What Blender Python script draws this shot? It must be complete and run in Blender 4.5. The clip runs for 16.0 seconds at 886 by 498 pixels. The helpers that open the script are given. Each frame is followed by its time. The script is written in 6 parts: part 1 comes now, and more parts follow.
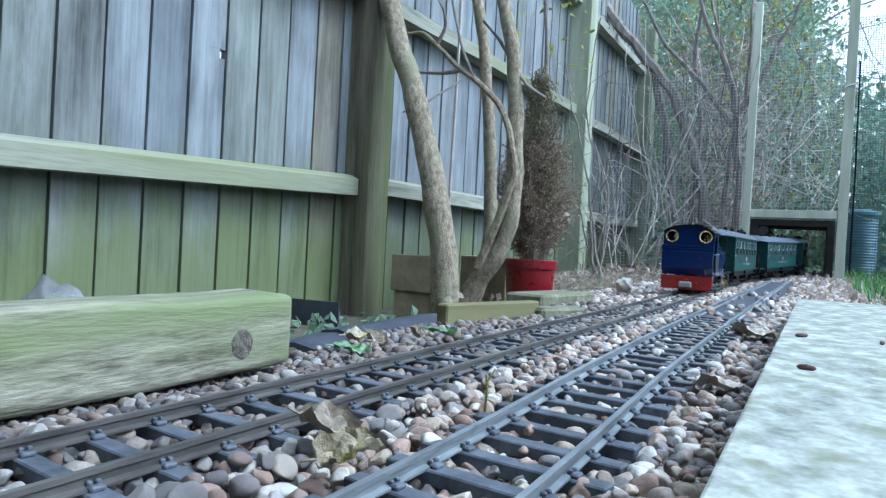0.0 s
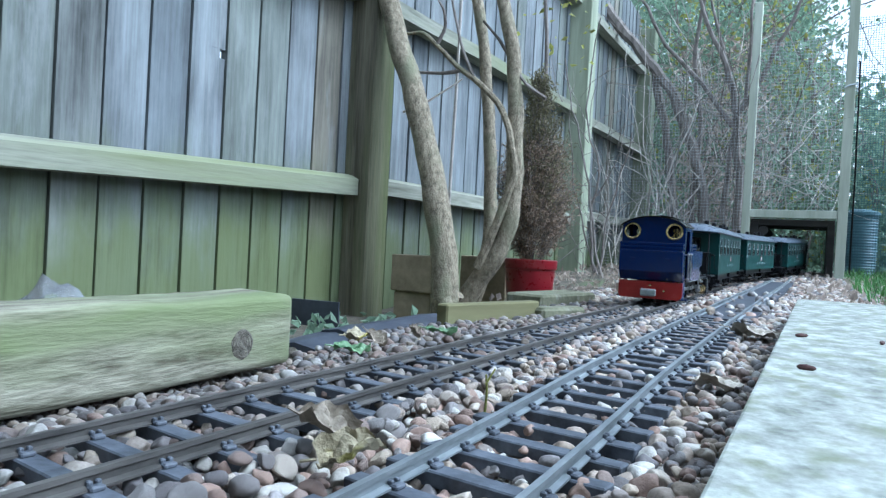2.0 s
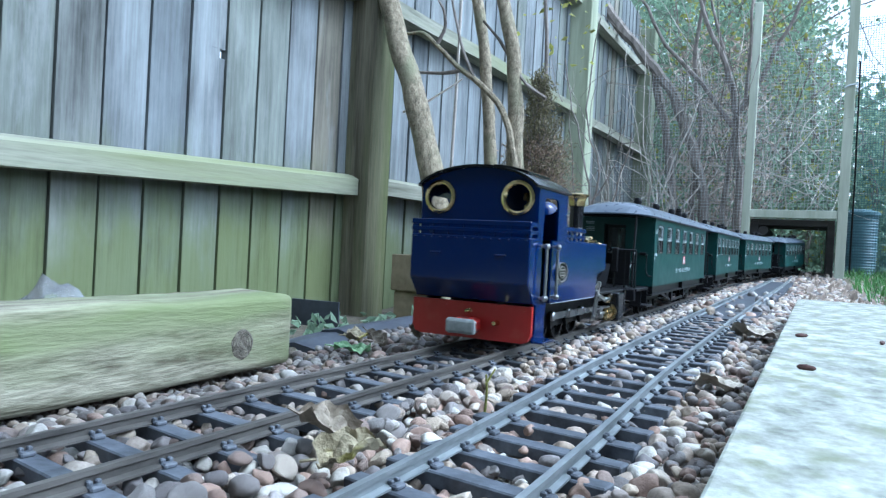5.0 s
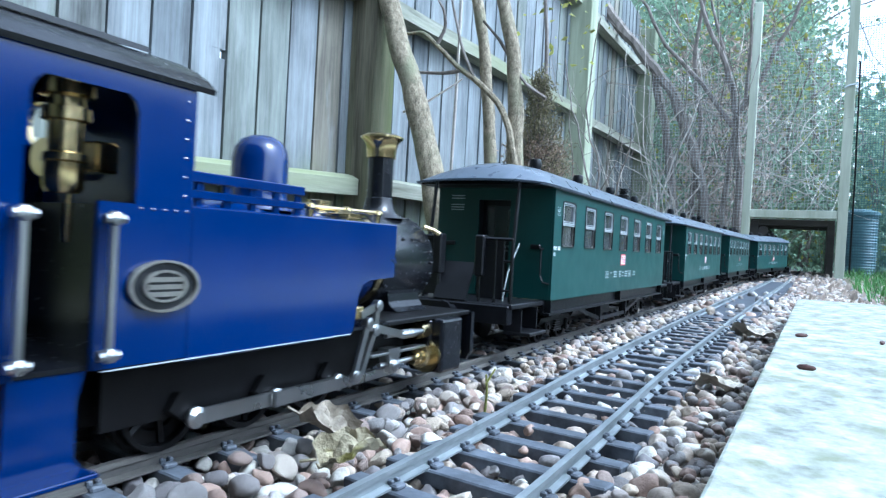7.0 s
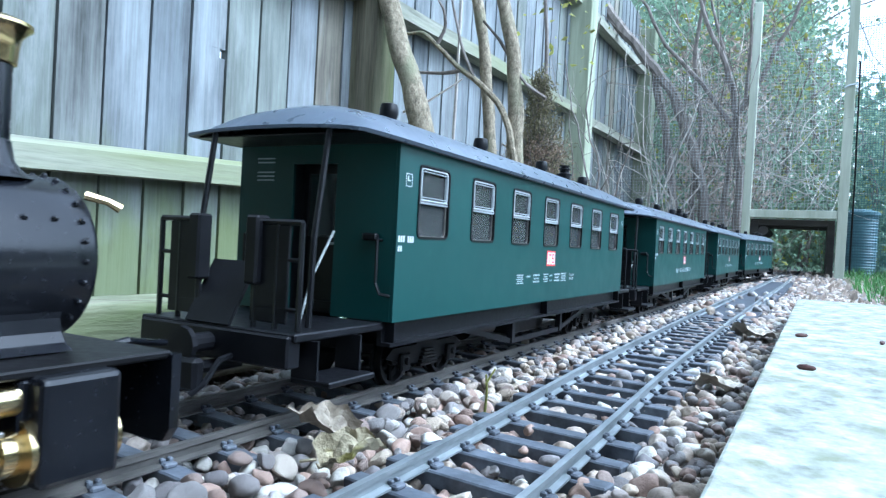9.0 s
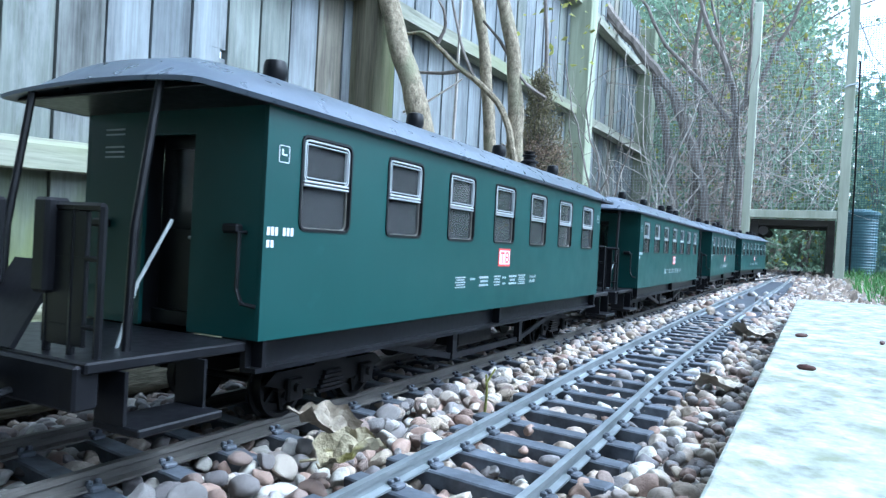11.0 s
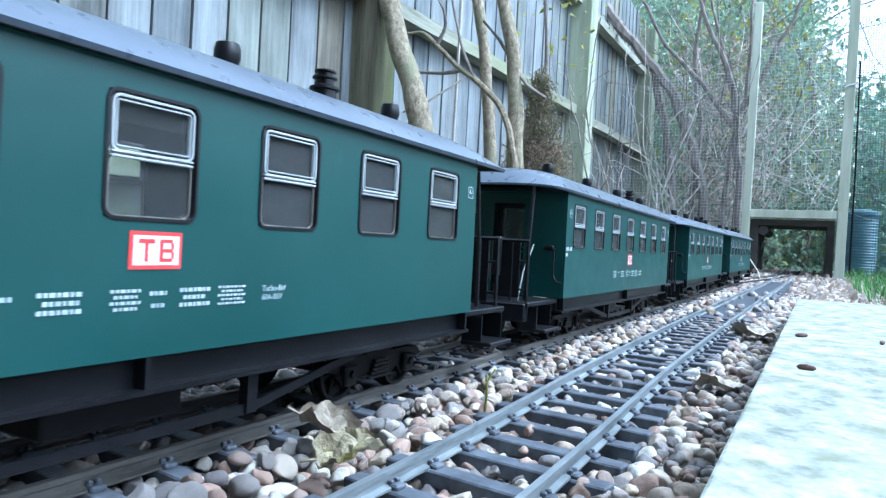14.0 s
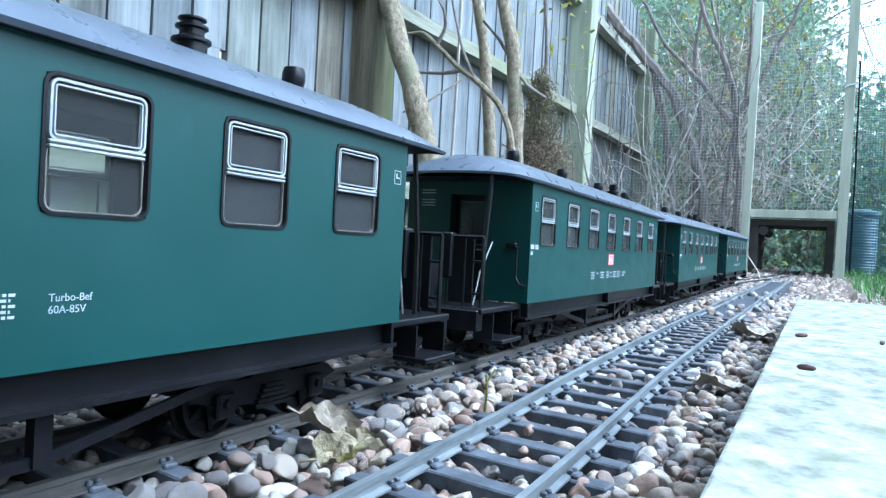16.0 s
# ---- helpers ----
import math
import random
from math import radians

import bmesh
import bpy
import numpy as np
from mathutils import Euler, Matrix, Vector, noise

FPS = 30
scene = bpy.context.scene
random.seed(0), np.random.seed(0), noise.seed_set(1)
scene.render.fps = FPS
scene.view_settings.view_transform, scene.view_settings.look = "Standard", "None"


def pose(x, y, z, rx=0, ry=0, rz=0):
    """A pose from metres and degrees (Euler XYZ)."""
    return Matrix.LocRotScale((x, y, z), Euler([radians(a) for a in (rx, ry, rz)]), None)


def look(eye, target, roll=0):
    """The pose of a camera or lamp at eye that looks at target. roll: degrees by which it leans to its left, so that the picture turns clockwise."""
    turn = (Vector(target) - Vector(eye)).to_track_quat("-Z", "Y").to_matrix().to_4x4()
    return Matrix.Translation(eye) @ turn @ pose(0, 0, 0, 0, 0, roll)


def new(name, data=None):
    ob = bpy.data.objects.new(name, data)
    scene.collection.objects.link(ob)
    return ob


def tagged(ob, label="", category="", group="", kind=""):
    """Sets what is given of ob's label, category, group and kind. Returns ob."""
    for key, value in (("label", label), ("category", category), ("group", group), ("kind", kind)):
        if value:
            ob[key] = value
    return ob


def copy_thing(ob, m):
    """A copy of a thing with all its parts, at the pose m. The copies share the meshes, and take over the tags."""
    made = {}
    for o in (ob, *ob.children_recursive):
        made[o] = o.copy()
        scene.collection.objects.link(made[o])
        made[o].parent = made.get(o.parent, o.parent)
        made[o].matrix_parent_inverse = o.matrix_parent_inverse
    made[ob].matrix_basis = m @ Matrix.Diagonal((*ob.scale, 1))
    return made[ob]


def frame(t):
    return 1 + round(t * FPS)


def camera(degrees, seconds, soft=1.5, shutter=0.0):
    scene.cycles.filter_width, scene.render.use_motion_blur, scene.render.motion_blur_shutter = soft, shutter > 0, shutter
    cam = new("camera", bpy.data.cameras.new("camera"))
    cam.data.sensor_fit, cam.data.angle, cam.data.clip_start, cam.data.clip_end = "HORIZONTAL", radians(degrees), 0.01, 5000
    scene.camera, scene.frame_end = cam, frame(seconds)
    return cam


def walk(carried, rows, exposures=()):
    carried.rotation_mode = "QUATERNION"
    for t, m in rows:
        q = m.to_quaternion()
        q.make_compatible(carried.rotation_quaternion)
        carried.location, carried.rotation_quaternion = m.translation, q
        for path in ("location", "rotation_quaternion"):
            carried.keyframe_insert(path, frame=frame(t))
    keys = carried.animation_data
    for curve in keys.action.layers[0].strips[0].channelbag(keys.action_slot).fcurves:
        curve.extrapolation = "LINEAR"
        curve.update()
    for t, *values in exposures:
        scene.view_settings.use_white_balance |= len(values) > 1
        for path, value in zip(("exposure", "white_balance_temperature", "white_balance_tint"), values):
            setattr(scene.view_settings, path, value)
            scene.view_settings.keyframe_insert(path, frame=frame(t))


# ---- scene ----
# ---------- camera and motion tables ----------
cam = camera(65.0, 16.0, soft=1.35, shutter=0.4)
EYE = (0.0, 0.0, 0.0755)
CAM_POSE = look(EYE, (-0.4692, 0.8831, 0.0688), 3.0)

# seconds, distance of the first coach's centre along the line
RUN = [(0, 2.050), (0.5, 1.975), (1, 1.880), (1.5, 1.795), (2, 1.715), (2.5, 1.620), (3, 1.518),
       (3.5, 1.398), (4, 1.287), (4.2, 1.243), (6.3, 0.831), (6.5, 0.795), (7, 0.708), (7.5, 0.642),
       (8, 0.578), (8.5, 0.523), (9, 0.4876), (11.5, 0.3728), (12, 0.3286), (12.5, 0.279), (13, 0.2265),
       (13.5, 0.1803), (14, 0.1386), (14.5, 0.1049), (15, 0.082), (15.5, 0.0685), (16, 0.0612)]
COACH_PITCH = 0.599
# first coach's centre to the engine's rear beam: the coupling closes up as the engine brakes
LOCO_BACK = [(0, 0.631), (8.2, 0.6308), (8.5, 0.6257), (8.8, 0.6248), (16, 0.6248)]
MOMENTS = [i * 0.25 for i in range(65)]


def spline(table, t):
    """A smooth curve without overshoot through a table of pairs."""
    n = len(table)
    if t <= table[0][0]:
        return table[0][1] + (t - table[0][0]) * (table[1][1] - table[0][1]) / (table[1][0] - table[0][0])
    if t >= table[-1][0]:
        return table[-1][1] + (t - table[-1][0]) * (table[-1][1] - table[-2][1]) / (table[-1][0] - table[-2][0])
    d = [(table[i + 1][1] - table[i][1]) / (table[i + 1][0] - table[i][0]) for i in range(n - 1)]
    k = next(i for i in range(n - 1) if table[i][0] <= t <= table[i + 1][0])

    def slope(i):
        if i == 0 or i == n - 1:
            return d[0] if i == 0 else d[-1]
        return 0.0 if d[i - 1] * d[i] <= 0 else 2 * d[i - 1] * d[i] / (d[i - 1] + d[i])

    h = table[k + 1][0] - table[k][0]
    u = (t - table[k][0]) / h
    a, b, ma, mb = table[k][1], table[k + 1][1], slope(k) * h, slope(k + 1) * h
    return (2 * u ** 3 - 3 * u ** 2 + 1) * a + (u ** 3 - 2 * u ** 2 + u) * ma + (3 * u ** 2 - 2 * u ** 3) * b + (u ** 3 - u ** 2) * mb


# the two lines: sideways place and height of the rail top along the way
MAIN_X = [(-1.5, -0.219), (0.0, -0.219), (0.7, -0.219), (1.4, -0.216), (1.9, -0.213), (2.2, -0.200), (2.5, -0.163), (2.8, -0.112), (3.1, -0.080), (3.5, -0.07), (5.0, -0.09)]
RISE = [(-1.5, 0.0), (0.0, 0.0), (0.9, 0.0), (1.37, 0.004), (1.83, 0.0085), (2.27, 0.0125), (2.6, 0.019), (2.89, 0.027), (3.2, 0.036), (5.0, 0.085)]
SIDE_X = [(-1.5, -0.1), (0.0, -0.1), (0.2, -0.1005), (0.5, -0.1045), (0.9, -0.103), (1.4, -0.099), (2.0, -0.092), (2.5, -0.088), (2.9, -0.086), (3.2, -0.078)]
SIDE_Z = [(-1.5, -0.002), (0.2, -0.002), (0.5, 0.002), (1.0, 0.007), (1.5, 0.011), (2.0, 0.0145), (2.6, 0.0212), (2.9, 0.0275), (3.2, 0.0362)]


def main_at(y):
    return Vector((spline(MAIN_X, y), y, spline(RISE, y)))


def side_at(y):
    return Vector((spline(SIDE_X, y), y, spline(SIDE_Z, y)))


def rail_pose(y, half):
    """The pose of a vehicle on the main line whose bogies stand half a wheelbase before and behind y."""
    a, b = main_at(y - half), main_at(y + half)
    d = (b - a).normalized()
    mid = (a + b) / 2
    right = d.cross(Vector((0, 0, 1))).normalized()
    up = right.cross(d)
    m = Matrix((right, d, up)).transposed().to_4x4()
    m.translation = mid
    return m


walk(cam, [(0, CAM_POSE), (16.0, CAM_POSE)], exposures=[(0, 1.31, 5000, 4), (4.2, 1.36, 5000, 4), (6.3, 1.76, 4930, 4), (16.0, 1.84, 4890, 4)])

# ---------- world and light ----------
world = bpy.data.worlds.new("overcast_sky")
scene.world = world
world.use_nodes = True
wn = world.node_tree
sky = wn.nodes.new("ShaderNodeTexSky")
sky.sky_type = "NISHITA"
sky.sun_disc = False
sky.sun_elevation = radians(54)
sky.sun_rotation = radians(83)
sky.air_density, sky.dust_density, sky.ozone_density = 1.2, 3.0, 1.0
# cloud cover: the sky's colour is mostly washed out to grey-white
grey, veil = wn.nodes.new("ShaderNodeRGBToBW"), wn.nodes.new("ShaderNodeMix")
veil.data_type = "RGBA"
veil.inputs["Factor"].default_value = 0.75
gain = wn.nodes.new("ShaderNodeMath")
gain.operation = "MULTIPLY"
gain.inputs[1].default_value = 1.5
wn.links.new(sky.outputs["Color"], grey.inputs["Color"])
wn.links.new(grey.outputs["Val"], gain.inputs[0])
wn.links.new(sky.outputs["Color"], veil.inputs["A"])
wn.links.new(gain.outputs[0], veil.inputs["B"])
wn.links.new(veil.outputs["Result"], wn.nodes["Background"].inputs["Color"])
wn.nodes["Background"].inputs["Strength"].default_value = 0.15
sun = new("sun", bpy.data.lights.new("sun", "SUN"))
sun.data.energy = 0.8
sun.data.angle = radians(20)
sun.data.color = (1.0, 0.97, 0.92)
sun.matrix_world = look((2.6, 0.3, 3.6), (0, 0, 0))


# ---------- materials ----------
def material(name, dark, light, scale=40.0, rough=0.7, metal=0.0, bump=0.2, stretch=(1, 1, 1), fine=6.0,
             vary=0.0, by="", spec=0.5, stain=None, stain_scale=8.0, stain_at=(0.55, 0.7), coat=0.0, bump_size=0.002):
    """A surface of two mixed colours with grain at two scales, relief, stains and a shade of its own per piece."""
    m = bpy.data.materials.new(name)
    m.use_nodes = True
    t = m.node_tree
    n, ln = t.nodes, t.links
    bsdf = n["Principled BSDF"]
    bsdf.inputs["Roughness"].default_value = rough
    bsdf.inputs["Metallic"].default_value = metal
    bsdf.inputs["Specular IOR Level"].default_value = spec
    bsdf.inputs["Coat Weight"].default_value = coat
    bsdf.inputs["Coat Roughness"].default_value = 0.08
    co = n.new("ShaderNodeTexCoord")
    mp = n.new("ShaderNodeMapping")
    mp.inputs["Scale"].default_value = stretch
    ln.new(co.outputs["Object"], mp.inputs["Vector"])
    vec = mp.outputs["Vector"]
    rnd = None
    if by == "object":
        rnd = n.new("ShaderNodeObjectInfo").outputs["Random"]
    elif by == "island":
        rnd = n.new("ShaderNodeNewGeometry").outputs["Random Per Island"]
    if rnd is not None:
        shift = n.new("ShaderNodeVectorMath")
        shift.operation = "MULTIPLY_ADD"
        comb = n.new("ShaderNodeCombineXYZ")
        for k in range(3):
            ln.new(rnd, comb.inputs[k])
        ln.new(comb.outputs[0], shift.inputs[0])
        shift.inputs[1].default_value = (7.3, 5.1, 9.7)
        ln.new(vec, shift.inputs[2])
        vec = shift.outputs[0]
    big = n.new("ShaderNodeTexNoise")
    big.inputs["Scale"].default_value = scale
    big.inputs["Detail"].default_value = 6
    big.inputs["Roughness"].default_value = 0.6
    small = n.new("ShaderNodeTexNoise")
    small.inputs["Scale"].default_value = scale * fine
    small.inputs["Detail"].default_value = 4
    ln.new(vec, big.inputs["Vector"])
    ln.new(vec, small.inputs["Vector"])
    mixf = n.new("ShaderNodeMath")
    mixf.operation = "MULTIPLY_ADD"
    ln.new(small.outputs["Fac"], mixf.inputs[0])
    mixf.inputs[1].default_value = 0.5
    half = n.new("ShaderNodeMath")
    half.operation = "MULTIPLY_ADD"
    ln.new(big.outputs["Fac"], half.inputs[0])
    half.inputs[1].default_value = 1.6
    half.inputs[2].default_value = -0.55
    ln.new(half.outputs[0], mixf.inputs[2])
    ramp = n.new("ShaderNodeValToRGB")
    ramp.color_ramp.elements[0].color = (*dark, 1)
    ramp.color_ramp.elements[1].color = (*light, 1)
    ramp.color_ramp.elements[0].position = 0.2
    ramp.color_ramp.elements[1].position = 0.85
    ln.new(mixf.outputs[0], ramp.inputs["Fac"])
    colour = ramp.outputs["Color"]
    if stain:
        st = n.new("ShaderNodeTexNoise")
        st.inputs["Scale"].default_value = stain_scale
        st.inputs["Detail"].default_value = 5
        ln.new(vec, st.inputs["Vector"])
        sr = n.new("ShaderNodeValToRGB")
        sr.color_ramp.elements[0].position, sr.color_ramp.elements[1].position = stain_at
        ln.new(st.outputs["Fac"], sr.inputs["Fac"])
        mx = n.new("ShaderNodeMix")
        mx.data_type = "RGBA"
        ln.new(sr.outputs["Color"], mx.inputs["Factor"])
        ln.new(colour, mx.inputs["A"])
        mx.inputs["B"].default_value = (*stain, 1)
        colour = mx.outputs["Result"]
    if vary and rnd is not None:
        hsv = n.new("ShaderNodeHueSaturation")
        mr = n.new("ShaderNodeMapRange")
        ln.new(rnd, mr.inputs["Value"])
        mr.inputs["To Min"].default_value, mr.inputs["To Max"].default_value = 1 - vary, 1 + vary
        ln.new(mr.outputs[0], hsv.inputs["Value"])
        ln.new(colour, hsv.inputs["Color"])
        colour = hsv.outputs["Color"]
    ln.new(colour, bsdf.inputs["Base Color"])
    rr = n.new("ShaderNodeMapRange")
    ln.new(small.outputs["Fac"], rr.inputs["Value"])
    rr.inputs["To Min"].default_value, rr.inputs["To Max"].default_value = max(0.02, rough - 0.1), min(1, rough + 0.1)
    ln.new(rr.outputs[0], bsdf.inputs["Roughness"])
    if bump:
        bp = n.new("ShaderNodeBump")
        bp.inputs["Strength"].default_value = bump
        bp.inputs["Distance"].default_value = bump_size
        ln.new(mixf.outputs[0], bp.inputs["Height"])
        ln.new(bp.outputs["Normal"], bsdf.inputs["Normal"])
    return m


def pebble_material(name, by, own_share=1.0):
    """Rounded river gravel: buff, grey, brown, white and reddish stones, each with its own colour and speckle."""
    m = material(name, (0.42, 0.40, 0.38), (1, 1, 1), scale=110, rough=0.66, bump=0.5, fine=6, by=by, bump_size=0.0012)
    t = m.node_tree
    n, ln = t.nodes, t.links
    bsdf = n["Principled BSDF"]
    old = bsdf.inputs["Base Color"].links[0].from_socket
    src = n.new("ShaderNodeObjectInfo").outputs["Random"] if by == "object" else n.new("ShaderNodeNewGeometry").outputs["Random Per Island"]
    pal = n.new("ShaderNodeValToRGB")
    pal.color_ramp.interpolation = "CONSTANT"
    cols = [(0.40, 0.335, 0.26), (0.235, 0.226, 0.222), (0.50, 0.43, 0.335), (0.29, 0.205, 0.165), (0.63, 0.61, 0.55), (0.165, 0.155, 0.158),
            (0.45, 0.385, 0.32), (0.32, 0.285, 0.26), (0.56, 0.505, 0.43), (0.26, 0.2, 0.17), (0.345, 0.33, 0.325), (0.66, 0.655, 0.61), (0.41, 0.295, 0.235), (0.225, 0.21, 0.205)]
    # every stone's colour is drawn towards a brownish black as the share falls
    cols = [tuple(v * own_share + s * (1 - own_share) for v, s in zip(c, (0.03, 0.028, 0.03))) for c in cols]
    e = pal.color_ramp.elements
    e[0].color = (*cols[0], 1)
    e[1].position, e[1].color = 1 / len(cols), (*cols[1], 1)
    for i, col in enumerate(cols[2:], 2):
        k = e.new(i / len(cols))
        k.color = (*col, 1)
    ln.new(src, pal.inputs["Fac"])
    mx = n.new("ShaderNodeMix")
    mx.data_type, mx.blend_type = "RGBA", "MULTIPLY"
    mx.inputs["Factor"].default_value = 1
    ln.new(pal.outputs["Color"], mx.inputs["A"])
    ln.new(old, mx.inputs["B"])
    ln.new(mx.outputs["Result"], bsdf.inputs["Base Color"])
    return m


def glass_material(name, tint=(0.9, 0.95, 0.95), rough=0.03, haze=0.0):
    m = bpy.data.materials.new(name)
    m.use_nodes = True
    n, ln = m.node_tree.nodes, m.node_tree.links
    tr, gl, fr, mx = n.new("ShaderNodeBsdfTransparent"), n.new("ShaderNodeBsdfGlossy"), n.new("ShaderNodeFresnel"), n.new("ShaderNodeMixShader")
    tr.inputs["Color"].default_value = (*tint, 1)
    gl.inputs["Roughness"].default_value = rough
    fr.inputs["IOR"].default_value = 1.5
    ln.new(fr.outputs[0], mx.inputs[0])
    ln.new(tr.outputs[0], mx.inputs[1])
    ln.new(gl.outputs[0], mx.inputs[2])
    film, mx2 = n.new("ShaderNodeBsdfDiffuse"), n.new("ShaderNodeMixShader")
    film.inputs["Color"].default_value = (0.55, 0.58, 0.6, 1)
    mx2.inputs[0].default_value = haze
    ln.new(mx.outputs[0], mx2.inputs[1])
    ln.new(film.outputs[0], mx2.inputs[2])
    ln.new(mx2.outputs[0], n["Material Output"].inputs["Surface"])
    return m


def fence_material():
    """Weathered softwood boards: grey, some browner or greener, with long grain, knots and algae creeping up from the foot."""
    m = bpy.data.materials.new("weathered_fence_board")
    m.use_nodes = True
    n, ln = m.node_tree.nodes, m.node_tree.links
    bsdf = n["Principled BSDF"]
    bsdf.inputs["Roughness"].default_value = 0.85
    co, info = n.new("ShaderNodeTexCoord"), n.new("ShaderNodeObjectInfo")
    shift = n.new("ShaderNodeVectorMath")
    shift.operation = "MULTIPLY_ADD"
    comb = n.new("ShaderNodeCombineXYZ")
    for k in range(3):
        ln.new(info.outputs["Random"], comb.inputs[k])
    ln.new(comb.outputs[0], shift.inputs[0])
    shift.inputs[1].default_value = (3.1, 5.7, 9.3)
    ln.new(co.outputs["Object"], shift.inputs[2])

    def grain(stretch, scale, detail, kind="ShaderNodeTexNoise"):
        mp, tex = n.new("ShaderNodeMapping"), n.new(kind)
        mp.inputs["Scale"].default_value = stretch
        tex.inputs["Scale"].default_value = scale
        if detail:
            tex.inputs["Detail"].default_value = detail
            tex.inputs["Roughness"].default_value = 0.65
        ln.new(shift.outputs[0], mp.inputs["Vector"])
        ln.new(mp.outputs[0], tex.inputs["Vector"])
        return tex

    def maths(op, a, b, c=None):
        q = n.new("ShaderNodeMath")
        q.operation = op
        for k, v in enumerate((a, b, c)):
            if v is None:
                continue
            if isinstance(v, (int, float)):
                q.inputs[k].default_value = v
            else:
                ln.new(v, q.inputs[k])
        return q.outputs[0]

    def mixed(fac, a, b, blend="MIX"):
        q = n.new("ShaderNodeMix")
        q.data_type, q.blend_type = "RGBA", blend
        for name, v in (("Factor", fac), ("A", a), ("B", b)):
            if isinstance(v, tuple):
                q.inputs[name].default_value = (*v, 1)
            elif isinstance(v, (int, float)):
                q.inputs[name].default_value = v
            else:
                ln.new(v, q.inputs[name])
        return q.outputs["Result"]

    def stepped(value, a, b):
        q = n.new("ShaderNodeMapRange")
        q.interpolation_type = "SMOOTHSTEP"
        ln.new(value, q.inputs["Value"])
        q.inputs["From Min"].default_value, q.inputs["From Max"].default_value = a, b
        return q.outputs[0]

    tint = n.new("ShaderNodeValToRGB")
    tint.color_ramp.interpolation = "CONSTANT"
    cols = [(0.138, 0.156, 0.166), (0.156, 0.172, 0.178), (0.135, 0.152, 0.138), (0.152, 0.143, 0.115), (0.120, 0.137, 0.147), (0.160, 0.178, 0.188), (0.146, 0.158, 0.152)]
    e = tint.color_ramp.elements
    e[0].color, e[1].color, e[1].position = (*cols[0], 1), (*cols[1], 1), 1 / 7
    for k, c in enumerate(cols[2:], 2):
        e.new(k / 7).color = (*c, 1)
    ln.new(info.outputs["Random"], tint.inputs["Fac"])
    fine, mid, blot = grain((1, 1, 0.035), 150, 6), grain((1, 1, 0.09), 26, 5), grain((1, 1, 0.45), 9, 6)
    shade = maths("MULTIPLY_ADD", fine.outputs["Fac"], 1.3, maths("MULTIPLY_ADD", mid.outputs["Fac"], 1.7, maths("MULTIPLY_ADD", blot.outputs["Fac"], 1.7, -1.3)))
    grey = n.new("ShaderNodeCombineColor")
    for k in range(3):
        ln.new(shade, grey.inputs[k])
    colour = mixed(1.0, tint.outputs["Color"], grey.outputs[0], "MULTIPLY")
    pale = grain((1, 1, 0.2), 14, 7)
    colour = mixed(maths("MULTIPLY", stepped(pale.outputs["Fac"], 0.54, 0.70), 0.55), colour, (0.27, 0.29, 0.295))
    # knots
    knots = grain((9, 9, 3.0), 1.0, 0, "ShaderNodeTexVoronoi")
    colour = mixed(maths("MULTIPLY", stepped(knots.outputs["Distance"], 0.115, 0.05), 0.75), colour, (0.075, 0.068, 0.055))
    # algae from the foot upwards, with a ragged upper edge
    split = n.new("ShaderNodeSeparateXYZ")
    ln.new(co.outputs["Object"], split.inputs[0])
    ragged = grain((1, 1, 0.4), 7, 6)
    height = maths("MULTIPLY_ADD", ragged.outputs["Fac"], -0.5, maths("ADD", split.outputs["Z"], 0.25))
    colour = mixed(maths("MULTIPLY", stepped(height, 0.25, 0.02), 0.85), colour, mixed(shade, (0.034, 0.047, 0.012), (0.108, 0.135, 0.045)))
    ln.new(colour, bsdf.inputs["Base Color"])
    bp = n.new("ShaderNodeBump")
    bp.inputs["Strength"].default_value, bp.inputs["Distance"].default_value = 0.35, 0.002
    ln.new(shade, bp.inputs["Height"])
    ln.new(bp.outputs["Normal"], bsdf.inputs["Normal"])
    return m


FENCE_MAT = fence_material()
RAIL_WOOD = material("fence_rail_wood", (0.14, 0.145, 0.105), (0.40, 0.41, 0.345), scale=22, stretch=(1, 0.07, 1), rough=0.85, bump=0.5, fine=8, by="object", vary=0.04, stain=(0.16, 0.185, 0.085), stain_scale=11, stain_at=(0.52, 0.72))
POST_WOOD = material("fence_post_wood", (0.06, 0.054, 0.036), (0.21, 0.19, 0.135), scale=34, stretch=(1, 1, 0.06), rough=0.88, bump=0.6, fine=8, by="object", vary=0.06, stain=(0.105, 0.13, 0.042), stain_scale=8, stain_at=(0.48, 0.68))
PALE_POST = material("pale_green_post", (0.16, 0.185, 0.12), (0.36, 0.395, 0.29), scale=12, stretch=(1, 1, 0.1), rough=0.85, bump=0.3, by="object", vary=0.08, stain=(0.2, 0.24, 0.12), stain_scale=5)
TIMBER = material("weathered_timber", (0.085, 0.08, 0.05), (0.36, 0.35, 0.265), scale=120, stretch=(1, 0.14, 1), rough=0.85, bump=0.5, fine=4, stain=(0.14, 0.17, 0.075), stain_scale=30, stain_at=(0.44, 0.68))
PLANK = material("algae_stained_plank", (0.12, 0.134, 0.112), (0.45, 0.475, 0.43), scale=70, stretch=(1, 0.8, 1), rough=0.8, bump=0.3, fine=5, stain=(0.16, 0.18, 0.12), stain_scale=75, stain_at=(0.5, 0.68))
EDGE_WOOD = material("dark_edging_wood", (0.09, 0.085, 0.035), (0.19, 0.18, 0.085), scale=14, stretch=(0.12, 1, 1), rough=0.85, bump=0.4, stain=(0.2, 0.22, 0.1), stain_scale=12)
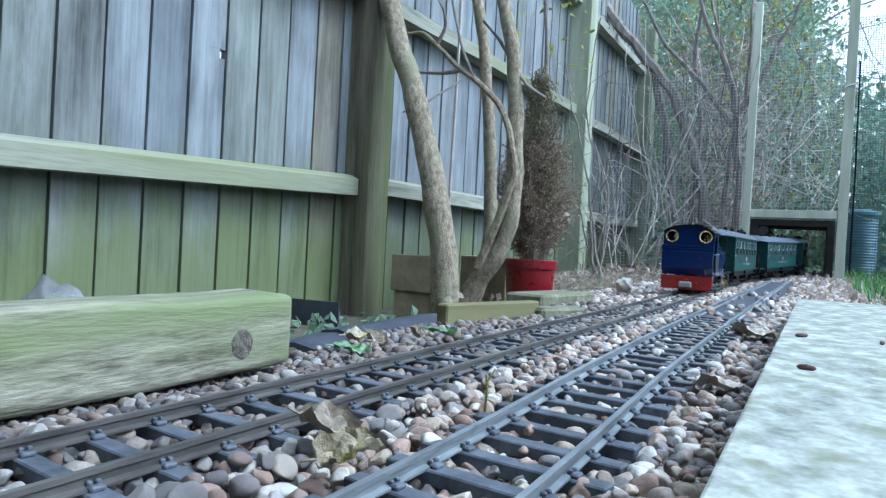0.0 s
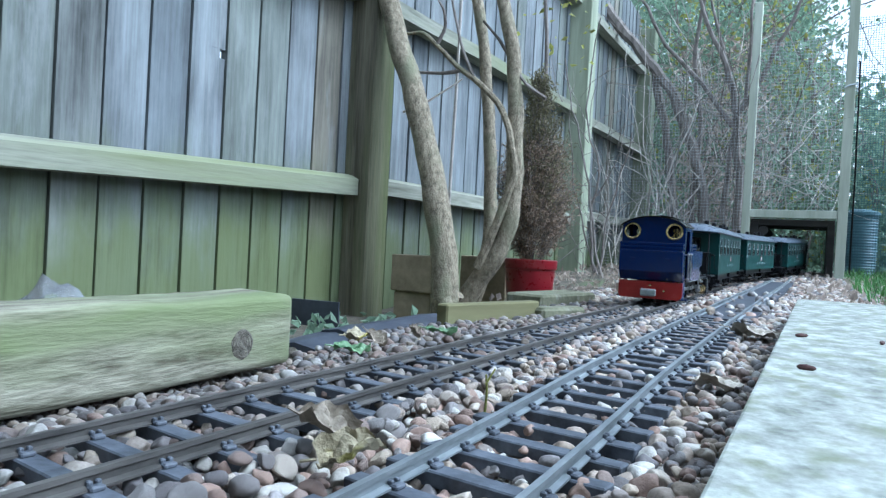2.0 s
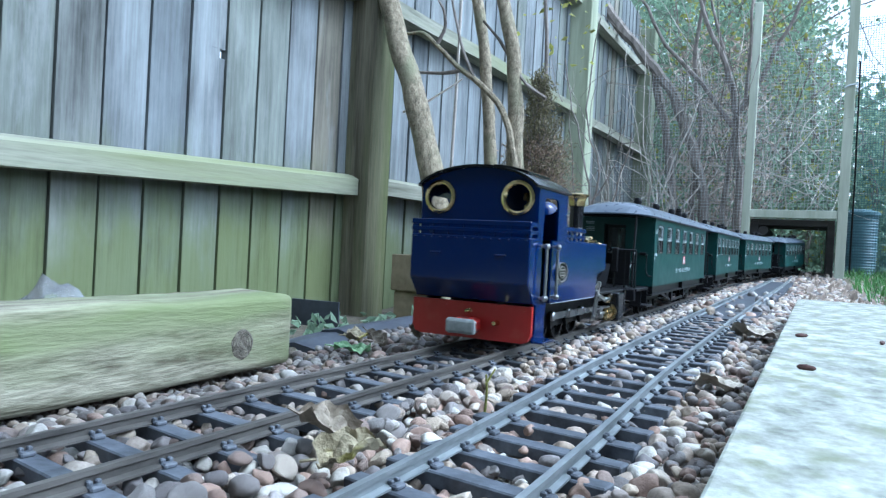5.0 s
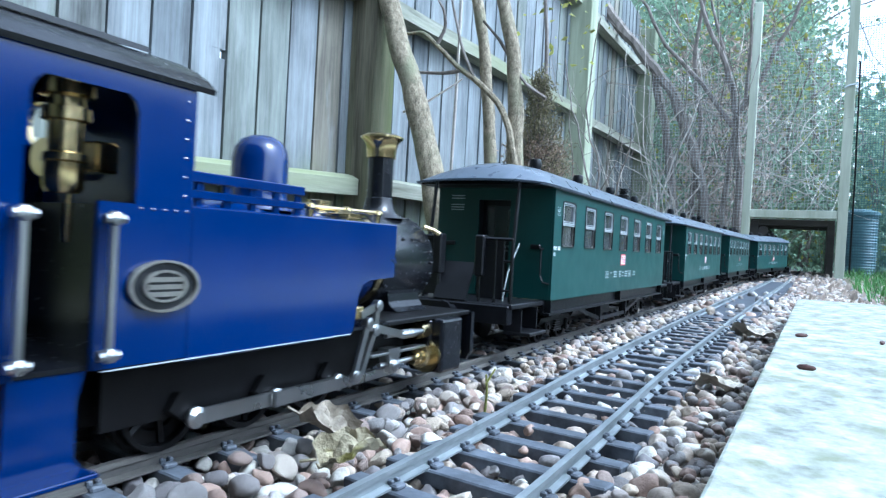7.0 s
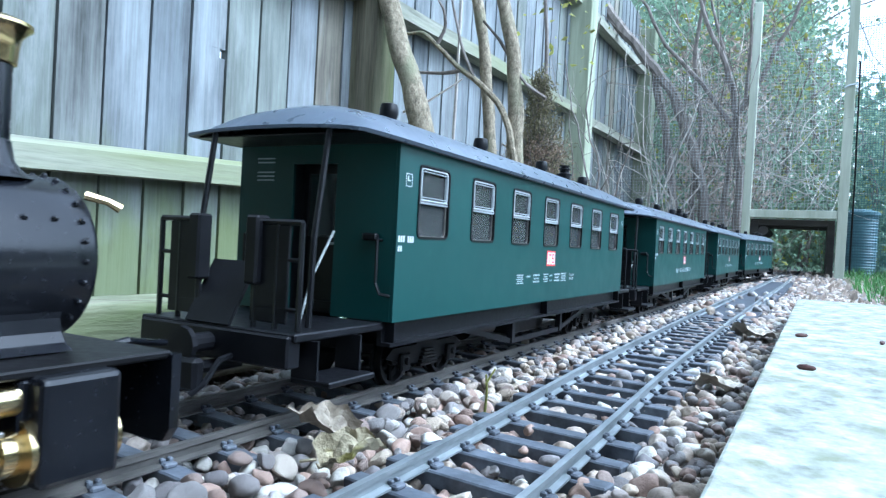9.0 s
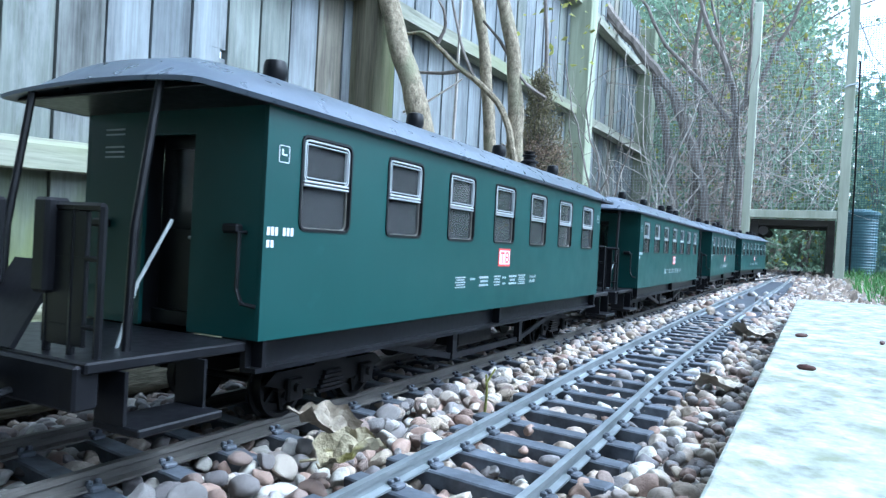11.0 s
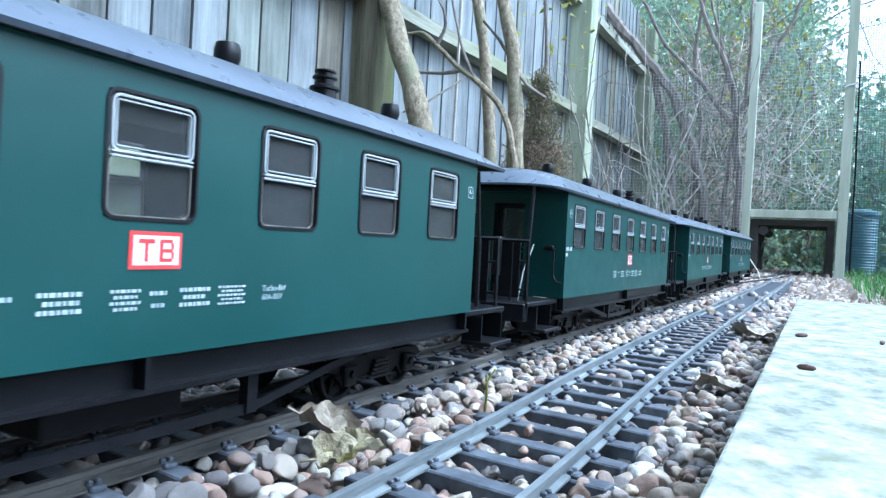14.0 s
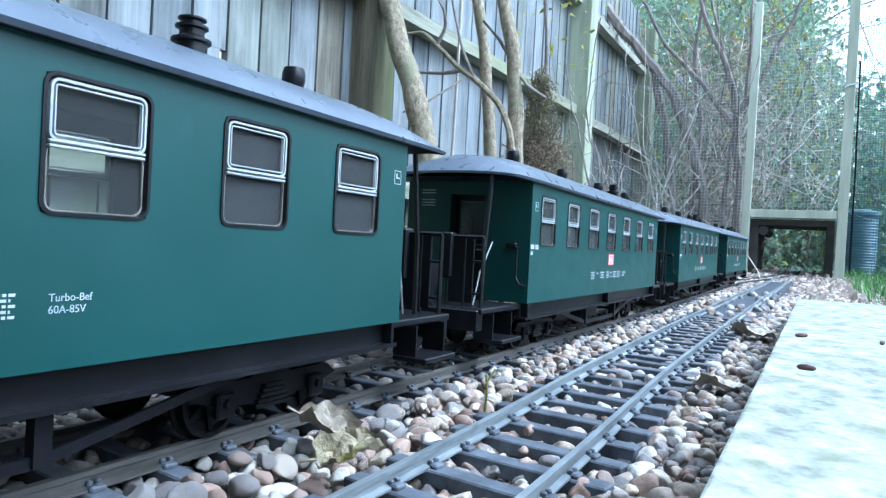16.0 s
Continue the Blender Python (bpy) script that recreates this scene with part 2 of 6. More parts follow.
BLOCK_WOOD = material("offcut_wood", (0.15, 0.12, 0.07), (0.30, 0.25, 0.16), scale=14, stretch=(1, 0.14, 1), rough=0.85, bump=0.4, by="object", vary=0.12)
BARK = material("smooth_bark", (0.11, 0.092, 0.06), (0.36, 0.31, 0.22), scale=110, stretch=(1, 1, 0.6), rough=0.88, bump=0.7, fine=4, stain=(0.2, 0.2, 0.125), stain_scale=18, stain_at=(0.5, 0.7), bump_size=0.003)
DARK_BARK = material("dark_bark", (0.095, 0.082, 0.07), (0.29, 0.26, 0.235), scale=50, stretch=(1, 1, 0.4), rough=0.9, bump=0.4)
STEM_PALE = material("dry_stem", (0.34, 0.31, 0.27), (0.64, 0.6, 0.55), scale=30, rough=0.8, bump=0.2, by="island", vary=0.35)
SOIL = material("damp_soil", (0.045, 0.04, 0.03), (0.14, 0.12, 0.09), scale=30, rough=0.95, bump=0.8, fine=6, bump_size=0.006, stain=(0.09, 0.11, 0.05), stain_scale=6)
PEBBLE_OB = pebble_material("river_pebble", "object")
PEBBLE_IS = pebble_material("river_gravel", "island")
PEBBLE_DARK = pebble_material("darker_gravel", "island", 0.5)
RAIL_STEEL = material("tarnished_rail", (0.11, 0.128, 0.138), (0.32, 0.35, 0.365), scale=90, stretch=(1, 0.2, 1), rough=0.5, metal=0.55, bump=0.15)
RAIL_BROWN = material("weathered_rail", (0.042, 0.04, 0.037), (0.125, 0.118, 0.108), scale=90, stretch=(1, 0.2, 1), rough=0.65, metal=0.3, bump=0.2)
# black plastic lifted to grey-blue: the sky's sheen is put into its colour
SLEEPER_MAT = material("sheen_toned_black_plastic", (0.026, 0.032, 0.042), (0.105, 0.12, 0.145), scale=70, rough=0.6, bump=0.15, by="object", vary=0.15)
COACH_GREEN = material("satin_green_paint", (0.0072, 0.041, 0.0385), (0.0112, 0.053, 0.05), scale=9, rough=0.4, spec=0.35, bump=0.015, stain=(0.026, 0.08, 0.075), stain_scale=30, stain_at=(0.68, 0.85))
COACH_BLACK = material("matt_black_paint", (0.0028, 0.0031, 0.0042), (0.0075, 0.008, 0.0105), scale=50, rough=0.38, spec=0.3, bump=0.05, stain=(0.015, 0.0155, 0.018), stain_scale=25, stain_at=(0.6, 0.85))
# darker than the black paint: shade on the running gear is in this colour
DEEP_BLACK = material("deep_black", (0.002, 0.002, 0.0024), (0.0055, 0.0056, 0.0064), scale=60, rough=0.42, spec=0.2, bump=0.02)
ROOF_GREY = material("dark_grey_roof", (0.064, 0.082, 0.11), (0.098, 0.122, 0.16), scale=20, rough=0.3, bump=0.02)
LOCO_BLUE = material("gloss_blue_paint", (0.0013, 0.0112, 0.068), (0.002, 0.0152, 0.088), scale=8, rough=0.15, bump=0.0, coat=0.2, spec=0.4)
RED_PAINT = material("red_paint", (0.27, 0.014, 0.012), (0.34, 0.02, 0.016), scale=20, rough=0.4, bump=0.03, stain=(0.3, 0.04, 0.03), stain_scale=60)
BRASS = material("polished_brass", (0.60, 0.47, 0.23), (0.76, 0.63, 0.36), scale=30, rough=0.2, metal=1.0, bump=0.0)
NICKEL = material("bright_steel", (0.40, 0.41, 0.41), (0.54, 0.545, 0.54), scale=14, rough=0.3, metal=1.0, bump=0.0, fine=3)
PALE_METAL = material("pale_worn_metal", (0.22, 0.25, 0.25), (0.4, 0.43, 0.43), scale=80, rough=0.45, metal=0.3, bump=0.1)
SMOKEBOX = material("satin_black_smokebox", (0.003, 0.0035, 0.005), (0.007, 0.008, 0.011), scale=60, rough=0.24, bump=0.0)
WHITE_TRIM = material("white_frame", (0.25, 0.28, 0.295), (0.37, 0.4, 0.415), scale=40, rough=0.4, bump=0.0)
SIGN_WHITE = material("sign_white", (0.5, 0.56, 0.6), (0.64, 0.68, 0.7), scale=90, rough=0.5, bump=0.0)
DATA_WHITE = material("worn_small_lettering", (0.24, 0.31, 0.33), (0.46, 0.52, 0.54), scale=160, rough=0.5, bump=0.0)
SIGN_RED = material("sign_red", (0.5, 0.03, 0.03), (0.6, 0.05, 0.045), scale=90, rough=0.45, bump=0.0)
DULL_METAL = material("dull_cast_metal", (0.15, 0.145, 0.13), (0.28, 0.27, 0.24), scale=90, rough=0.4, metal=0.7, bump=0.1)
CREAM = material("coach_interior_cream", (0.3, 0.3, 0.27), (0.42, 0.41, 0.37), scale=20, rough=0.7, bump=0.05)
GLASS = glass_material("coach_glass", (0.9, 0.92, 0.92), 0.02, 0.026)
NET_POST = material("pale_weathered_post", (0.32, 0.35, 0.26), (0.58, 0.61, 0.5), scale=14, stretch=(1, 1, 0.1), rough=0.85, bump=0.3, by="object", vary=0.06, stain=(0.2, 0.23, 0.13), stain_scale=5)
DARK_WOOD = material("dark_tunnel_wood", (0.015, 0.014, 0.012), (0.06, 0.056, 0.05), scale=16, stretch=(0.15, 1, 1), rough=0.85, bump=0.4, by="object", vary=0.2)
MOSSY_STONE = material("mossy_stone", (0.07, 0.073, 0.04), (0.2, 0.2, 0.13), scale=40, rough=0.9, bump=0.6, stain=(0.27, 0.27, 0.22), stain_scale=30, stain_at=(0.55, 0.7))
WIRE = material("galvanised_wire", (0.36, 0.38, 0.39), (0.56, 0.58, 0.59), scale=30, rough=0.5, metal=0.3, bump=0.0)
POT_RED = material("red_glazed_pot", (0.13, 0.005, 0.010), (0.21, 0.009, 0.016), scale=16, rough=0.3, bump=0.05, stain=(0.16, 0.02, 0.02), stain_scale=20)
BLUE_PLASTIC = material("slate_blue_plastic", (0.022, 0.027, 0.040), (0.06, 0.07, 0.09), scale=20, rough=0.5, bump=0.1)
# dark surface of the added walls that block light out of view
BLOCKER_MAT = material("light_blocker", (0.035, 0.042, 0.034), (0.09, 0.10, 0.085), scale=12, rough=0.9, bump=0.4, stain=(0.06, 0.08, 0.045), stain_scale=3)
TEAL_NET = material("teal_garden_net", (0.05, 0.13, 0.15), (0.10, 0.22, 0.24), scale=30, rough=0.6, bump=0.0)
BIN_PLASTIC = material("teal_plastic_bin", (0.045, 0.10, 0.13), (0.085, 0.16, 0.195), scale=8, rough=0.45, bump=0.05)


def leaf_material(name, dark, light, rough=0.6):
    m = material(name, dark, light, scale=25, rough=rough, bump=0.15, by="island", vary=0.35)
    n, ln = m.node_tree.nodes, m.node_tree.links
    bsdf = n["Principled BSDF"]
    thin, mix = n.new("ShaderNodeBsdfTranslucent"), n.new("ShaderNodeMixShader")
    ln.new(bsdf.inputs["Base Color"].links[0].from_socket, thin.inputs["Color"])
    mix.inputs[0].default_value = 0.5
    ln.new(bsdf.outputs[0], mix.inputs[1])
    ln.new(thin.outputs[0], mix.inputs[2])
    ln.new(mix.outputs[0], n["Material Output"].inputs["Surface"])
    return m


LEAF_GREEN = leaf_material("hedge_leaf", (0.14, 0.22, 0.15), (0.34, 0.46, 0.33))
LEAF_YELLOW = leaf_material("yellowing_leaf", (0.2, 0.22, 0.05), (0.42, 0.42, 0.12))
LEAF_BROWN = leaf_material("dead_leaf", (0.26, 0.21, 0.17), (0.58, 0.5, 0.43))
CONIFER_BROWN = leaf_material("browned_conifer", (0.2, 0.145, 0.105), (0.38, 0.3, 0.22))
CONIFER_GREEN = leaf_material("dull_conifer", (0.13, 0.12, 0.065), (0.25, 0.23, 0.14))
GRASS = leaf_material("grass_blade", (0.04, 0.12, 0.03), (0.11, 0.24, 0.07))


# ---------- mesh helpers ----------
def finish(bm, name, mat, smooth=False):
    me = bpy.data.meshes.new(name)
    bmesh.ops.recalc_face_normals(bm, faces=bm.faces)
    bm.to_mesh(me)
    bm.free()
    me.materials.append(mat)
    if smooth:
        me.polygons.foreach_set("use_smooth", [True] * len(me.polygons))
        me.set_sharp_from_angle(angle=radians(38))
    return me


def part(name, bm, mat, parent=None, label="", smooth=False, m=None):
    ob = new(name, finish(bm, name, mat, smooth))
    ob.parent = parent
    if m is not None:
        ob.matrix_basis = m
    if label:
        tagged(ob, label)
    return ob


def empty(name, m=None):
    ob = new(name)
    ob.empty_display_size = 0.02
    if m is not None:
        ob.matrix_basis = m
    return ob


def box(bm, lo, hi, bevel=0.0, m=None, segs=1):
    """An axis box between two corners, its edges rounded, moved by m."""
    lo, hi = Vector(lo), Vector(hi)
    v = [bm.verts.new((x, y, z)) for x in (lo.x, hi.x) for y in (lo.y, hi.y) for z in (lo.z, hi.z)]
    fs = [bm.faces.new([v[i] for i in q]) for q in ((0, 1, 3, 2), (4, 6, 7, 5), (0, 4, 5, 1), (2, 3, 7, 6), (0, 2, 6, 4), (1, 5, 7, 3))]
    out = set(v)
    if bevel:
        edges = list({e for f in fs for e in f.edges})
        r = bmesh.ops.bevel(bm, geom=edges, offset=bevel, segments=segs, affect="EDGES", profile=0.5)
        out = {x for f in r["faces"] for x in f.verts} | {x for x in v if x.is_valid}
        stack = list(out)
        while stack:
            x = stack.pop()
            for e in x.link_edges:
                o = e.other_vert(x)
                if o not in out:
                    out.add(o)
                    stack.append(o)
    if m is not None:
        for x in out:
            x.co = m @ x.co
    return bm


def lathe(bm, profile, axis="z", n=24, at=(0, 0, 0)):
    """A turned body: profile of (radius, height) pairs."""
    rings = []
    at = Vector(at)
    for r, h in profile:
        ring = []
        for i in range(n):
            a = 2 * math.pi * i / n
            c, s = r * math.cos(a), r * math.sin(a)
            p = {"z": (c, s, h), "y": (c, h, s), "x": (h, c, s)}[axis]
            ring.append(bm.verts.new(at + Vector(p)))
        rings.append(ring)
    for a, b in zip(rings, rings[1:]):
        for i in range(n):
            bm.faces.new((a[i], a[(i + 1) % n], b[(i + 1) % n], b[i]))
    for ring in (rings[0], rings[-1]):
        bm.faces.new(ring)
    return bm


def tube(bm, pts, radii, n=6):
    """A round bar along points, one radius each (or one for all)."""
    pts = [Vector(p) for p in pts]
    if not hasattr(radii, "__len__"):
        radii = [radii] * len(pts)
    rings = []
    side = None
    for i, p in enumerate(pts):
        d = (pts[min(i + 1, len(pts) - 1)] - pts[max(i - 1, 0)]).normalized()
        if side is None:
            side = d.orthogonal().normalized()
        side = (side - d * side.dot(d))
        side = side.normalized() if side.length > 1e-6 else d.orthogonal().normalized()
        other = d.cross(side)
        rings.append([bm.verts.new(p + (side * math.cos(2 * math.pi * k / n) + other * math.sin(2 * math.pi * k / n)) * radii[i]) for k in range(n)])
    for a, b in zip(rings, rings[1:]):
        for k in range(n):
            bm.faces.new((a[k], a[(k + 1) % n], b[(k + 1) % n], b[k]))
    bm.faces.new(rings[0][::-1])
    bm.faces.new(rings[-1])
    return bm


def prism(bm, outline, lo, hi, axis="y"):
    """A flat outline (two coordinates each) drawn out along an axis."""
    def at(p, h):
        return {"y": (p[0], h, p[1]), "x": (h, p[0], p[1]), "z": (p[0], p[1], h)}[axis]
    a = [bm.verts.new(at(p, lo)) for p in outline]
    b = [bm.verts.new(at(p, hi)) for p in outline]
    n = len(outline)
    bm.faces.new(a[::-1])
    bm.faces.new(b)
    for i in range(n):
        bm.faces.new((a[i], a[(i + 1) % n], b[(i + 1) % n], b[i]))
    return bm


def sweep(name, section, path, mat, parent, label=""):
    """A section (sideways, up) carried along a path of points."""
    bm = bmesh.new()
    rings = []
    for i, p in enumerate(path):
        d = (path[min(i + 1, len(path) - 1)] - path[max(i - 1, 0)]).normalized()
        right = d.cross(Vector((0, 0, 1))).normalized()
        rings.append([bm.verts.new(p + right * a + Vector((0, 0, b))) for a, b in section])
    n = len(section)
    for a, b in zip(rings, rings[1:]):
        for k in range(n):
            bm.faces.new((a[k], a[(k + 1) % n], b[(k + 1) % n], b[k]))
    bm.faces.new(rings[0])
    bm.faces.new(rings[-1])
    return part(name, bm, mat, parent, label)


def rough_up(ob, amount, scale):
    """Uneven surface: every corner is pushed along noise."""
    for v in ob.data.vertices:
        v.co += noise.noise_vector(v.co * scale) * amount


def arch(w, z0, z1, n=12):
    """Points of a low arch from one eave to the other."""
    return [(w * math.sin(a), z0 + (z1 - z0) * (math.cos(a) - math.cos(1.15)) / (1 - math.cos(1.15)) * 1.0) for a in [-1.15 + 2.3 * i / n for i in range(n + 1)]]


# ---------- ground ----------
def ground_height(x, y):
    rise = spline(RISE, y) if y > 0 else 0.0
    base = -0.021 + rise
    if x < -0.25:
        k = min(1.0, (-0.25 - x) / 0.14)
        base -= 0.068 * k * k * (3 - 2 * k) * max(0.0, min(1.0, (2.4 - y) / 1.0))
    if y > 3.2:
        base = min(base, spline(RISE, 3.2) - 0.021)
    return base


def build_ground():
    xs = sorted({round(-0.9 + 0.02 * i, 4) for i in range(60)} | {-3000, -300, -40, -8, -3, -1.6, -1.2, -1.0, 0.35, 0.5, 0.8, 1.3, 2.5, 6, 40, 300, 3000})
    ys = sorted({round(-0.2 + 0.04 * i, 4) for i in range(105)} | {-3000, -300, -40, -8, -2, -0.8, 4.2, 4.6, 5.2, 6, 8, 14, 40, 300, 3000})
    bm = bmesh.new()
    g = [[bm.verts.new((x, y, ground_height(max(x, -1.5), max(-1.0, min(y, 4.5))) + noise.noise((x * 9, y * 9, 0)) * 0.003)) for y in ys] for x in xs]
    for i in range(len(xs) - 1):
        for j in range(len(ys) - 1):
            bm.faces.new((g[i][j], g[i + 1][j], g[i + 1][j + 1], g[i][j + 1]))
    return tagged(part("ground", bm, SOIL, smooth=True), "dark damp garden soil with patches of moss", "ground", kind="structure")


build_ground()


# ---------- fence ----------
def fence_bay(a, b, n_boards, rails, top=1.35, group="fence bays", label="", phase=0.0, hole=None):
    """One bay of a close-boarded fence from post a to post b (x, y, ground z)."""
    a, b = Vector(a), Vector(b)
    d = Vector((b.x - a.x, b.y - a.y, 0))
    length = d.length
    d.normalize()
    m = Matrix((Vector((d.y, -d.x, 0)), d, Vector((0, 0, 1)))).transposed().to_4x4()
    m.translation = (a.x, a.y, 0)
    bay = tagged(empty("fence", m), label or "weathered grey wooden fence bay with green algae", "fence", group)
    pitch = length / n_boards
    z0 = min(a.z, b.z) - 0.03
    for i in range(n_boards + (1 if phase else 0)):
        jig = random.uniform(-0.002, 0.002)
        bm = bmesh.new()
        # feather-edged board with a lip under its neighbour
        y0 = i * pitch + phase
        y1 = y0 + pitch - 0.0022
        bitten = hole and abs(y1 - hole[0]) < pitch / 2
        behind = hole and abs(y0 - hole[0]) < pitch / 2
        levels = [z0, hole[1] - 0.008, hole[1] + 0.008, top + jig] if bitten or behind else [z0, top + jig]
        for k, (za, zb) in enumerate(zip(levels, levels[1:])):
            gone = k == 1
            ye = y1 - (0.011 if gone and bitten else 0.0)
            if gone and behind:
                outline = [(-0.0162, y0), (0.001 + jig, y0 + 0.0004), (0.0012 + jig, y0 + 0.002), (-0.002, ye), (-0.015, ye), (-0.015, y0 + 0.002)]
            else:
                outline = [(-0.019, y0 - 0.008), (-0.0165, y0 - 0.008), (-0.0162, y0), (0.001 + jig, y0 + 0.0004), (0.0012 + jig, y0 + 0.002), (-0.002, ye), (-0.015, ye), (-0.015, y0 + 0.002), (-0.019, y0)]
            prism(bm, outline, za, zb, "z")
        part("board", bm, FENCE_MAT, bay)
    for z, dz, h, depth in rails:
        bm = bmesh.new()
        steps = 12
        sec = [(0.004, 0), (0.004, h * 1.1), (depth * 0.55, h * 1.02), (depth, h * 0.8), (depth, 0.0)]
        rings = []
        for k in range(steps + 1):
            y = 0.02 + (length - 0.04) * k / steps
            w = noise.noise((y * 3, z * 7, 1)) * 0.002
            rings.append([bm.verts.new((p + w, y, z + dz * y / length + q + w)) for p, q in sec])
        for r, s in zip(rings, rings[1:]):
            for k in range(5):
                bm.faces.new((r[k], r[(k + 1) % 5], s[(k + 1) % 5], s[k]))
        bm.faces.new(rings[0]), bm.faces.new(rings[-1])
        part("rail", bm, RAIL_WOOD, bay, "grey-green arris rail")
    return bay


def fence_post(x, y, z, w, mat, turn=0.0, label="square wooden fence post with green algae", d=None, top=1.5):
    bm = bmesh.new()
    d = d or w
    box(bm, (-d / 2, -w / 2, z - 0.05), (d / 2, w / 2, top), 0.003)
    return tagged(part("fence_post", bm, mat, None, m=pose(x, y, 0, 0, 0, turn)), label, "fence post", "fence posts")


P0, P1, P2, P3 = (-1.14, -0.72, -0.1), (-0.895, 1.235, -0.1), (-0.86, 2.60, -0.06), (-0.875, 3.82, -0.02)
RAILS_A = [(0.108, 0.062, 0.042, 0.045), (0.55, 0.035, 0.045, 0.045), (0.96, 0.035, 0.045, 0.045)]
RAILS_B = [(0.178, 0.004, 0.04, 0.045), (0.585, 0.012, 0.042, 0.045), (0.985, 0.03, 0.042, 0.045)]
RAILS_C = [(0.20, 0.02, 0.04, 0.045), (0.585, 0.03, 0.042, 0.045), (1.01, 0.03, 0.042, 0.045)]
fence_bay(P0, P1, 27, RAILS_A, label="weathered blue-grey fence bay, mossy green at the foot", phase=-0.0403, hole=(1.638, 0.391))
fence_bay(P1, P2, 18, RAILS_B)
fence_bay(P2, P3, 16, RAILS_C)
fence_post(-0.86, 1.25, -0.1, 0.07, POST_WOOD, -4, "brown-green square fence post, mossy at its foot", 0.07)
fence_post(-0.82, 2.60, -0.06, 0.085, PALE_POST)
fence_post(-0.835, 3.80, -0.02, 0.085, PALE_POST, 0, "weathered pale green post ending the fence", None, 1.28)
fence_post(-1.12, -0.74, -0.1, 0.085, POST_WOOD)


# ---------- rails and sleepers ----------
GAUGE = 0.0475
RAIL_SEC = [(-0.0014, 0), (0.0014, 0), (0.0014, -0.0018), (0.0005, -0.0023), (0.0005, -0.0047), (0.003, -0.0054), (0.003, -0.0062), (-0.003, -0.0062), (-0.003, -0.0054), (-0.0005, -0.0047), (-0.0005, -0.0023), (-0.0014, -0.0018)]


def sleeper_mesh(length, width, tall):
    bm = bmesh.new()
    box(bm, (-length / 2, -width / 2, -0.0062 - tall), (length / 2, width / 2, -0.0062), 0.0006)
    for s in (-1, 1):
        for k in (-1, 1):
            x = s * GAUGE / 2 + k * 0.0042
            box(bm, (x - 0.0018, -width * 0.3, -0.0064), (x + 0.0018, width * 0.3, -0.0044), 0.0006)
            for q in (-1, 1):
                box(bm, (x - k * 0.0018 - 0.0011, q * width * 0.17 - 0.0009, -0.0054), (x - k * 0.0018 + 0.0011, q * width * 0.17 + 0.0009, -0.0032), 0.0004)
    return finish(bm, "sleeper", SLEEPER_MAT)


def railway(name, at, y0, y1, rail_mat, pitch, length, width, skew, label, last=9.0):
    track = tagged(empty(name, Matrix.Identity(4)), label, "railway track", "railway tracks", "structure")
    n = int((y1 - y0) / 0.04)
    line = [at(y0 + (y1 - y0) * i / n) for i in range(n + 1)]
    for s in (-1, 1):
        path = []
        for i, p in enumerate(line):
            d = (line[min(i + 1, n)] - line[max(i - 1, 0)]).normalized()
            path.append(p + d.cross(Vector((0, 0, 1))).normalized() * s * GAUGE / 2)
        sweep("rail", RAIL_SEC, path, rail_mat, track)
    me = sleeper_mesh(length, width, 0.0062)
    y = y0
    while y < min(y1, last):
        p, q = at(y - 0.02), at(y + 0.02)
        turn = math.degrees(math.atan2(-(q.x - p.x), q.y - p.y))
        ob = new("sleeper", me)
        ob.parent = track
        ob.matrix_basis = pose(*at(y), 0, 0, turn + skew + random.uniform(-1, 1)) @ pose(random.uniform(-0.0008, 0.0008), 0, 0)
        y += pitch
    return track


railway("main_line", main_at, -0.9, 4.6, RAIL_BROWN, 0.0275, 0.082, 0.0085, -8, "dull weathered rails on black plastic sleepers half buried in gravel")
railway("siding", side_at, -0.9, 2.85, RAIL_STEEL, 0.0275, 0.082, 0.0092, -8, "grey steel rails on black plastic sleepers in gravel", 0.94)


# unseen walls, added behind and beside the camera to hold back sky light
bm = bmesh.new()
box(bm, (-1.6, -1.35, -0.05), (2.2, -1.15, 2.3))
tagged(part("wall_south", bm, BLOCKER_MAT, None), "plain grey-green wall, unseen, added to block light", "wall", kind="structure")
bm = bmesh.new()
box(bm, (3.0, -1.35, -0.05), (3.2, 5.6, 0.9))
tagged(part("wall_east", bm, BLOCKER_MAT, None), "plain grey-green wall, unseen, added to block light", "wall", kind="structure")


# ---------- timber beside the line ----------
def timber_beam():
    bm = bmesh.new()
    box(bm, (-0.055, -0.75, -0.022), (0.0, 0.413, 0.0325), 0.006, segs=3)
    bmesh.ops.subdivide_edges(bm, edges=[e for e in bm.edges if e.calc_length() > 0.3], cuts=110, use_grid_fill=True)
    ob = part("timber_beam", bm, TIMBER, None, smooth=True, m=pose(-0.345, 0, 0))
    rough_up(ob, 0.003, 9)
    rough_up(ob, 0.0009, 60)
    return tagged(ob, "thick weathered timber sleeper with green algae and a knot", "timber")


timber_beam()


def plank():
    bm = bmesh.new()
    box(bm, (-0.0195, -0.6, -0.03), (0.24, 1.1, 0.025), 0.0012, segs=2)
    ob = part("timber_plank", bm, PLANK, None, m=pose(0, 0, 0, 0, 0, -0.2))
    return tagged(ob, "pale algae-stained timber plank edging the track bed", "plank")


plank()


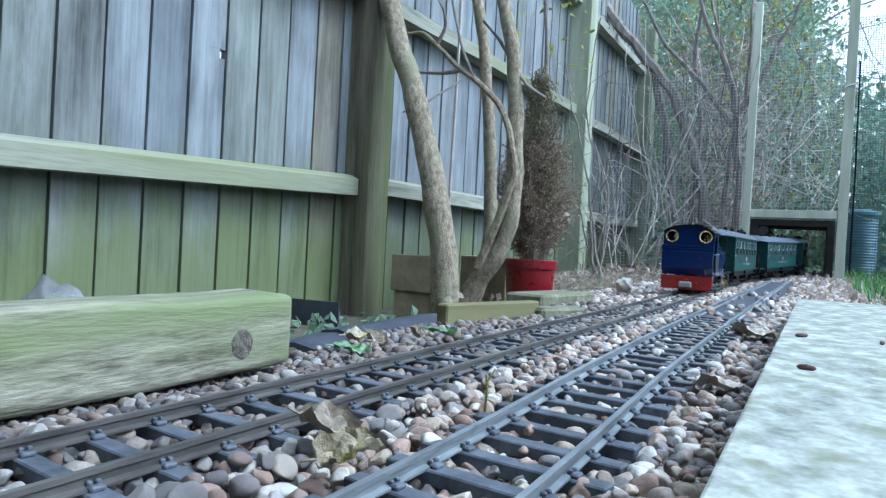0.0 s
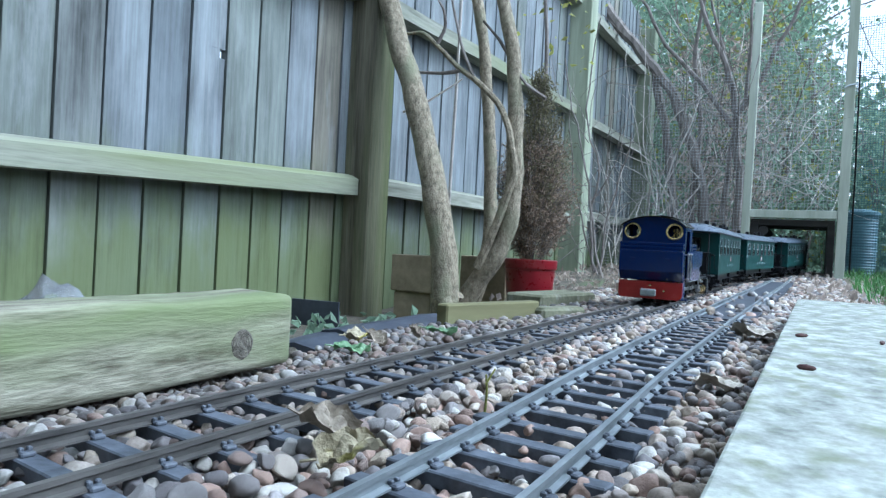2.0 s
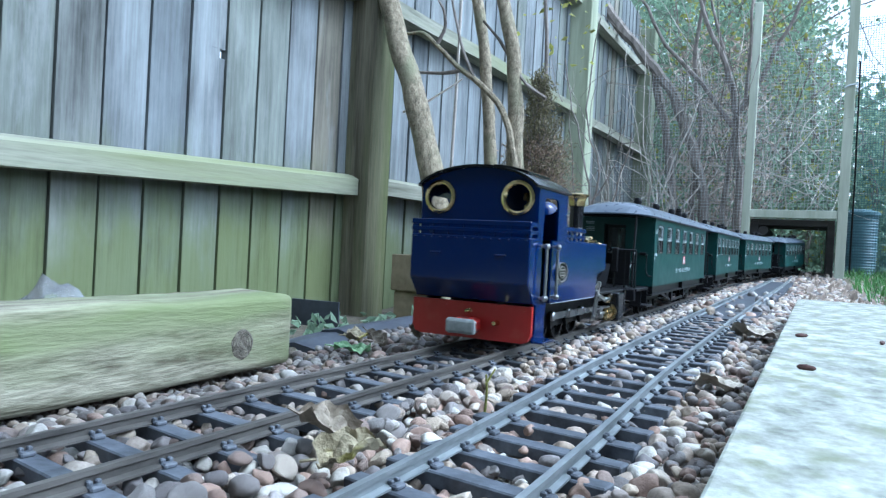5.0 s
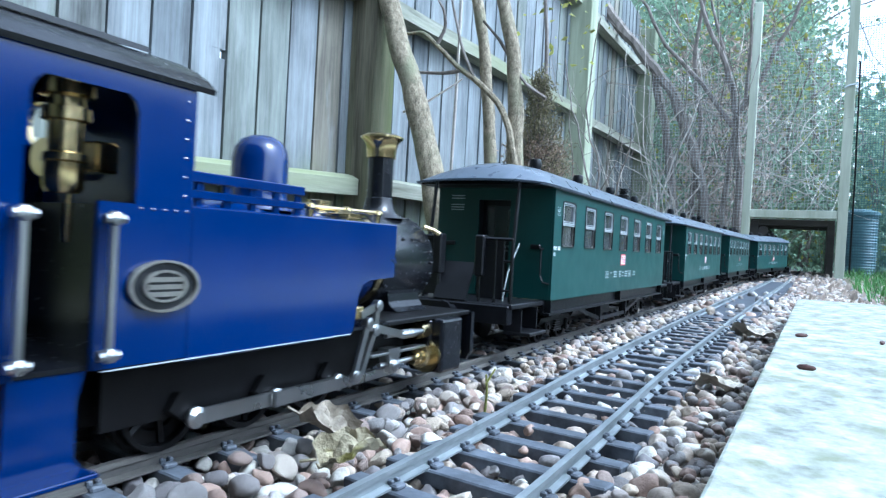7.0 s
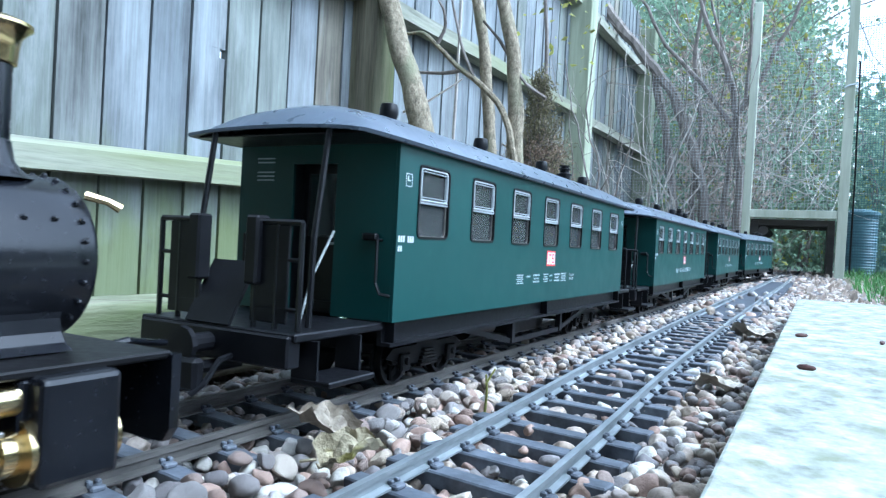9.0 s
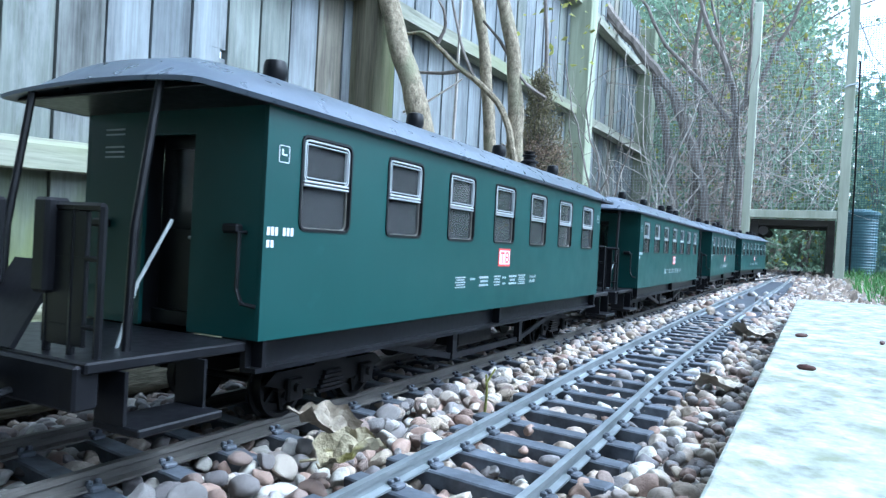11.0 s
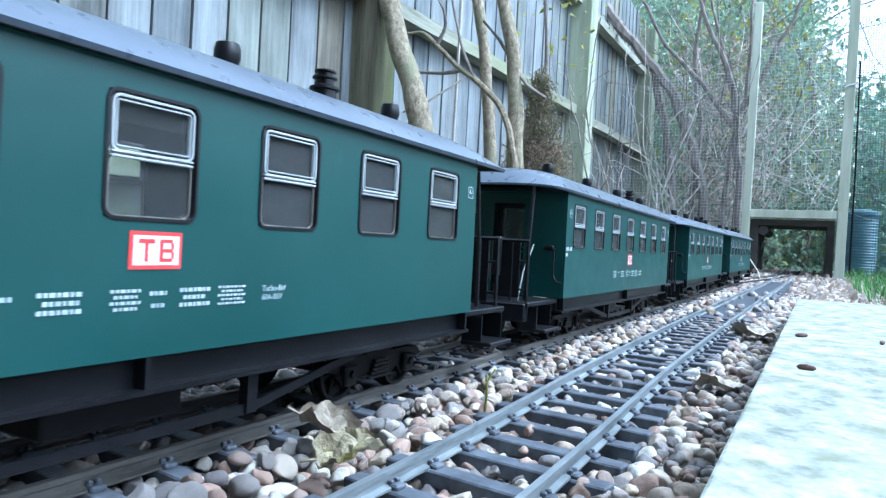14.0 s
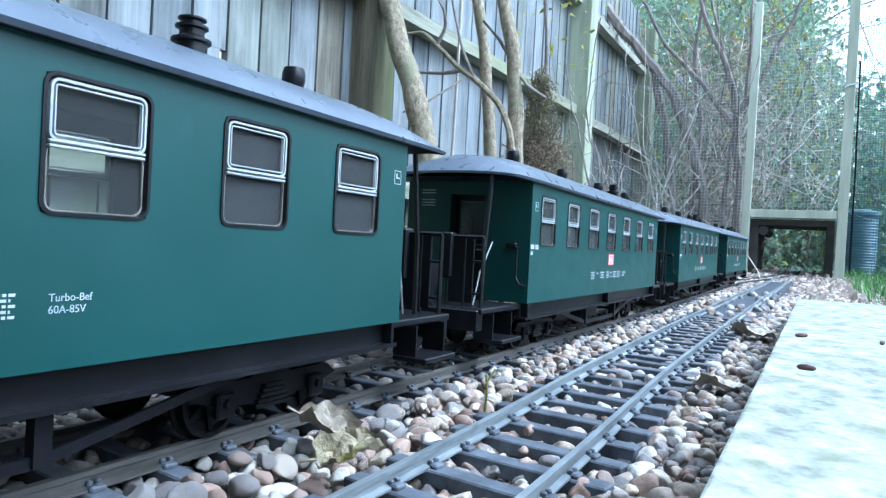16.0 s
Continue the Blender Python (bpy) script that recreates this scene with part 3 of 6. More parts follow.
# ---------- coaches ----------
def round_rect(w, h, r, n=4):
    pts = []
    for cx, cy, a0 in ((w / 2 - r, h / 2 - r, 0), (-w / 2 + r, h / 2 - r, 90), (-w / 2 + r, -h / 2 + r, 180), (w / 2 - r, -h / 2 + r, 270)):
        for k in range(n + 1):
            a = radians(a0 + 90 * k / n)
            pts.append((cx + r * math.cos(a), cy + r * math.sin(a)))
    return pts


def ring_yz(bm, y, z, w, h, r, t, x0, x1):
    """A frame with rounded corners standing in a side wall, between x0 and x1."""
    outer, inner = round_rect(w, h, r), round_rect(w - 2 * t, h - 2 * t, max(r - t, 0.0003))
    loops = []
    for pts, x in ((outer, x0), (outer, x1), (inner, x1), (inner, x0)):
        loops.append([bm.verts.new((x, y + p, z + q)) for p, q in pts])
    n = len(outer)
    for a, b in zip(loops, loops[1:] + loops[:1]):
        for k in range(n):
            bm.faces.new((a[k], a[(k + 1) % n], b[(k + 1) % n], b[k]))
    return bm


def writing(text, size, mat, parent, m):
    cu = bpy.data.curves.new("lettering", "FONT")
    cu.body, cu.size, cu.extrude = text, size, 0.00005
    tmp = bpy.data.objects.new("lettering", cu)
    me = bpy.data.meshes.new_from_object(tmp)
    bpy.data.objects.remove(tmp)
    me.materials.append(mat)
    ob = new("lettering", me)
    ob.parent = parent
    ob.matrix_basis = m
    return ob


HALF_L, HALF_W, SIDE_LOW, SIDE_TOP = 0.2162, 0.049, 0.038, 0.1245
WIN_W, WIN_LOW, WIN_TOP, WIN_PITCH = 0.0312, 0.0784, 0.1134, 0.0599
WIN_Y = -0.002


def wheelset(radius, tread, parent, at, mat=COACH_BLACK, name="wheelset", spokes=0):
    bm = bmesh.new()
    for s in (-1, 1):
        x = s * (GAUGE / 2 - 0.0012)
        lathe(bm, [(radius * 0.55, 0), (radius * 0.6, s * 0.0008), (radius * 0.86, s * 0.0008), (radius * 0.88, s * tread), (radius, s * tread), (radius, 0.0), (radius * 1.1, -s * 0.0004), (radius * 1.1, -s * 0.0016), (radius * 0.5, -s * 0.0016)], "x", 20, (x, 0, 0))
        lathe(bm, [(radius * 0.25, 0), (radius * 0.25, s * tread), (radius * 0.12, s * (tread + 0.001))], "x", 10, (x, 0, 0))
        for k in range(6):
            a = math.pi / 3 * k
            d = Vector((0, math.cos(a), math.sin(a)))
            tube(bm, [Vector((x + s * 0.0012, 0, 0)) + d * radius * 0.2, Vector((x + s * 0.0012, 0, 0)) + d * radius * 0.9], radius * 0.09, 5)
    tube(bm, [(-GAUGE / 2, 0, 0), (GAUGE / 2, 0, 0)], 0.0016, 8)
    ob = part(name, bm, mat, parent, smooth=True)
    ob.matrix_basis = pose(*at)
    return ob


def build_coach():
    c = tagged(empty("railway_coach"), "dark green model railway coach with a grey roof", "railway coach", "coaches of the train")
    # side walls with window openings
    for s in (-1, 1):
        bm = bmesh.new()
        x0, x1 = s * (HALF_W - 0.0018), s * HALF_W
        lo, hi = min(x0, x1), max(x0, x1)
        edges = [-HALF_L] + [WIN_Y + (i - 3) * WIN_PITCH + k * WIN_W / 2 for i in range(7) for k in (-1, 1)] + [HALF_L]
        for i, (ya, yb) in enumerate(zip(edges, edges[1:])):
            box(bm, (lo, ya, SIDE_LOW), (hi, yb, WIN_LOW))
            box(bm, (lo, ya, WIN_TOP), (hi, yb, SIDE_TOP))
            if i % 2 == 0:
                box(bm, (lo, ya, WIN_LOW), (hi, yb, WIN_TOP))
        bmesh.ops.remove_doubles(bm, verts=bm.verts, dist=1e-5)
        part("side_wall", bm, COACH_GREEN, c)
        for i in range(7):
            y, zc, h = WIN_Y + (i - 3) * WIN_PITCH, (WIN_LOW + WIN_TOP) / 2, WIN_TOP - WIN_LOW
            bm = bmesh.new()
            ring_yz(bm, y, zc, WIN_W + 0.0014, h + 0.0014, 0.0038, 0.001, x1 - s * 0.0015, x1 + s * 0.0005)
            w = part("window", bm, COACH_BLACK, c, "black rounded window frame")
            bm = bmesh.new()
            up = zc + h * 0.245
            ring_yz(bm, y, up, WIN_W - 0.0026, h * 0.46, 0.0026, 0.0007, x1 - s * 0.0011, x1 + s * 0.0002)
            ring_yz(bm, y, up, WIN_W - 0.0052, h * 0.46 - 0.0030, 0.001, 0.0004, x1 - s * 0.0011, x1 + s * 0.0001)
            yl, yh, zb = y - WIN_W / 2 + 0.0014, y + WIN_W / 2 - 0.0014, up - h * 0.23 - 0.0012
            xa, xb = sorted((x1 - s * 0.0011, x1 + s * 0.0005))
            box(bm, (xa, yl, zb - 0.0004), (xb, yh, zb + 0.0004), 0.0002)
            box(bm, (xa, yl, zb + 0.0009), (xb, yh, zb + 0.0016), 0.0002)
            part("sash", bm, WHITE_TRIM, w, "white upper sash frame")
            bm = bmesh.new()
            ring_yz(bm, y, zc - h * 0.24, WIN_W - 0.0024, h * 0.5, 0.0028, 0.0004, x1 - s * 0.0012, x1 - s * 0.0005)
            part("glazing_bead", bm, DULL_METAL, w)
            bm = bmesh.new()
            xa, xb = sorted((x1 - s * 0.0017, x1 - s * 0.0013))
            box(bm, (xa, y - WIN_W / 2, WIN_LOW), (xb, y + WIN_W / 2, WIN_TOP))
            g = part("pane", bm, GLASS, w)
            g.visible_shadow = False
    # ends with a door opening
    for e in (-1, 1):
        bm = bmesh.new()
        ya, yb = sorted((e * HALF_L, e * (HALF_L - 0.0018)))
        top = arch(HALF_W - 0.002, SIDE_TOP - 0.001, 0.137)
        for xa, xb in ((-HALF_W + 0.0019, -0.0135), (0.0135, HALF_W - 0.0019)):
            box(bm, (xa, ya, SIDE_LOW), (xb, yb, SIDE_TOP - 0.001))
        prism(bm, [(-0.0135, 0.112), (0.0135, 0.112), (0.0135, SIDE_TOP - 0.001), (-0.0135, SIDE_TOP - 0.001)], ya, yb)
        prism(bm, top, ya, yb)
        part("end_wall", bm, COACH_GREEN, c)
        # door set back in the opening
        bm = bmesh.new()
        yd = e * (HALF_L - 0.009)
        ya, yb = sorted((yd, yd - e * 0.0015))
        box(bm, (-0.0135, ya, SIDE_LOW), (0.0135, yb, 0.076))
        box(bm, (-0.0135, ya, 0.108), (0.0135, yb, 0.113))
        box(bm, (-0.0135, ya, 0.076), (-0.0105, yb, 0.108))
        box(bm, (0.0105, ya, 0.076), (0.0135, yb, 0.108))
        d = part("door", bm, COACH_BLACK, c, "dark end door with a window")
        bm = bmesh.new()
        box(bm, (-0.0105, ya + 0.0004, 0.076), (0.0105, yb - 0.0004, 0.108))
        part("pane", bm, GLASS, d).visible_shadow = False
        bm = bmesh.new()
        tube(bm, [(0.009, yd + e * 0.0005, 0.073), (0.009, yd + e * 0.003, 0.073), (0.006, yd + e * 0.003, 0.073)], 0.0007)
        part("handle", bm, NICKEL, d)
        for s in (-1, 1):
            bm = bmesh.new()
            xa, xb = sorted((s * 0.0136, s * 0.0148))
            ya, yb = sorted((e * (HALF_L - 0.0019), yd))
            box(bm, (xa, ya, SIDE_LOW), (xb, yb, 0.1125))
            part("door_reveal", bm, COACH_BLACK, c)
        bm = bmesh.new()
        ya, yb = sorted((e * (HALF_L + 0.0001), e * (HALF_L + 0.0002)))
        for z in (0.1145, 0.1125, 0.1075, 0.1055, 0.1035):
            xa, xb = sorted((e * 0.026, e * 0.0375))
            box(bm, (xa, ya, z), (xb, yb, z + 0.0007))
        part("end_data_panel", bm, DATA_WHITE, c, "faded small lettering shown as bars")
    # interior
    bm = bmesh.new()
    box(bm, (-HALF_W + 0.002, -HALF_L + 0.006, SIDE_LOW + 0.001), (HALF_W - 0.002, HALF_L - 0.006, SIDE_LOW + 0.006))
    part("floor", bm, COACH_BLACK, c)
    for i in range(1, 7):
        y = (i - 3.5) * WIN_PITCH
        for s in (-1, 1):
            bm = bmesh.new()
            xa, xb = sorted((s * 0.012, s * 0.045))
            box(bm, (xa, y - 0.003, 0.044), (xb, y + 0.003, 0.0775), 0.001)
            box(bm, (xa, y - 0.018, 0.044), (xb, y + 0.018, 0.063), 0.001)
            part("seat", bm, CREAM, c, "dull cream double seat")
    # roof with rounded overhanging ends
    bm = bmesh.new()
    n, ends = 16, [(-0.2515, 0.0, 0.945), (-0.2495, 0.0012, 0.97), (-0.24, 0.55, 0.99), (-0.222, 0.88, 1.0), (-0.195, 1.0, 1.0)]
    stations = ends + [(-y, k, w) for y, k, w in ends[::-1]]
    rings = []
    for y, k, w in stations:
        prof = arch(0.0586 * w, 0.1226, 0.1252 + 0.0165 * k, n)
        rings.append([bm.verts.new((x, y, z)) for x, z in prof] + [bm.verts.new((x * 0.98, y, z - 0.0015)) for x, z in prof[::-1]])
    m2 = len(rings[0])
    for a, b in zip(rings, rings[1:]):
        for k in range(m2):
            bm.faces.new((a[k], a[(k + 1) % m2], b[(k + 1) % m2], b[k]))
    bm.faces.new(rings[0]), bm.faces.new(rings[-1])
    part("roof", bm, ROOF_GREY, c, "dark grey arched roof", smooth=True)
    # added black board: stands in for the shade below the roof overhang
    bm = bmesh.new()
    box(bm, (-0.0508, -0.246, 0.1212), (0.0508, 0.246, 0.1221), 0.0003)
    part("soffit", bm, COACH_BLACK, c, "black board added as shade under the eaves")
    for y, ringed in ((-0.18, 0), (-0.065, 0), (0.054, 0), (0.114, 1), (0.170, 0)):
        for s in (1,):
            bm = bmesh.new()
            x = s * 0.018
            up = 0.0052
            if ringed:
                lathe(bm, [(0.0058, 0.126), (0.0056, 0.1375), (0.0071, 0.138), (0.0071, 0.139), (0.0056, 0.1396), (0.0044, 0.1405), (0.0044, 0.1425), (0.0058, 0.143), (0.0058, 0.1439), (0.0038, 0.1444), (0.0038, 0.1456), (0.005, 0.146), (0.005, 0.1467), (0.002, 0.1472)], "z", 14, (x, y, up))
            else:
                lathe(bm, [(0.005, 0.126), (0.0038, 0.132), (0.003, 0.1335), (0.0043, 0.1347), (0.0051, 0.137), (0.005, 0.1402), (0.0044, 0.1425), (0.003, 0.143)], "z", 14, (x, y, up))
            part("roof_vent", bm, COACH_BLACK, c, "black ringed chimney" if ringed else "", smooth=True)
    # underframe
    for s in (-1, 1):
        bm = bmesh.new()
        x = s * 0.044
        xa, xb = sorted((x - s * 0.003, x - s * 0.0005))
        box(bm, (xa, -HALF_L, 0.0275), (xb, HALF_L, 0.0385))
        xc, xd = sorted((x - s * 0.003, x + s * 0.0045))
        box(bm, (xc, -HALF_L, 0.0265), (xd, HALF_L, 0.0282))
        for k in (-4, 0, 4):
            box(bm, (xc, k * 0.053 - 0.001, 0.0282), (xd, k * 0.053 + 0.001, 0.0382))
        part("sole_bar", bm, COACH_BLACK, c)
        bm = bmesh.new()
        xt = s * 0.041
        for pa, pb in (((-0.125, 0.0265), (-0.05, 0.0125)), ((-0.05, 0.0125), (0.05, 0.0125)), ((0.05, 0.0125), (0.125, 0.0265))):
            prism(bm, [(pa[0], pa[1] - 0.0017), (pb[0], pb[1] - 0.0017), (pb[0], pb[1] + 0.0017), (pa[0], pa[1] + 0.0017)], xt - 0.0008, xt + 0.0008, "x")
        for y in (-0.05, 0.05):
            box(bm, (xt - 0.002, y - 0.0025, 0.0112), (xt + 0.002, y + 0.0025, 0.0275))
        part("truss_rod", bm, COACH_BLACK, c)
    bm = bmesh.new()
    box(bm, (-0.03, -0.03, 0.014), (-0.005, 0.012, 0.03), 0.001)
    box(bm, (0.008, -0.02, 0.013), (0.03, 0.03, 0.03), 0.001)
    lathe(bm, [(0.0085, -0.035), (0.0085, -0.075)], "y", 14, (0.015, 0, 0.021))
    part("equipment_box", bm, COACH_BLACK, c)
    wheels = []
    for e in (-1, 1):
        bogie = empty("bogie", pose(0, e * 0.15, 0))
        bogie.parent = c
        bm = bmesh.new()
        for s in (-1, 1):
            xa, xb = sorted((s * 0.029, s * 0.0315))
            prism(bm, [(-0.042, 0.016), (-0.036, 0.0205), (-0.012, 0.0205), (-0.007, 0.024), (0.007, 0.024), (0.012, 0.0205), (0.036, 0.0205), (0.042, 0.016), (0.03, 0.013), (0.012, 0.0105), (-0.012, 0.0105), (-0.03, 0.013)], xa, xb, "x")
            for y in (-0.026, 0.026):
                xa, xb = sorted((s * 0.0315, s * 0.0345))
                box(bm, (xa, y - 0.0045, 0.008), (xb, y + 0.0045, 0.0175), 0.0008)
                lathe(bm, [(0.0022, xb if s > 0 else xa), (0.0018, (xb if s > 0 else xa) + s * 0.0015)], "x", 10, (0, y, 0.0135))
            for k in range(5):
                xa, xb = sorted((s * 0.0312, s * 0.0337))
                box(bm, (xa, -0.010 + k * 0.0012, 0.0085 + 0.0019 * k), (xb, 0.010 - k * 0.0012, 0.0099 + 0.0019 * k))
        box(bm, (-0.03, -0.006, 0.016), (0.03, 0.006, 0.0265), 0.001)
        part("bogie_frame", bm, DEEP_BLACK, bogie)
        for y in (-0.026, 0.026):
            wheels.append(wheelset(0.0135, 0.0042, bogie, (0, y, 0.0135), DEEP_BLACK))
    # platforms
    for e in (-1, 1):
        def yy(a, b):
            return sorted((e * a, e * b))
        bm = bmesh.new()
        ya, yb = yy(HALF_L, 0.278)
        box(bm, (-0.044, ya, 0.034), (0.044, yb, 0.0375), 0.0006)
        ya, yb = yy(0.272, 0.28)
        box(bm, (-0.042, ya, 0.0235), (0.042, yb, 0.0365), 0.0008)
        plat = part("platform", bm, COACH_BLACK, c, "black end platform")
        for s in (-1, 1):
            bm = bmesh.new()
            xs = s * 0.0165
            y = e * 0.272
            for x in (xs, s * 0.028, s * 0.040):
                tube(bm, [(x, y, 0.037), (x, y, 0.081)], 0.0012, 6)
            tube(bm, [(xs, y, 0.081), (s * 0.040, y, 0.081)], 0.0013, 6)
            tube(bm, [(xs, y, 0.066), (s * 0.040, y, 0.066)], 0.0009, 6)
            tube(bm, [(xs, y, 0.046), (s * 0.040, y, 0.046)], 0.0009, 6)
            part("railing", bm, COACH_BLACK, plat, "black end railing")
            bm = bmesh.new()
            xa, xb = sorted((xs - s * 0.002, s * 0.034))
            box(bm, (xa, y - 0.0008, 0.040), (xb, y + 0.0008, 0.080), 0.0004)
            part("railing_panel", bm, COACH_BLACK, plat)
            bm = bmesh.new()
            box(bm, (xs - 0.0035, y - 0.004, 0.055), (xs + 0.0035, y + 0.004, 0.0835), 0.001)
            part("gate_post", bm, COACH_BLACK, plat)
            bm = bmesh.new()
            tube(bm, [(s * 0.0335, e * 0.2575, 0.037), (s * 0.0335, e * 0.2565, 0.075), (s * 0.0335, e * 0.2495, 0.124)], 0.0014, 8)
            part("roof_post", bm, COACH_BLACK, plat)
            bm = bmesh.new()
            xa, xb = sorted((s * 0.034, s * 0.054))
            ya, yb = yy(0.236, 0.268)
            box(bm, (xa, ya, 0.016), (xb, yb, 0.0185), 0.0005)
            for y in (0.237, 0.2665):
                xa, xb = sorted((s * 0.034, s * 0.047))
                ya, yb = yy(y, y + 0.0012)
                prism(bm, [(xa, 0.034), (xb, 0.034), (xb, 0.0165), (xa, 0.0165)], ya, yb)
            part("step", bm, COACH_BLACK, plat, "black footstep hung below the platform")
            bm = bmesh.new()
            x, y = s * 0.041, e * (HALF_L + 0.0035)
            tube(bm, [(x, e * HALF_L, 0.076), (x, y, 0.076), (x, y, 0.056), (s * 0.0435, y, 0.051), (s * 0.047, e * HALF_L, 0.05)], 0.0008, 6)
            box(bm, (s * 0.036 - 0.004, min(e * HALF_L, y), 0.0755), (s * 0.036 + 0.004, max(e * HALF_L, y), 0.079), 0.0008)
            part("grab_rail", bm, COACH_BLACK, plat)
        # gangway plate, lever, coupling
        bm = bmesh.new()
        box(bm, (-0.0125, -0.0008, 0.0), (0.0125, 0.0008, 0.03), 0, pose(-0.004, e * 0.2775, 0.0375, 30 * e, 0, 0))
        part("gangway_plate", bm, COACH_BLACK, plat)
        bm = bmesh.new()
        tube(bm, [(0.027, e * 0.256, 0.037), (0.028, e * 0.250, 0.058), (0.032, e * 0.241, 0.079)], 0.0006, 6)
        part("brake_lever", bm, PALE_METAL, plat, "bare steel brake lever")
        bm = bmesh.new()
        tube(bm, [(0, e * 0.262, 0.02), (0, e * 0.294, 0.02)], 0.0028, 8)
        box(bm, (-0.011, min(e * 0.291, e * 0.297), 0.013), (0.011, max(e * 0.291, e * 0.297), 0.026), 0.0015)
        lathe(bm, [(0.004, e * 0.28), (0.004, e * 0.292), (0.0075, e * 0.2925), (0.0075, e * 0.295)], "y", 12, (0, 0, 0.0305))
        for s in (-1, 1):
            tube(bm, [(s * 0.013, e * 0.28, 0.026), (s * 0.013, e * 0.286, 0.025), (s * 0.012, e * 0.293, 0.016), (s * 0.009, e * 0.297, 0.012)], 0.0013, 6)
        part("coupling", bm, COACH_BLACK, plat, "black centre coupling with hoses")
    # markings
    for s in (-1, 1):
        x = s * (HALF_W + 0.0002)

        def mark(name, y0, y1, z0, z1, mat, off=0.0):
            bm = bmesh.new()
            xa, xb = sorted((x + s * off, x + s * (off + 0.00012)))
            box(bm, (xa, y0, z0), (xb, y1, z1))
            return bm
        bm = mark("", -0.0092, 0.0092, 0.0638, 0.0748, SIGN_RED)
        logo = part("emblem", bm, SIGN_RED, c, "red and white square emblem")
        part("field", mark("", -0.0080, 0.0080, 0.0650, 0.0736, SIGN_WHITE, 0.0002), SIGN_WHITE, logo)
        bm = bmesh.new()
        for y0, y1, z0, z1 in ((-0.0064, -0.0008, 0.0714, 0.0726), (-0.0042, -0.003, 0.066, 0.0714), (0.001, 0.0022, 0.066, 0.0726), (0.0022, 0.0056, 0.0716, 0.0726), (0.0022, 0.0058, 0.0688, 0.0698), (0.0022, 0.0056, 0.066, 0.067), (0.0052, 0.0063, 0.067, 0.0688), (0.0050, 0.0061, 0.0698, 0.0716)):
            xa, xb = sorted((x + s * 0.0004, x + s * 0.0005))
            box(bm, (xa, s * y0 if s > 0 else -y1, z0), (xb, s * y1 if s > 0 else -y0, z1))
        part("device", bm, SIGN_RED, logo)
        bm = bmesh.new()
        for y0, y1, n in ((-0.066, -0.0535, 5), (-0.0475, -0.041, 1), (-0.035, -0.022, 3), (-0.0145, -0.0045, 4), (-0.0015, 0.0045, 2), (0.0095, 0.0215, 3), (0.025, 0.0375, 5)):
            for k in range(n):
                h = 0.0068 / max(n, 3)
                z = 0.0585 - h * (k + 0.5) * (1 if n > 2 else 1.6)
                sh = 0.0 if k % 2 == 0 else (y1 - y0) * 0.12
                xa, xb = sorted((x, x + s * 0.0001))
                ya, yb = sorted((s * (y0 + sh), s * (y1 - sh)))
                dash = 0.0013
                while ya < yb - 0.0004:
                    box(bm, (xa, ya, z - h * 0.27), (xb, min(yb, ya + dash), z + h * 0.27))
                    ya += dash + 0.00055
                    dash = 0.0009 if dash > 0.001 else 0.0016
        part("data_panel", bm, DATA_WHITE, c, "small white data lettering shown as bars")
        turn = pose(x, s * 0.0455, 0.0558, 90, 0, 90) if s > 0 else pose(x, s * 0.0455, 0.0558, 90, 0, -90)
        writing("Turbo-Bef", 0.0029, DATA_WHITE, c, turn)
        turn = pose(x, s * 0.0455, 0.0527, 90, 0, 90) if s > 0 else pose(x, s * 0.0455, 0.0527, 90, 0, -90)
        writing("60A-85V", 0.0029, DATA_WHITE, c, turn)
        bm = bmesh.new()
        xa, xb = sorted((x, x + s * 0.0001))
        for k in range(7):
            y = -0.2147 + k * 0.0021
            if k != 3:
                box(bm, (xa, y, 0.0755), (xb, y + 0.0014, 0.0785))
        for k in range(2):
            box(bm, (xa, -0.2147 + k * 0.0021, 0.0712), (xb, -0.2133 + k * 0.0021, 0.0738))
        part("running_number", bm, SIGN_WHITE, c, "white running number shown as bars")
        for y in (-0.2075, 0.2085):
            bm = bmesh.new()
            ring_yz(bm, y, 0.105, 0.0056, 0.0062, 0.0006, 0.00028, *sorted((x, x + s * 0.0001)))
            box(bm, (xa, y - 0.0013, 0.1045), (xb, y - 0.0005, 0.1068))
            box(bm, (xa, y - 0.0013, 0.1045), (xb, y + 0.0014, 0.1051))
            part("pictogram", bm, SIGN_WHITE, c, "white pictogram in a square")
    return c


first_coach = build_coach()
coaches = [first_coach] + [copy_thing(first_coach, Matrix.Identity(4)) for _ in range(3)]


# ---------- engine ----------
def disc_hole_wall(bm, outline, holes, y0, y1):
    """A wall standing across the engine, cut from an outline with round holes, between y0 and y1."""
    loops = [outline] + [[(cx + r * math.cos(2 * math.pi * k / 24), cz + r * math.sin(2 * math.pi * k / 24)) for k in range(24)] for cx, cz, r in holes]
    for y in (y0, y1):
        edges = []
        for lp in loops:
            vs = [bm.verts.new((p, y, q)) for p, q in lp]
            edges += [bm.edges.new((vs[i], vs[(i + 1) % len(vs)])) for i in range(len(vs))]
        bmesh.ops.triangle_fill(bm, edges=edges, use_beauty=True, use_dissolve=False)
    for lp in loops:
        a = [bm.verts.new((p, y0, q)) for p, q in lp]
        b = [bm.verts.new((p, y1, q)) for p, q in lp]
        for i in range(len(lp)):
            bm.faces.new((a[i], a[(i + 1) % len(lp)], b[(i + 1) % len(lp)], b[i]))
    bmesh.ops.remove_doubles(bm, verts=bm.verts, dist=1e-6)
    return bm


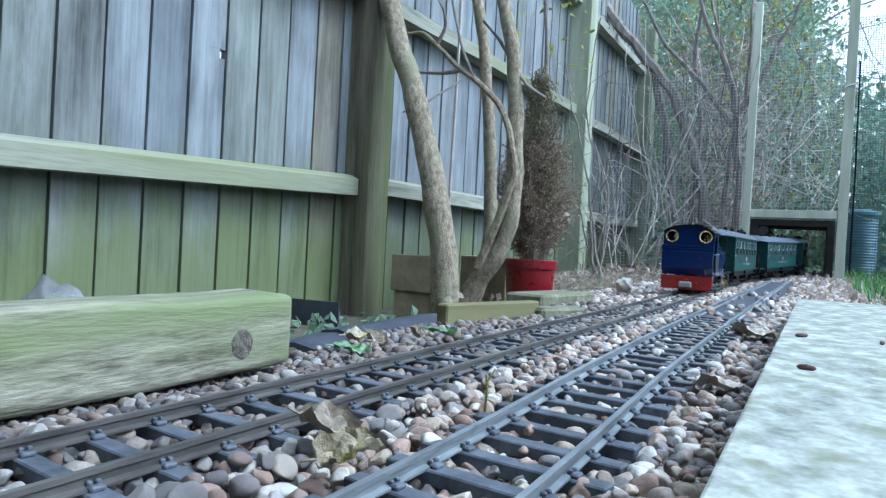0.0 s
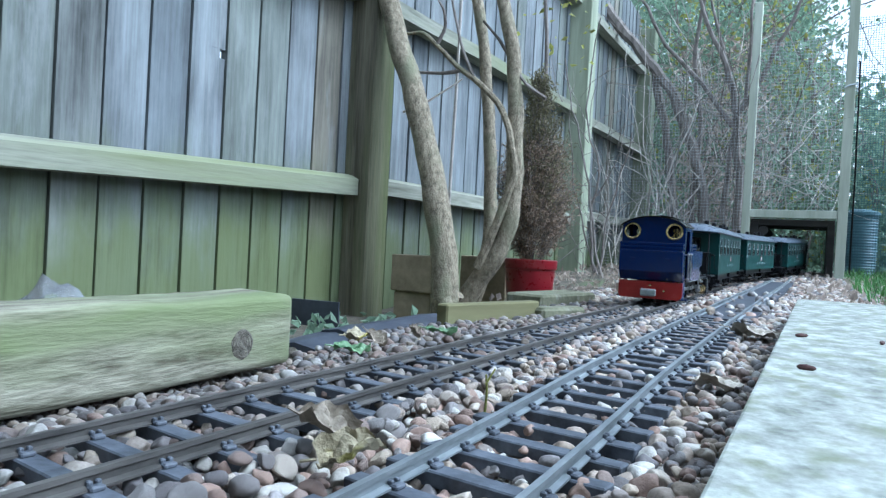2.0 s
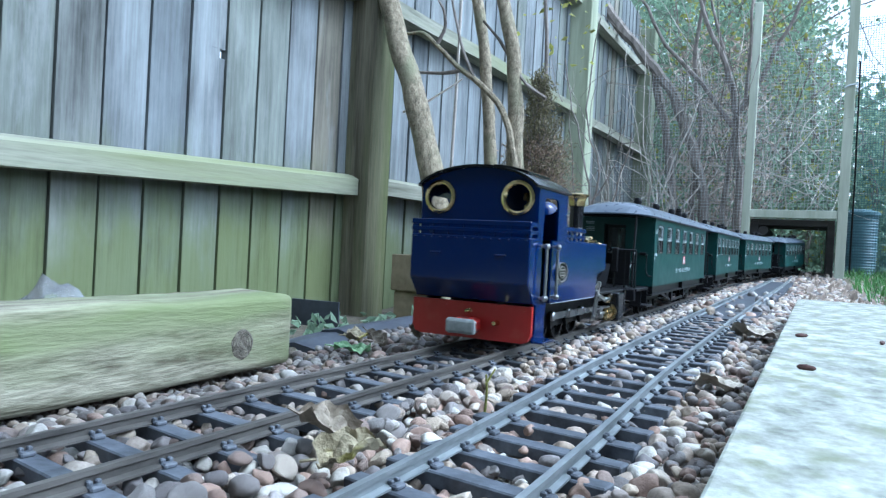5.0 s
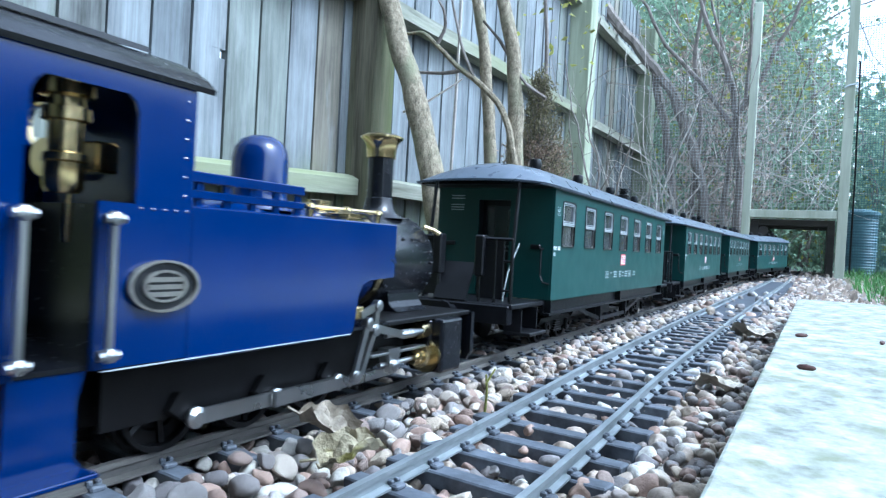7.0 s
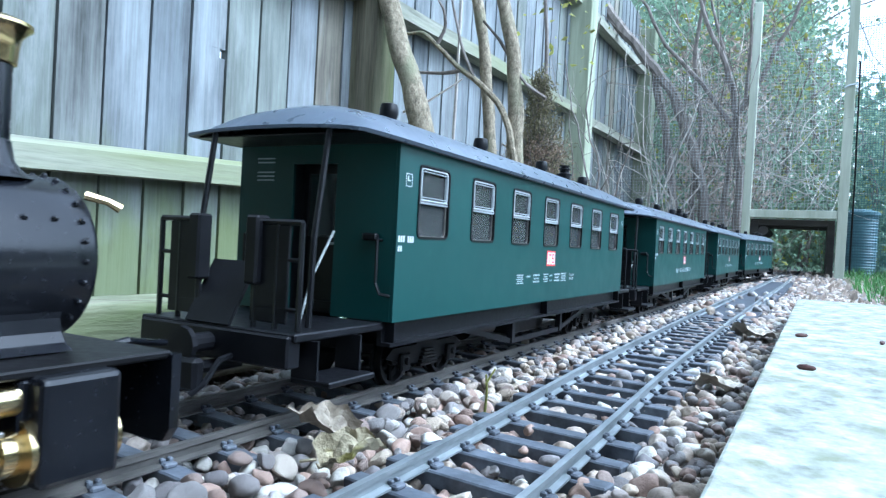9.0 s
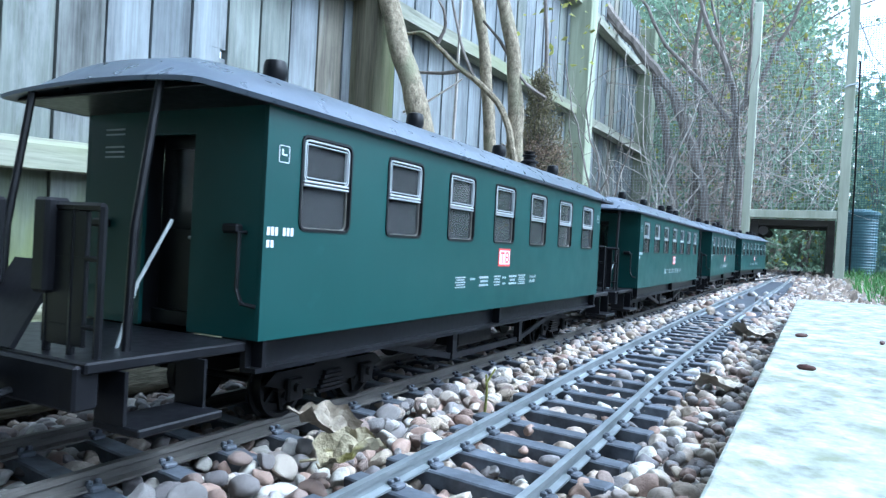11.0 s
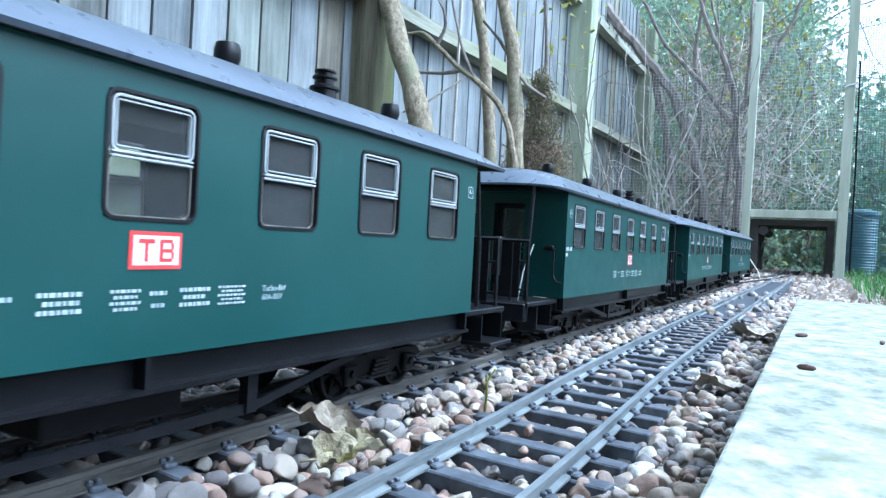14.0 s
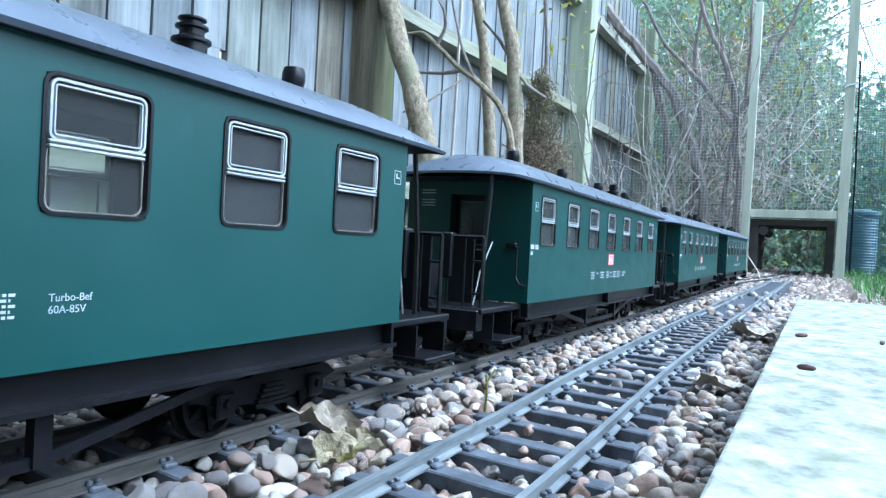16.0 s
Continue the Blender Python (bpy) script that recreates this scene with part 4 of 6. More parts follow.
def rivets(bm, places, r=0.0007, axis="x", sign=1):
    for p in places:
        p = Vector(p)
        d = {"x": Vector((sign, 0, 0)), "y": Vector((0, sign, 0)), "z": Vector((0, 0, sign))}[axis]
        u = d.orthogonal()
        v = d.cross(u)
        top = bm.verts.new(p + d * r * 0.8)
        ring = [bm.verts.new(p + (u * math.cos(a) + v * math.sin(a)) * r) for a in [math.pi / 3 * k for k in range(6)]]
        for k in range(6):
            bm.faces.new((ring[k], ring[(k + 1) % 6], top))


CRANK = 0.0062
CRANK_ANGLE = {1: -0.3, -1: -1.87}     # each side's crank on its axle at the start
DRIVERS = (0.088, 0.128, 0.168)
LW = 0.0475


def build_loco():
    e = tagged(empty("steam_locomotive"), "blue model tank locomotive running bunker first, red buffer beam", "steam locomotive")
    moving = {"wheels": [], "rods": []}
    # bunker
    bm = bmesh.new()
    prism(bm, [(0.0, 0.0505), (0.0, 0.083), (0.016, 0.083), (0.022, 0.083), (0.022, 0.036), (0.012, 0.036)], -LW, LW, "x")
    bmesh.ops.bevel(bm, geom=[x for x in bm.edges], offset=0.0007, segments=1, affect="EDGES")
    rivets(bm, [(k * 0.0068 - 0.0435, -0.0001, 0.081) for k in range(14)], axis="y", sign=-1)
    bunker = part("bunker", bm, LOCO_BLUE, e, "gloss blue coal bunker")
    bm = bmesh.new()
    for z0, z1 in ((0.0855, 0.0885), (0.0905, 0.0942)):
        box(bm, (-LW, 0.0, z0), (LW, 0.0012, z1), 0.0003)
        for s in (-1, 1):
            xa, xb = sorted((s * (LW - 0.0012), s * LW))
            box(bm, (xa, 0.0012, z0), (xb, 0.0135, z1), 0.0003)
    for k in range(8):
        x = -LW + 0.004 + k * (2 * LW - 0.008) / 7
        box(bm, (x - 0.0015, 0.0004, 0.082), (x + 0.0015, 0.0022, 0.0942), 0.0002)
    for s in (-1, 1):
        xa, xb = sorted((s * (LW - 0.0022), s * (LW - 0.0004)))
        box(bm, (xa, 0.0005, 0.082), (xb, 0.004, 0.0942), 0.0002)
    part("coal_rail", bm, LOCO_BLUE, bunker, "blue openwork coal rails")
    bm = bmesh.new()
    for x in (-0.026, 0.026):
        box(bm, (x - 0.004, -0.0012, 0.069), (x + 0.004, 0.0, 0.0705), 0.0003)
    part("lamp_iron", bm, LOCO_BLUE, bunker)
    # buffer beam
    bm = bmesh.new()
    prism(bm, [(-0.049, 0.0345), (0.047, 0.0345), (0.047, 0.014), (0.0445, 0.0095), (0.04, 0.008), (-0.042, 0.008), (-0.0465, 0.0095), (-0.049, 0.014)], 0.011, 0.0145)
    rivets(bm, [(x, 0.011, z) for x in (-0.044, -0.02, 0.02, 0.042) for z in (0.031,)], 0.0006, "y", -1)
    beam = part("buffer_beam", bm, RED_PAINT, e, "red buffer beam with rounded lower corners")
    bm = bmesh.new()
    box(bm, (-0.009, -0.002, 0.013), (0.009, 0.011, 0.0235), 0.002)
    coup = part("coupler", bm, RED_PAINT, beam)
    bm = bmesh.new()
    box(bm, (-0.0118, -0.0075, 0.0125), (0.0118, -0.002, 0.0235), 0.0022, segs=2)
    part("coupler_face", bm, PALE_METAL, coup, "pale metal coupler face")
    bm = bmesh.new()
    tube(bm, [(-0.002, 0.011, 0.0275), (-0.001, 0.0045, 0.0285), (0.0035, 0.003, 0.0295)], [0.0014, 0.0012, 0.0016], 7)
    tube(bm, [(0.021, 0.011, 0.021), (0.021, 0.005, 0.021)], [0.0022, 0.0015], 8)
    part("brass_fitting", bm, BRASS, beam, smooth=True)
    # cab
    bm = bmesh.new()
    wall = [(-LW, 0.082), (LW, 0.082), (LW, 0.121)] + [(x, z) for x, z in arch(LW, 0.121, 0.1335, 10)[::-1]][1:-1] + [(-LW, 0.121)]
    disc_hole_wall(bm, wall, [(-0.0315, 0.1115, 0.0098), (0.0315, 0.1115, 0.0098)], 0.0136, 0.0151)
    cab = part("cab_rear", bm, LOCO_BLUE, e, "blue cab back sheet with two portholes")
    bm = bmesh.new()
    disc_hole_wall(bm, wall, [(-0.0315, 0.1115, 0.0085), (0.0315, 0.1115, 0.0085)], 0.0762, 0.0776)
    part("cab_front", bm, LOCO_BLUE, e)
    for y, s, r in ((0.0136, -1, 0.0098), (0.0776, 1, 0.0085)):
        for x in (-0.0315, 0.0315):
            bm = bmesh.new()
            prof = [(r * 0.97, 0.001), (r * 1.0, -0.0016), (r * 1.1, -0.0021), (r * 1.30, -0.0014), (r * 1.33, 0.0002)]
            n = 28
            rings = [[bm.verts.new((x + q * math.cos(2 * math.pi * k / n), y - s * h, 0.1115 + q * math.sin(2 * math.pi * k / n))) for k in range(n)] for q, h in prof]
            for a, b in zip(rings, rings[1:]):
                for k in range(n):
                    bm.faces.new((a[k], a[(k + 1) % n], b[(k + 1) % n], b[k]))
            part("porthole_rim", bm, BRASS, cab, "brass porthole rim", smooth=True)
    for s in (-1, 1):
        bm = bmesh.new()
        xa, xb = sorted((s * (LW - 0.0014), s * LW))
        # side sheet round the door opening
        box(bm, (xa, 0.0151, 0.0945), (xb, 0.0256, 0.121))
        box(bm, (xa, 0.0571, 0.0825), (xb, 0.0762, 0.121))
        prism(bm, [(0.0256, 0.121), (0.0571, 0.121), (0.0571, 0.1085), (0.0558, 0.1115), (0.0535, 0.1132), (0.0292, 0.1132), (0.0269, 0.1115), (0.0256, 0.1085)], xa, xb, "x")
        box(bm, (xa, 0.0455, 0.036), (xb, 0.0776, 0.0825))
        box(bm, (xa, 0.0136, 0.036), (xb, 0.0245, 0.0945))
        rivets(bm, [(s * LW, 0.0745, 0.086 + 0.0058 * k) for k in range(6)] + [(s * LW, 0.059 + 0.0042 * k, 0.0812) for k in range(5)], 0.0005, "x", s)
        part("cab_side", bm, LOCO_BLUE, e, "blue cab side with an open doorway")
        for y in (0.0228, 0.0475):
            bm = bmesh.new()
            x = s * (LW + 0.0042)
            tube(bm, [(x, y, 0.040), (x, y, 0.0785)], 0.0012, 8)
            for z in (0.0405, 0.0778):
                tube(bm, [(s * LW, y, z), (s * (LW + 0.0055), y, z)], 0.0011, 8)
                lathe(bm, [(0.0005, -0.0024), (0.0019, -0.0016), (0.0023, 0), (0.0019, 0.0016), (0.0005, 0.0024)], "x", 10, (x, y, z))
                tube(bm, [(x, y - 0.003, z), (x, y + 0.003, z)], 0.0014, 8)
            part("handrail", bm, NICKEL, e, "bright metal vertical handrail with knobs", smooth=True)
        bm = bmesh.new()
        xa, xb = sorted((s * (LW - 0.004), s * (LW - 0.0025)))
        prism(bm, [(0.024, 0.036), (0.046, 0.036), (0.0435, 0.028), (0.0435, 0.012), (0.046, 0.009), (0.021, 0.009), (0.024, 0.014)], xa, xb, "x")
        xa, xb = sorted((s * (LW - 0.004), s * (LW + 0.005)))
        box(bm, (xa, 0.021, 0.0078), (xb, 0.046, 0.0092), 0.0003)
        part("cab_step", bm, LOCO_BLUE, e, "blue footstep below the cab")
        # tank
        bm = bmesh.new()
        xa, xb = sorted((s * 0.027, s * LW))
        prism(bm, [(0.0776, 0.0345), (0.166, 0.0345), (0.1685, 0.0365), (0.170, 0.052), (0.173, 0.0565), (0.178, 0.0585), (0.1996, 0.0585), (0.1996, 0.0835), (0.0776, 0.0835)], xa, xb, "x")
        bmesh.ops.bevel(bm, geom=list(bm.edges), offset=0.0006, segments=1, affect="EDGES")
        tank = part("side_tank", bm, LOCO_BLUE, e, "gloss blue side tank")
        bm = bmesh.new()
        xa, xb = sorted((s * LW, s * (LW + 0.0004)))
        box(bm, (xa, 0.048, 0.0352), (xb, 0.166, 0.0356))
        part("lining", bm, WHITE_TRIM, tank, "thin white lining")
        bm = bmesh.new()
        for z0, z1 in ((0.0858, 0.0885), (0.091, 0.0945)):
            xa, xb = sorted((s * (LW - 0.0014), s * (LW - 0.0002)))
            box(bm, (xa, 0.0776, z0), (xb, 0.132, z1), 0.0003)
        for k in range(5):
            xa, xb = sorted((s * (LW - 0.0024), s * (LW - 0.0012)))
            box(bm, (xa, 0.080 + k * 0.012, 0.0833), (xb, 0.083 + k * 0.012, 0.0945))
        part("coal_rail", bm, LOCO_BLUE, tank, "blue openwork rail")
        bm = bmesh.new()
        n = 32
        for rr, h in ((1.0, 0.0009), (0.84, 0.0013), (0.5, 0.0017)):
            ring0 = [(0.0675 + 0.0128 * rr * math.cos(2 * math.pi * k / n), 0.0587 + 0.0078 * rr * math.sin(2 * math.pi * k / n)) for k in range(n)]
            prism(bm, ring0, *sorted((s * LW, s * (LW + h))), "x")
        plate = part("works_plate", bm, SMOKEBOX, e, "oval metal works plate, lettering shown as bars")
        bm = bmesh.new()
        for rr in (1.0, 0.62):
            o_in = []
            for q, h in ((rr, 0.0), (rr, 0.0022), (rr - 0.09, 0.0022), (rr - 0.09, 0.0)):
                o_in.append([bm.verts.new((s * (LW + h), 0.0675 + 0.0128 * q * math.cos(2 * math.pi * k / n), 0.0587 + 0.0078 * q * math.sin(2 * math.pi * k / n))) for k in range(n)])
            for a, b in zip(o_in, o_in[1:]):
                for k in range(n):
                    bm.faces.new((a[k], a[(k + 1) % n], b[(k + 1) % n], b[k]))
        for k in (-1, 0, 1):
            xa, xb = sorted((s * (LW + 0.0017), s * (LW + 0.0021)))
            box(bm, (xa, 0.0615, 0.0578 + 0.0022 * k), (xb, 0.0735, 0.0586 + 0.0022 * k + 0.0006))
        part("plate_rim", bm, DULL_METAL, plate)
    # roof
    bm = bmesh.new()
    rings = []
    for y in (0.007, 0.0085, 0.083, 0.0845):
        w = 0.0538 if 0.008 < y < 0.084 else 0.053
        prof = arch(w, 0.1205, 0.1352, 14)
        rings.append([bm.verts.new((x, y, z)) for x, z in prof] + [bm.verts.new((x * 0.985, y, z - 0.0016)) for x, z in prof[::-1]])
    m2 = len(rings[0])
    for a, b in zip(rings, rings[1:]):
        for k in range(m2):
            bm.faces.new((a[k], a[(k + 1) % m2], b[(k + 1) % m2], b[k]))
    bm.faces.new(rings[0]), bm.faces.new(rings[-1])
    roof = part("cab_roof", bm, SMOKEBOX, e, "black arched cab roof", smooth=True)
    bm = bmesh.new()
    lathe(bm, [(0.0022, 0.133), (0.0022, 0.1385), (0.003, 0.139), (0.001, 0.1405)], "z", 10, (0.0, 0.056, 0))
    part("whistle", bm, NICKEL, roof, "small bright whistle")
    bm = bmesh.new()
    curve = [p for p in arch(0.0538, 0.1205, 0.1352, 40) if 0.006 <= p[0] <= 0.036]
    prism(bm, [(x, z + 0.0006) for x, z in curve] + [(x, z + 0.0022) for x, z in curve[::-1]], 0.024, 0.070)
    part("roof_hatch", bm, SMOKEBOX, roof, "black sliding hatch on the cab roof")
    # floor and backhead fittings
    bm = bmesh.new()
    box(bm, (-LW + 0.002, 0.014, 0.036), (LW - 0.002, 0.2, 0.0375))
    box(bm, (-LW + 0.002, 0.072, 0.0375), (LW - 0.002, 0.0765, 0.083))
    part("cab_floor", bm, SMOKEBOX, e)
    bm = bmesh.new()
    x, y = 0.030, 0.0465
    lathe(bm, [(0.0045, 0.0845), (0.0055, 0.086), (0.0055, 0.093), (0.0062, 0.0935), (0.0062, 0.0955), (0.0048, 0.096), (0.0048, 0.1045), (0.0066, 0.105), (0.0066, 0.1085), (0.005, 0.109), (0.005, 0.1115), (0.0075, 0.112), (0.0075, 0.1175), (0.003, 0.118)], "z", 18, (x, y, 0))
    column = part("sight_column", bm, BRASS, e, "brass column of fittings in the cab", smooth=True)
    bm = bmesh.new()
    box(bm, (0.012, 0.0595, 0.092), (0.026, 0.0675, 0.1015), 0.0008)
    part("valve_block", bm, BRASS, e, "square brass valve block in the cab")
    bm = bmesh.new()
    tube(bm, [(0.012, 0.06, 0.07), (0.012, 0.06, 0.1), (0.024, 0.052, 0.106), (x, y, 0.108)], 0.0014, 8)
    part("pipe", bm, BRASS, column, smooth=True)
    bm = bmesh.new()
    lathe(bm, [(0.0065, 0.0), (0.0065, 0.003)], "y", 18, (-0.012, 0.066, 0.098))
    part("pressure_gauge", bm, BRASS, e, "round brass pressure gauge", smooth=True)
    # boiler, smokebox, dome, chimney
    bm = bmesh.new()
    lathe(bm, [(0.0245, 0.078), (0.0245, 0.2205)], "y", 36, (0, 0, 0.0645))
    boiler = part("boiler", bm, LOCO_BLUE, e, "gloss blue boiler", smooth=True)
    bm = bmesh.new()
    lathe(bm, [(0.0248, 0.2200), (0.0257, 0.2205), (0.0257, 0.2255), (0.0248, 0.226)], "y", 36, (0, 0, 0.0645))
    part("boiler_band", bm, BRASS, boiler, "polished brass boiler band", smooth=True)
    bm = bmesh.new()
    lathe(bm, [(0.0262, 0.226), (0.0262, 0.2745), (0.0252, 0.2765), (0.0205, 0.2772), (0.019, 0.2785), (0.010, 0.2795), (0.003, 0.28)], "y", 40, (0, 0, 0.0645))
    for yy in (0.2285, 0.272):
        for k in range(26):
            a = 2 * math.pi * k / 26
            d = Vector((math.cos(a), 0, math.sin(a)))
            p = Vector((0, yy, 0.0645)) + d * 0.026
            lathe(bm, [(0.001, -0.0005), (0.001, 0.0006), (0.0004, 0.0012)], "z", 6, (0, 0, 0))
            for v in list(bm.verts)[-18:]:
                v.co = p + d.to_track_quat("Z", "Y") @ v.co
    for k in range(4):
        for a in (0.5,):
            for s in (1, -1):
                d = Vector((s * math.cos(a), 0, math.sin(a)))
                p = Vector((0, 0.2365 + 0.009 * k, 0.0645)) + d * 0.026
                lathe(bm, [(0.001, -0.0005), (0.001, 0.0006), (0.0004, 0.0012)], "z", 6, (0, 0, 0))
                for v in list(bm.verts)[-18:]:
                    v.co = p + d.to_track_quat("Z", "Y") @ v.co
    smokebox = part("smokebox", bm, SMOKEBOX, e, "satin black smokebox with rivets", smooth=True)
    bm = bmesh.new()
    prism(bm, [(-0.0225, 0.055), (0.0225, 0.055), (0.021, 0.0475), (0.0215, 0.0435), (0.0238, 0.0405), (0.0275, 0.0385), (-0.0275, 0.0385), (-0.0238, 0.0405), (-0.0215, 0.0435), (-0.021, 0.0475)], 0.236, 0.268)
    rivets(bm, [(0.0228, 0.241 + 0.0075 * k, 0.053) for k in range(4)], 0.001, "x", 1)
    part("saddle", bm, SMOKEBOX, smokebox)
    bm = bmesh.new()
    tube(bm, [(0.018, 0.276, 0.085), (0.0215, 0.2815, 0.0835), (0.023, 0.285, 0.0815)], [0.0016, 0.0013, 0.0017], 8)
    lathe(bm, [(0.004, 0.28), (0.0025, 0.284), (0.001, 0.2855)], "y", 12, (0, 0, 0.0645))
    part("door_dart", bm, BRASS, smokebox, smooth=True)
    bm = bmesh.new()
    lathe(bm, [(0.0145, 0.0885), (0.0115, 0.0905), (0.0088, 0.0935), (0.0078, 0.0985), (0.0077, 0.0995), (0.0072, 0.1), (0.0072, 0.1235)], "z", 24, (0, 0.2545, 0))
    chimney = part("chimney", bm, SMOKEBOX, e, "black chimney with a flared brass cap", smooth=True)
    bm = bmesh.new()
    lathe(bm, [(0.0077, 0.1222), (0.0083, 0.1226), (0.0086, 0.127), (0.0092, 0.1305), (0.0112, 0.1328), (0.0122, 0.1334), (0.0122, 0.1344), (0.0098, 0.1356), (0.0065, 0.136), (0.006, 0.131)], "z", 28, (0, 0.2545, 0))
    part("chimney_cap", bm, BRASS, chimney, "flared brass chimney cap", smooth=True)
    bm = bmesh.new()
    lathe(bm, [(0.0155, 0.0865), (0.013, 0.0895), (0.0124, 0.093), (0.0124, 0.1085), (0.0115, 0.1135), (0.009, 0.1172), (0.005, 0.1192), (0.001, 0.1198)], "z", 28, (0, 0.1575, 0))
    part("dome", bm, LOCO_BLUE, e, "blue rounded steam dome", smooth=True)
    bm = bmesh.new()
    tube(bm, [(0.029, 0.155, 0.0886), (0.029, 0.2128, 0.0892)], 0.0011, 8)
    for y in (0.1575, 0.184, 0.2095):
        lathe(bm, [(0.0017, 0.083), (0.0017, 0.0875), (0.0024, 0.0882), (0.0022, 0.0899), (0.0008, 0.0906)], "z", 10, (0.029, y, 0))
    part("handrail", bm, BRASS, e, "brass handrail along the tank top", smooth=True)
    bm = bmesh.new()
    lathe(bm, [(0.0085, 0.0835), (0.0085, 0.0848), (0.0105, 0.0852), (0.0105, 0.0864), (0.004, 0.087), (0.0015, 0.0886)], "z", 22, (0.034, 0.1755, 0))
    part("filler_cap", bm, BRASS, e, "flat round brass filler cap", smooth=True)
    bm = bmesh.new()
    lathe(bm, [(0.005, 0.0885), (0.005, 0.091), (0.0065, 0.0915), (0.0065, 0.094), (0.003, 0.0945)], "z", 16, (0.0, 0.2, 0))
    part("safety_valve", bm, BRASS, e, "brass safety valve", smooth=True)
    # frames, cylinders, front beam
    bm = bmesh.new()
    for s in (-1, 1):
        xa, xb = sorted((s * 0.0165, s * 0.019))
        box(bm, (xa, 0.0145, 0.012), (xb, 0.288, 0.0365))
    box(bm, (-0.0165, 0.06, 0.016), (0.0165, 0.2, 0.036))
    box(bm, (-0.044, 0.2, 0.0355), (0.044, 0.290, 0.038), 0.0006)
    part("frame", bm, DEEP_BLACK, e, "black frames")
    bm = bmesh.new()
    prism(bm, [(-0.046, 0.037), (0.046, 0.037), (0.046, 0.014), (0.043, 0.0095), (-0.043, 0.0095), (-0.046, 0.014)], 0.2885, 0.292)
    tube(bm, [(0, 0.292, 0.024), (0, 0.312, 0.024)], 0.003, 8)
    tube(bm, [(0.006, 0.292, 0.034), (0.008, 0.302, 0.036), (0.004, 0.312, 0.034), (0.0, 0.325, 0.032)], 0.0013, 6)
    part("front_beam", bm, SMOKEBOX, e, "black front buffer beam")
    for s in (-1, 1):
        bm = bmesh.new()
        xa, xb = sorted((s * 0.030, s * 0.0505))
        box(bm, (xa, 0.245, 0.0075), (xb, 0.268, 0.0362), 0.0018, segs=2)
        xa, xb = sorted((s * 0.019, s * 0.044))
        box(bm, (xa, 0.243, 0.012), (xb, 0.270, 0.0355), 0.001)
        cyl = part("cylinder", bm, SMOKEBOX, e, "black cylinder block")
        bm = bmesh.new()
        lathe(bm, [(0.0092, 0.2435), (0.0092, 0.2453)], "y", 20, (s * 0.0405, 0, 0.0165))
        lathe(bm, [(0.0032, 0.230), (0.0032, 0.2335), (0.0042, 0.234), (0.0042, 0.238), (0.0062, 0.2385), (0.0062, 0.2436)], "y", 16, (s * 0.0405, 0, 0.0165))
        part("cylinder_cover", bm, BRASS, cyl, "polished brass cylinder cover and gland", smooth=True)
        bm = bmesh.new()
        lathe(bm, [(0.0028, 0.2345), (0.0042, 0.235), (0.0042, 0.2436)], "y", 14, (s * 0.0405, 0, 0.0300))
        part("valve_gland", bm, BRASS, cyl, "brass valve rod gland", smooth=True)
        bm = bmesh.new()
        lathe(bm, [(0.0088, 0.268), (0.0088, 0.2695)], "y", 20, (s * 0.0405, 0, 0.0165))
        part("cylinder_cover", bm, BRASS, cyl, smooth=True)
        bm = bmesh.new()
        tube(bm, [(s * 0.0405, 0.2, 0.0165), (s * 0.0405, 0.236, 0.0165)], 0.0013, 8)
        tube(bm, [(s * 0.0405, 0.205, 0.03), (s * 0.0405, 0.24, 0.03)], 0.0011, 8)
        xa, xb = sorted((s * 0.0375, s * 0.0435))
        box(bm, (xa, 0.19, 0.0215), (xb, 0.240, 0.0229), 0.0003)
        prism(bm, [(0.2065, 0.0125), (0.212, 0.0125), (0.2145, 0.0243), (0.2035, 0.0243)], xa, xb, "x")
        lathe(bm, [(0.0028, xa - 0.0005), (0.0028, xb + 0.0012), (0.0012, xb + 0.0018)], "x", 12, (0, 0.2093, 0.0158))
        part("slide_bar", bm, NICKEL, cyl, "bright crosshead and slide bar")
        bm = bmesh.new()
        x = s * 0.0445
        xa, xb = sorted((x, x + s * 0.0015))
        for p, q, w in (((0.182, 0.0385), (0.1735, 0.0156), 0.0017), ((0.187, 0.0335), (0.1785, 0.0165), 0.0015), ((0.189, 0.046), (0.188, 0.035), 0.0017), ((0.176, 0.0425), (0.189, 0.046), 0.0017), ((0.182, 0.0372), (0.2133, 0.0306), 0.0018), ((0.1735, 0.0152), (0.1785, 0.0165), 0.0016)):
            a, b = Vector((p[0], p[1])), Vector((q[0], q[1]))
            nn = Vector((-(b - a).y, (b - a).x)).normalized() * w
            prism(bm, [tuple(a + nn), tuple(b + nn), tuple(b - nn), tuple(a - nn)], xa, xb, "x")
        for y, z in ((0.189, 0.046), (0.188, 0.035), (0.182, 0.0385), (0.1745, 0.0156)):
            lathe(bm, [(0.0027, xa - 0.0006), (0.0027, xb + 0.0008), (0.0013, xb + 0.0012)], "x", 12, (0, y, z))
        tube(bm, [(x, 0.2115, 0.0307), (x, 0.2145, 0.0306), (x, 0.222, 0.0306), (x, 0.233, 0.0306)], [0.0019, 0.0024, 0.0024, 0.0013], 10)
        gear = part("valve_gear", bm, NICKEL, e, "bright steel valve gear links")
        bm = bmesh.new()
        xa, xb = sorted((s * 0.038, s * 0.0455))
        box(bm, (xa, 0.1725, 0.0405), (xb, 0.1785, 0.0465), 0.0008)
        part("bearing_block", bm, BRASS, gear, "brass bearing block")
        bm = bmesh.new()
        xa, xb = sorted((s * 0.0305, s * 0.0325))
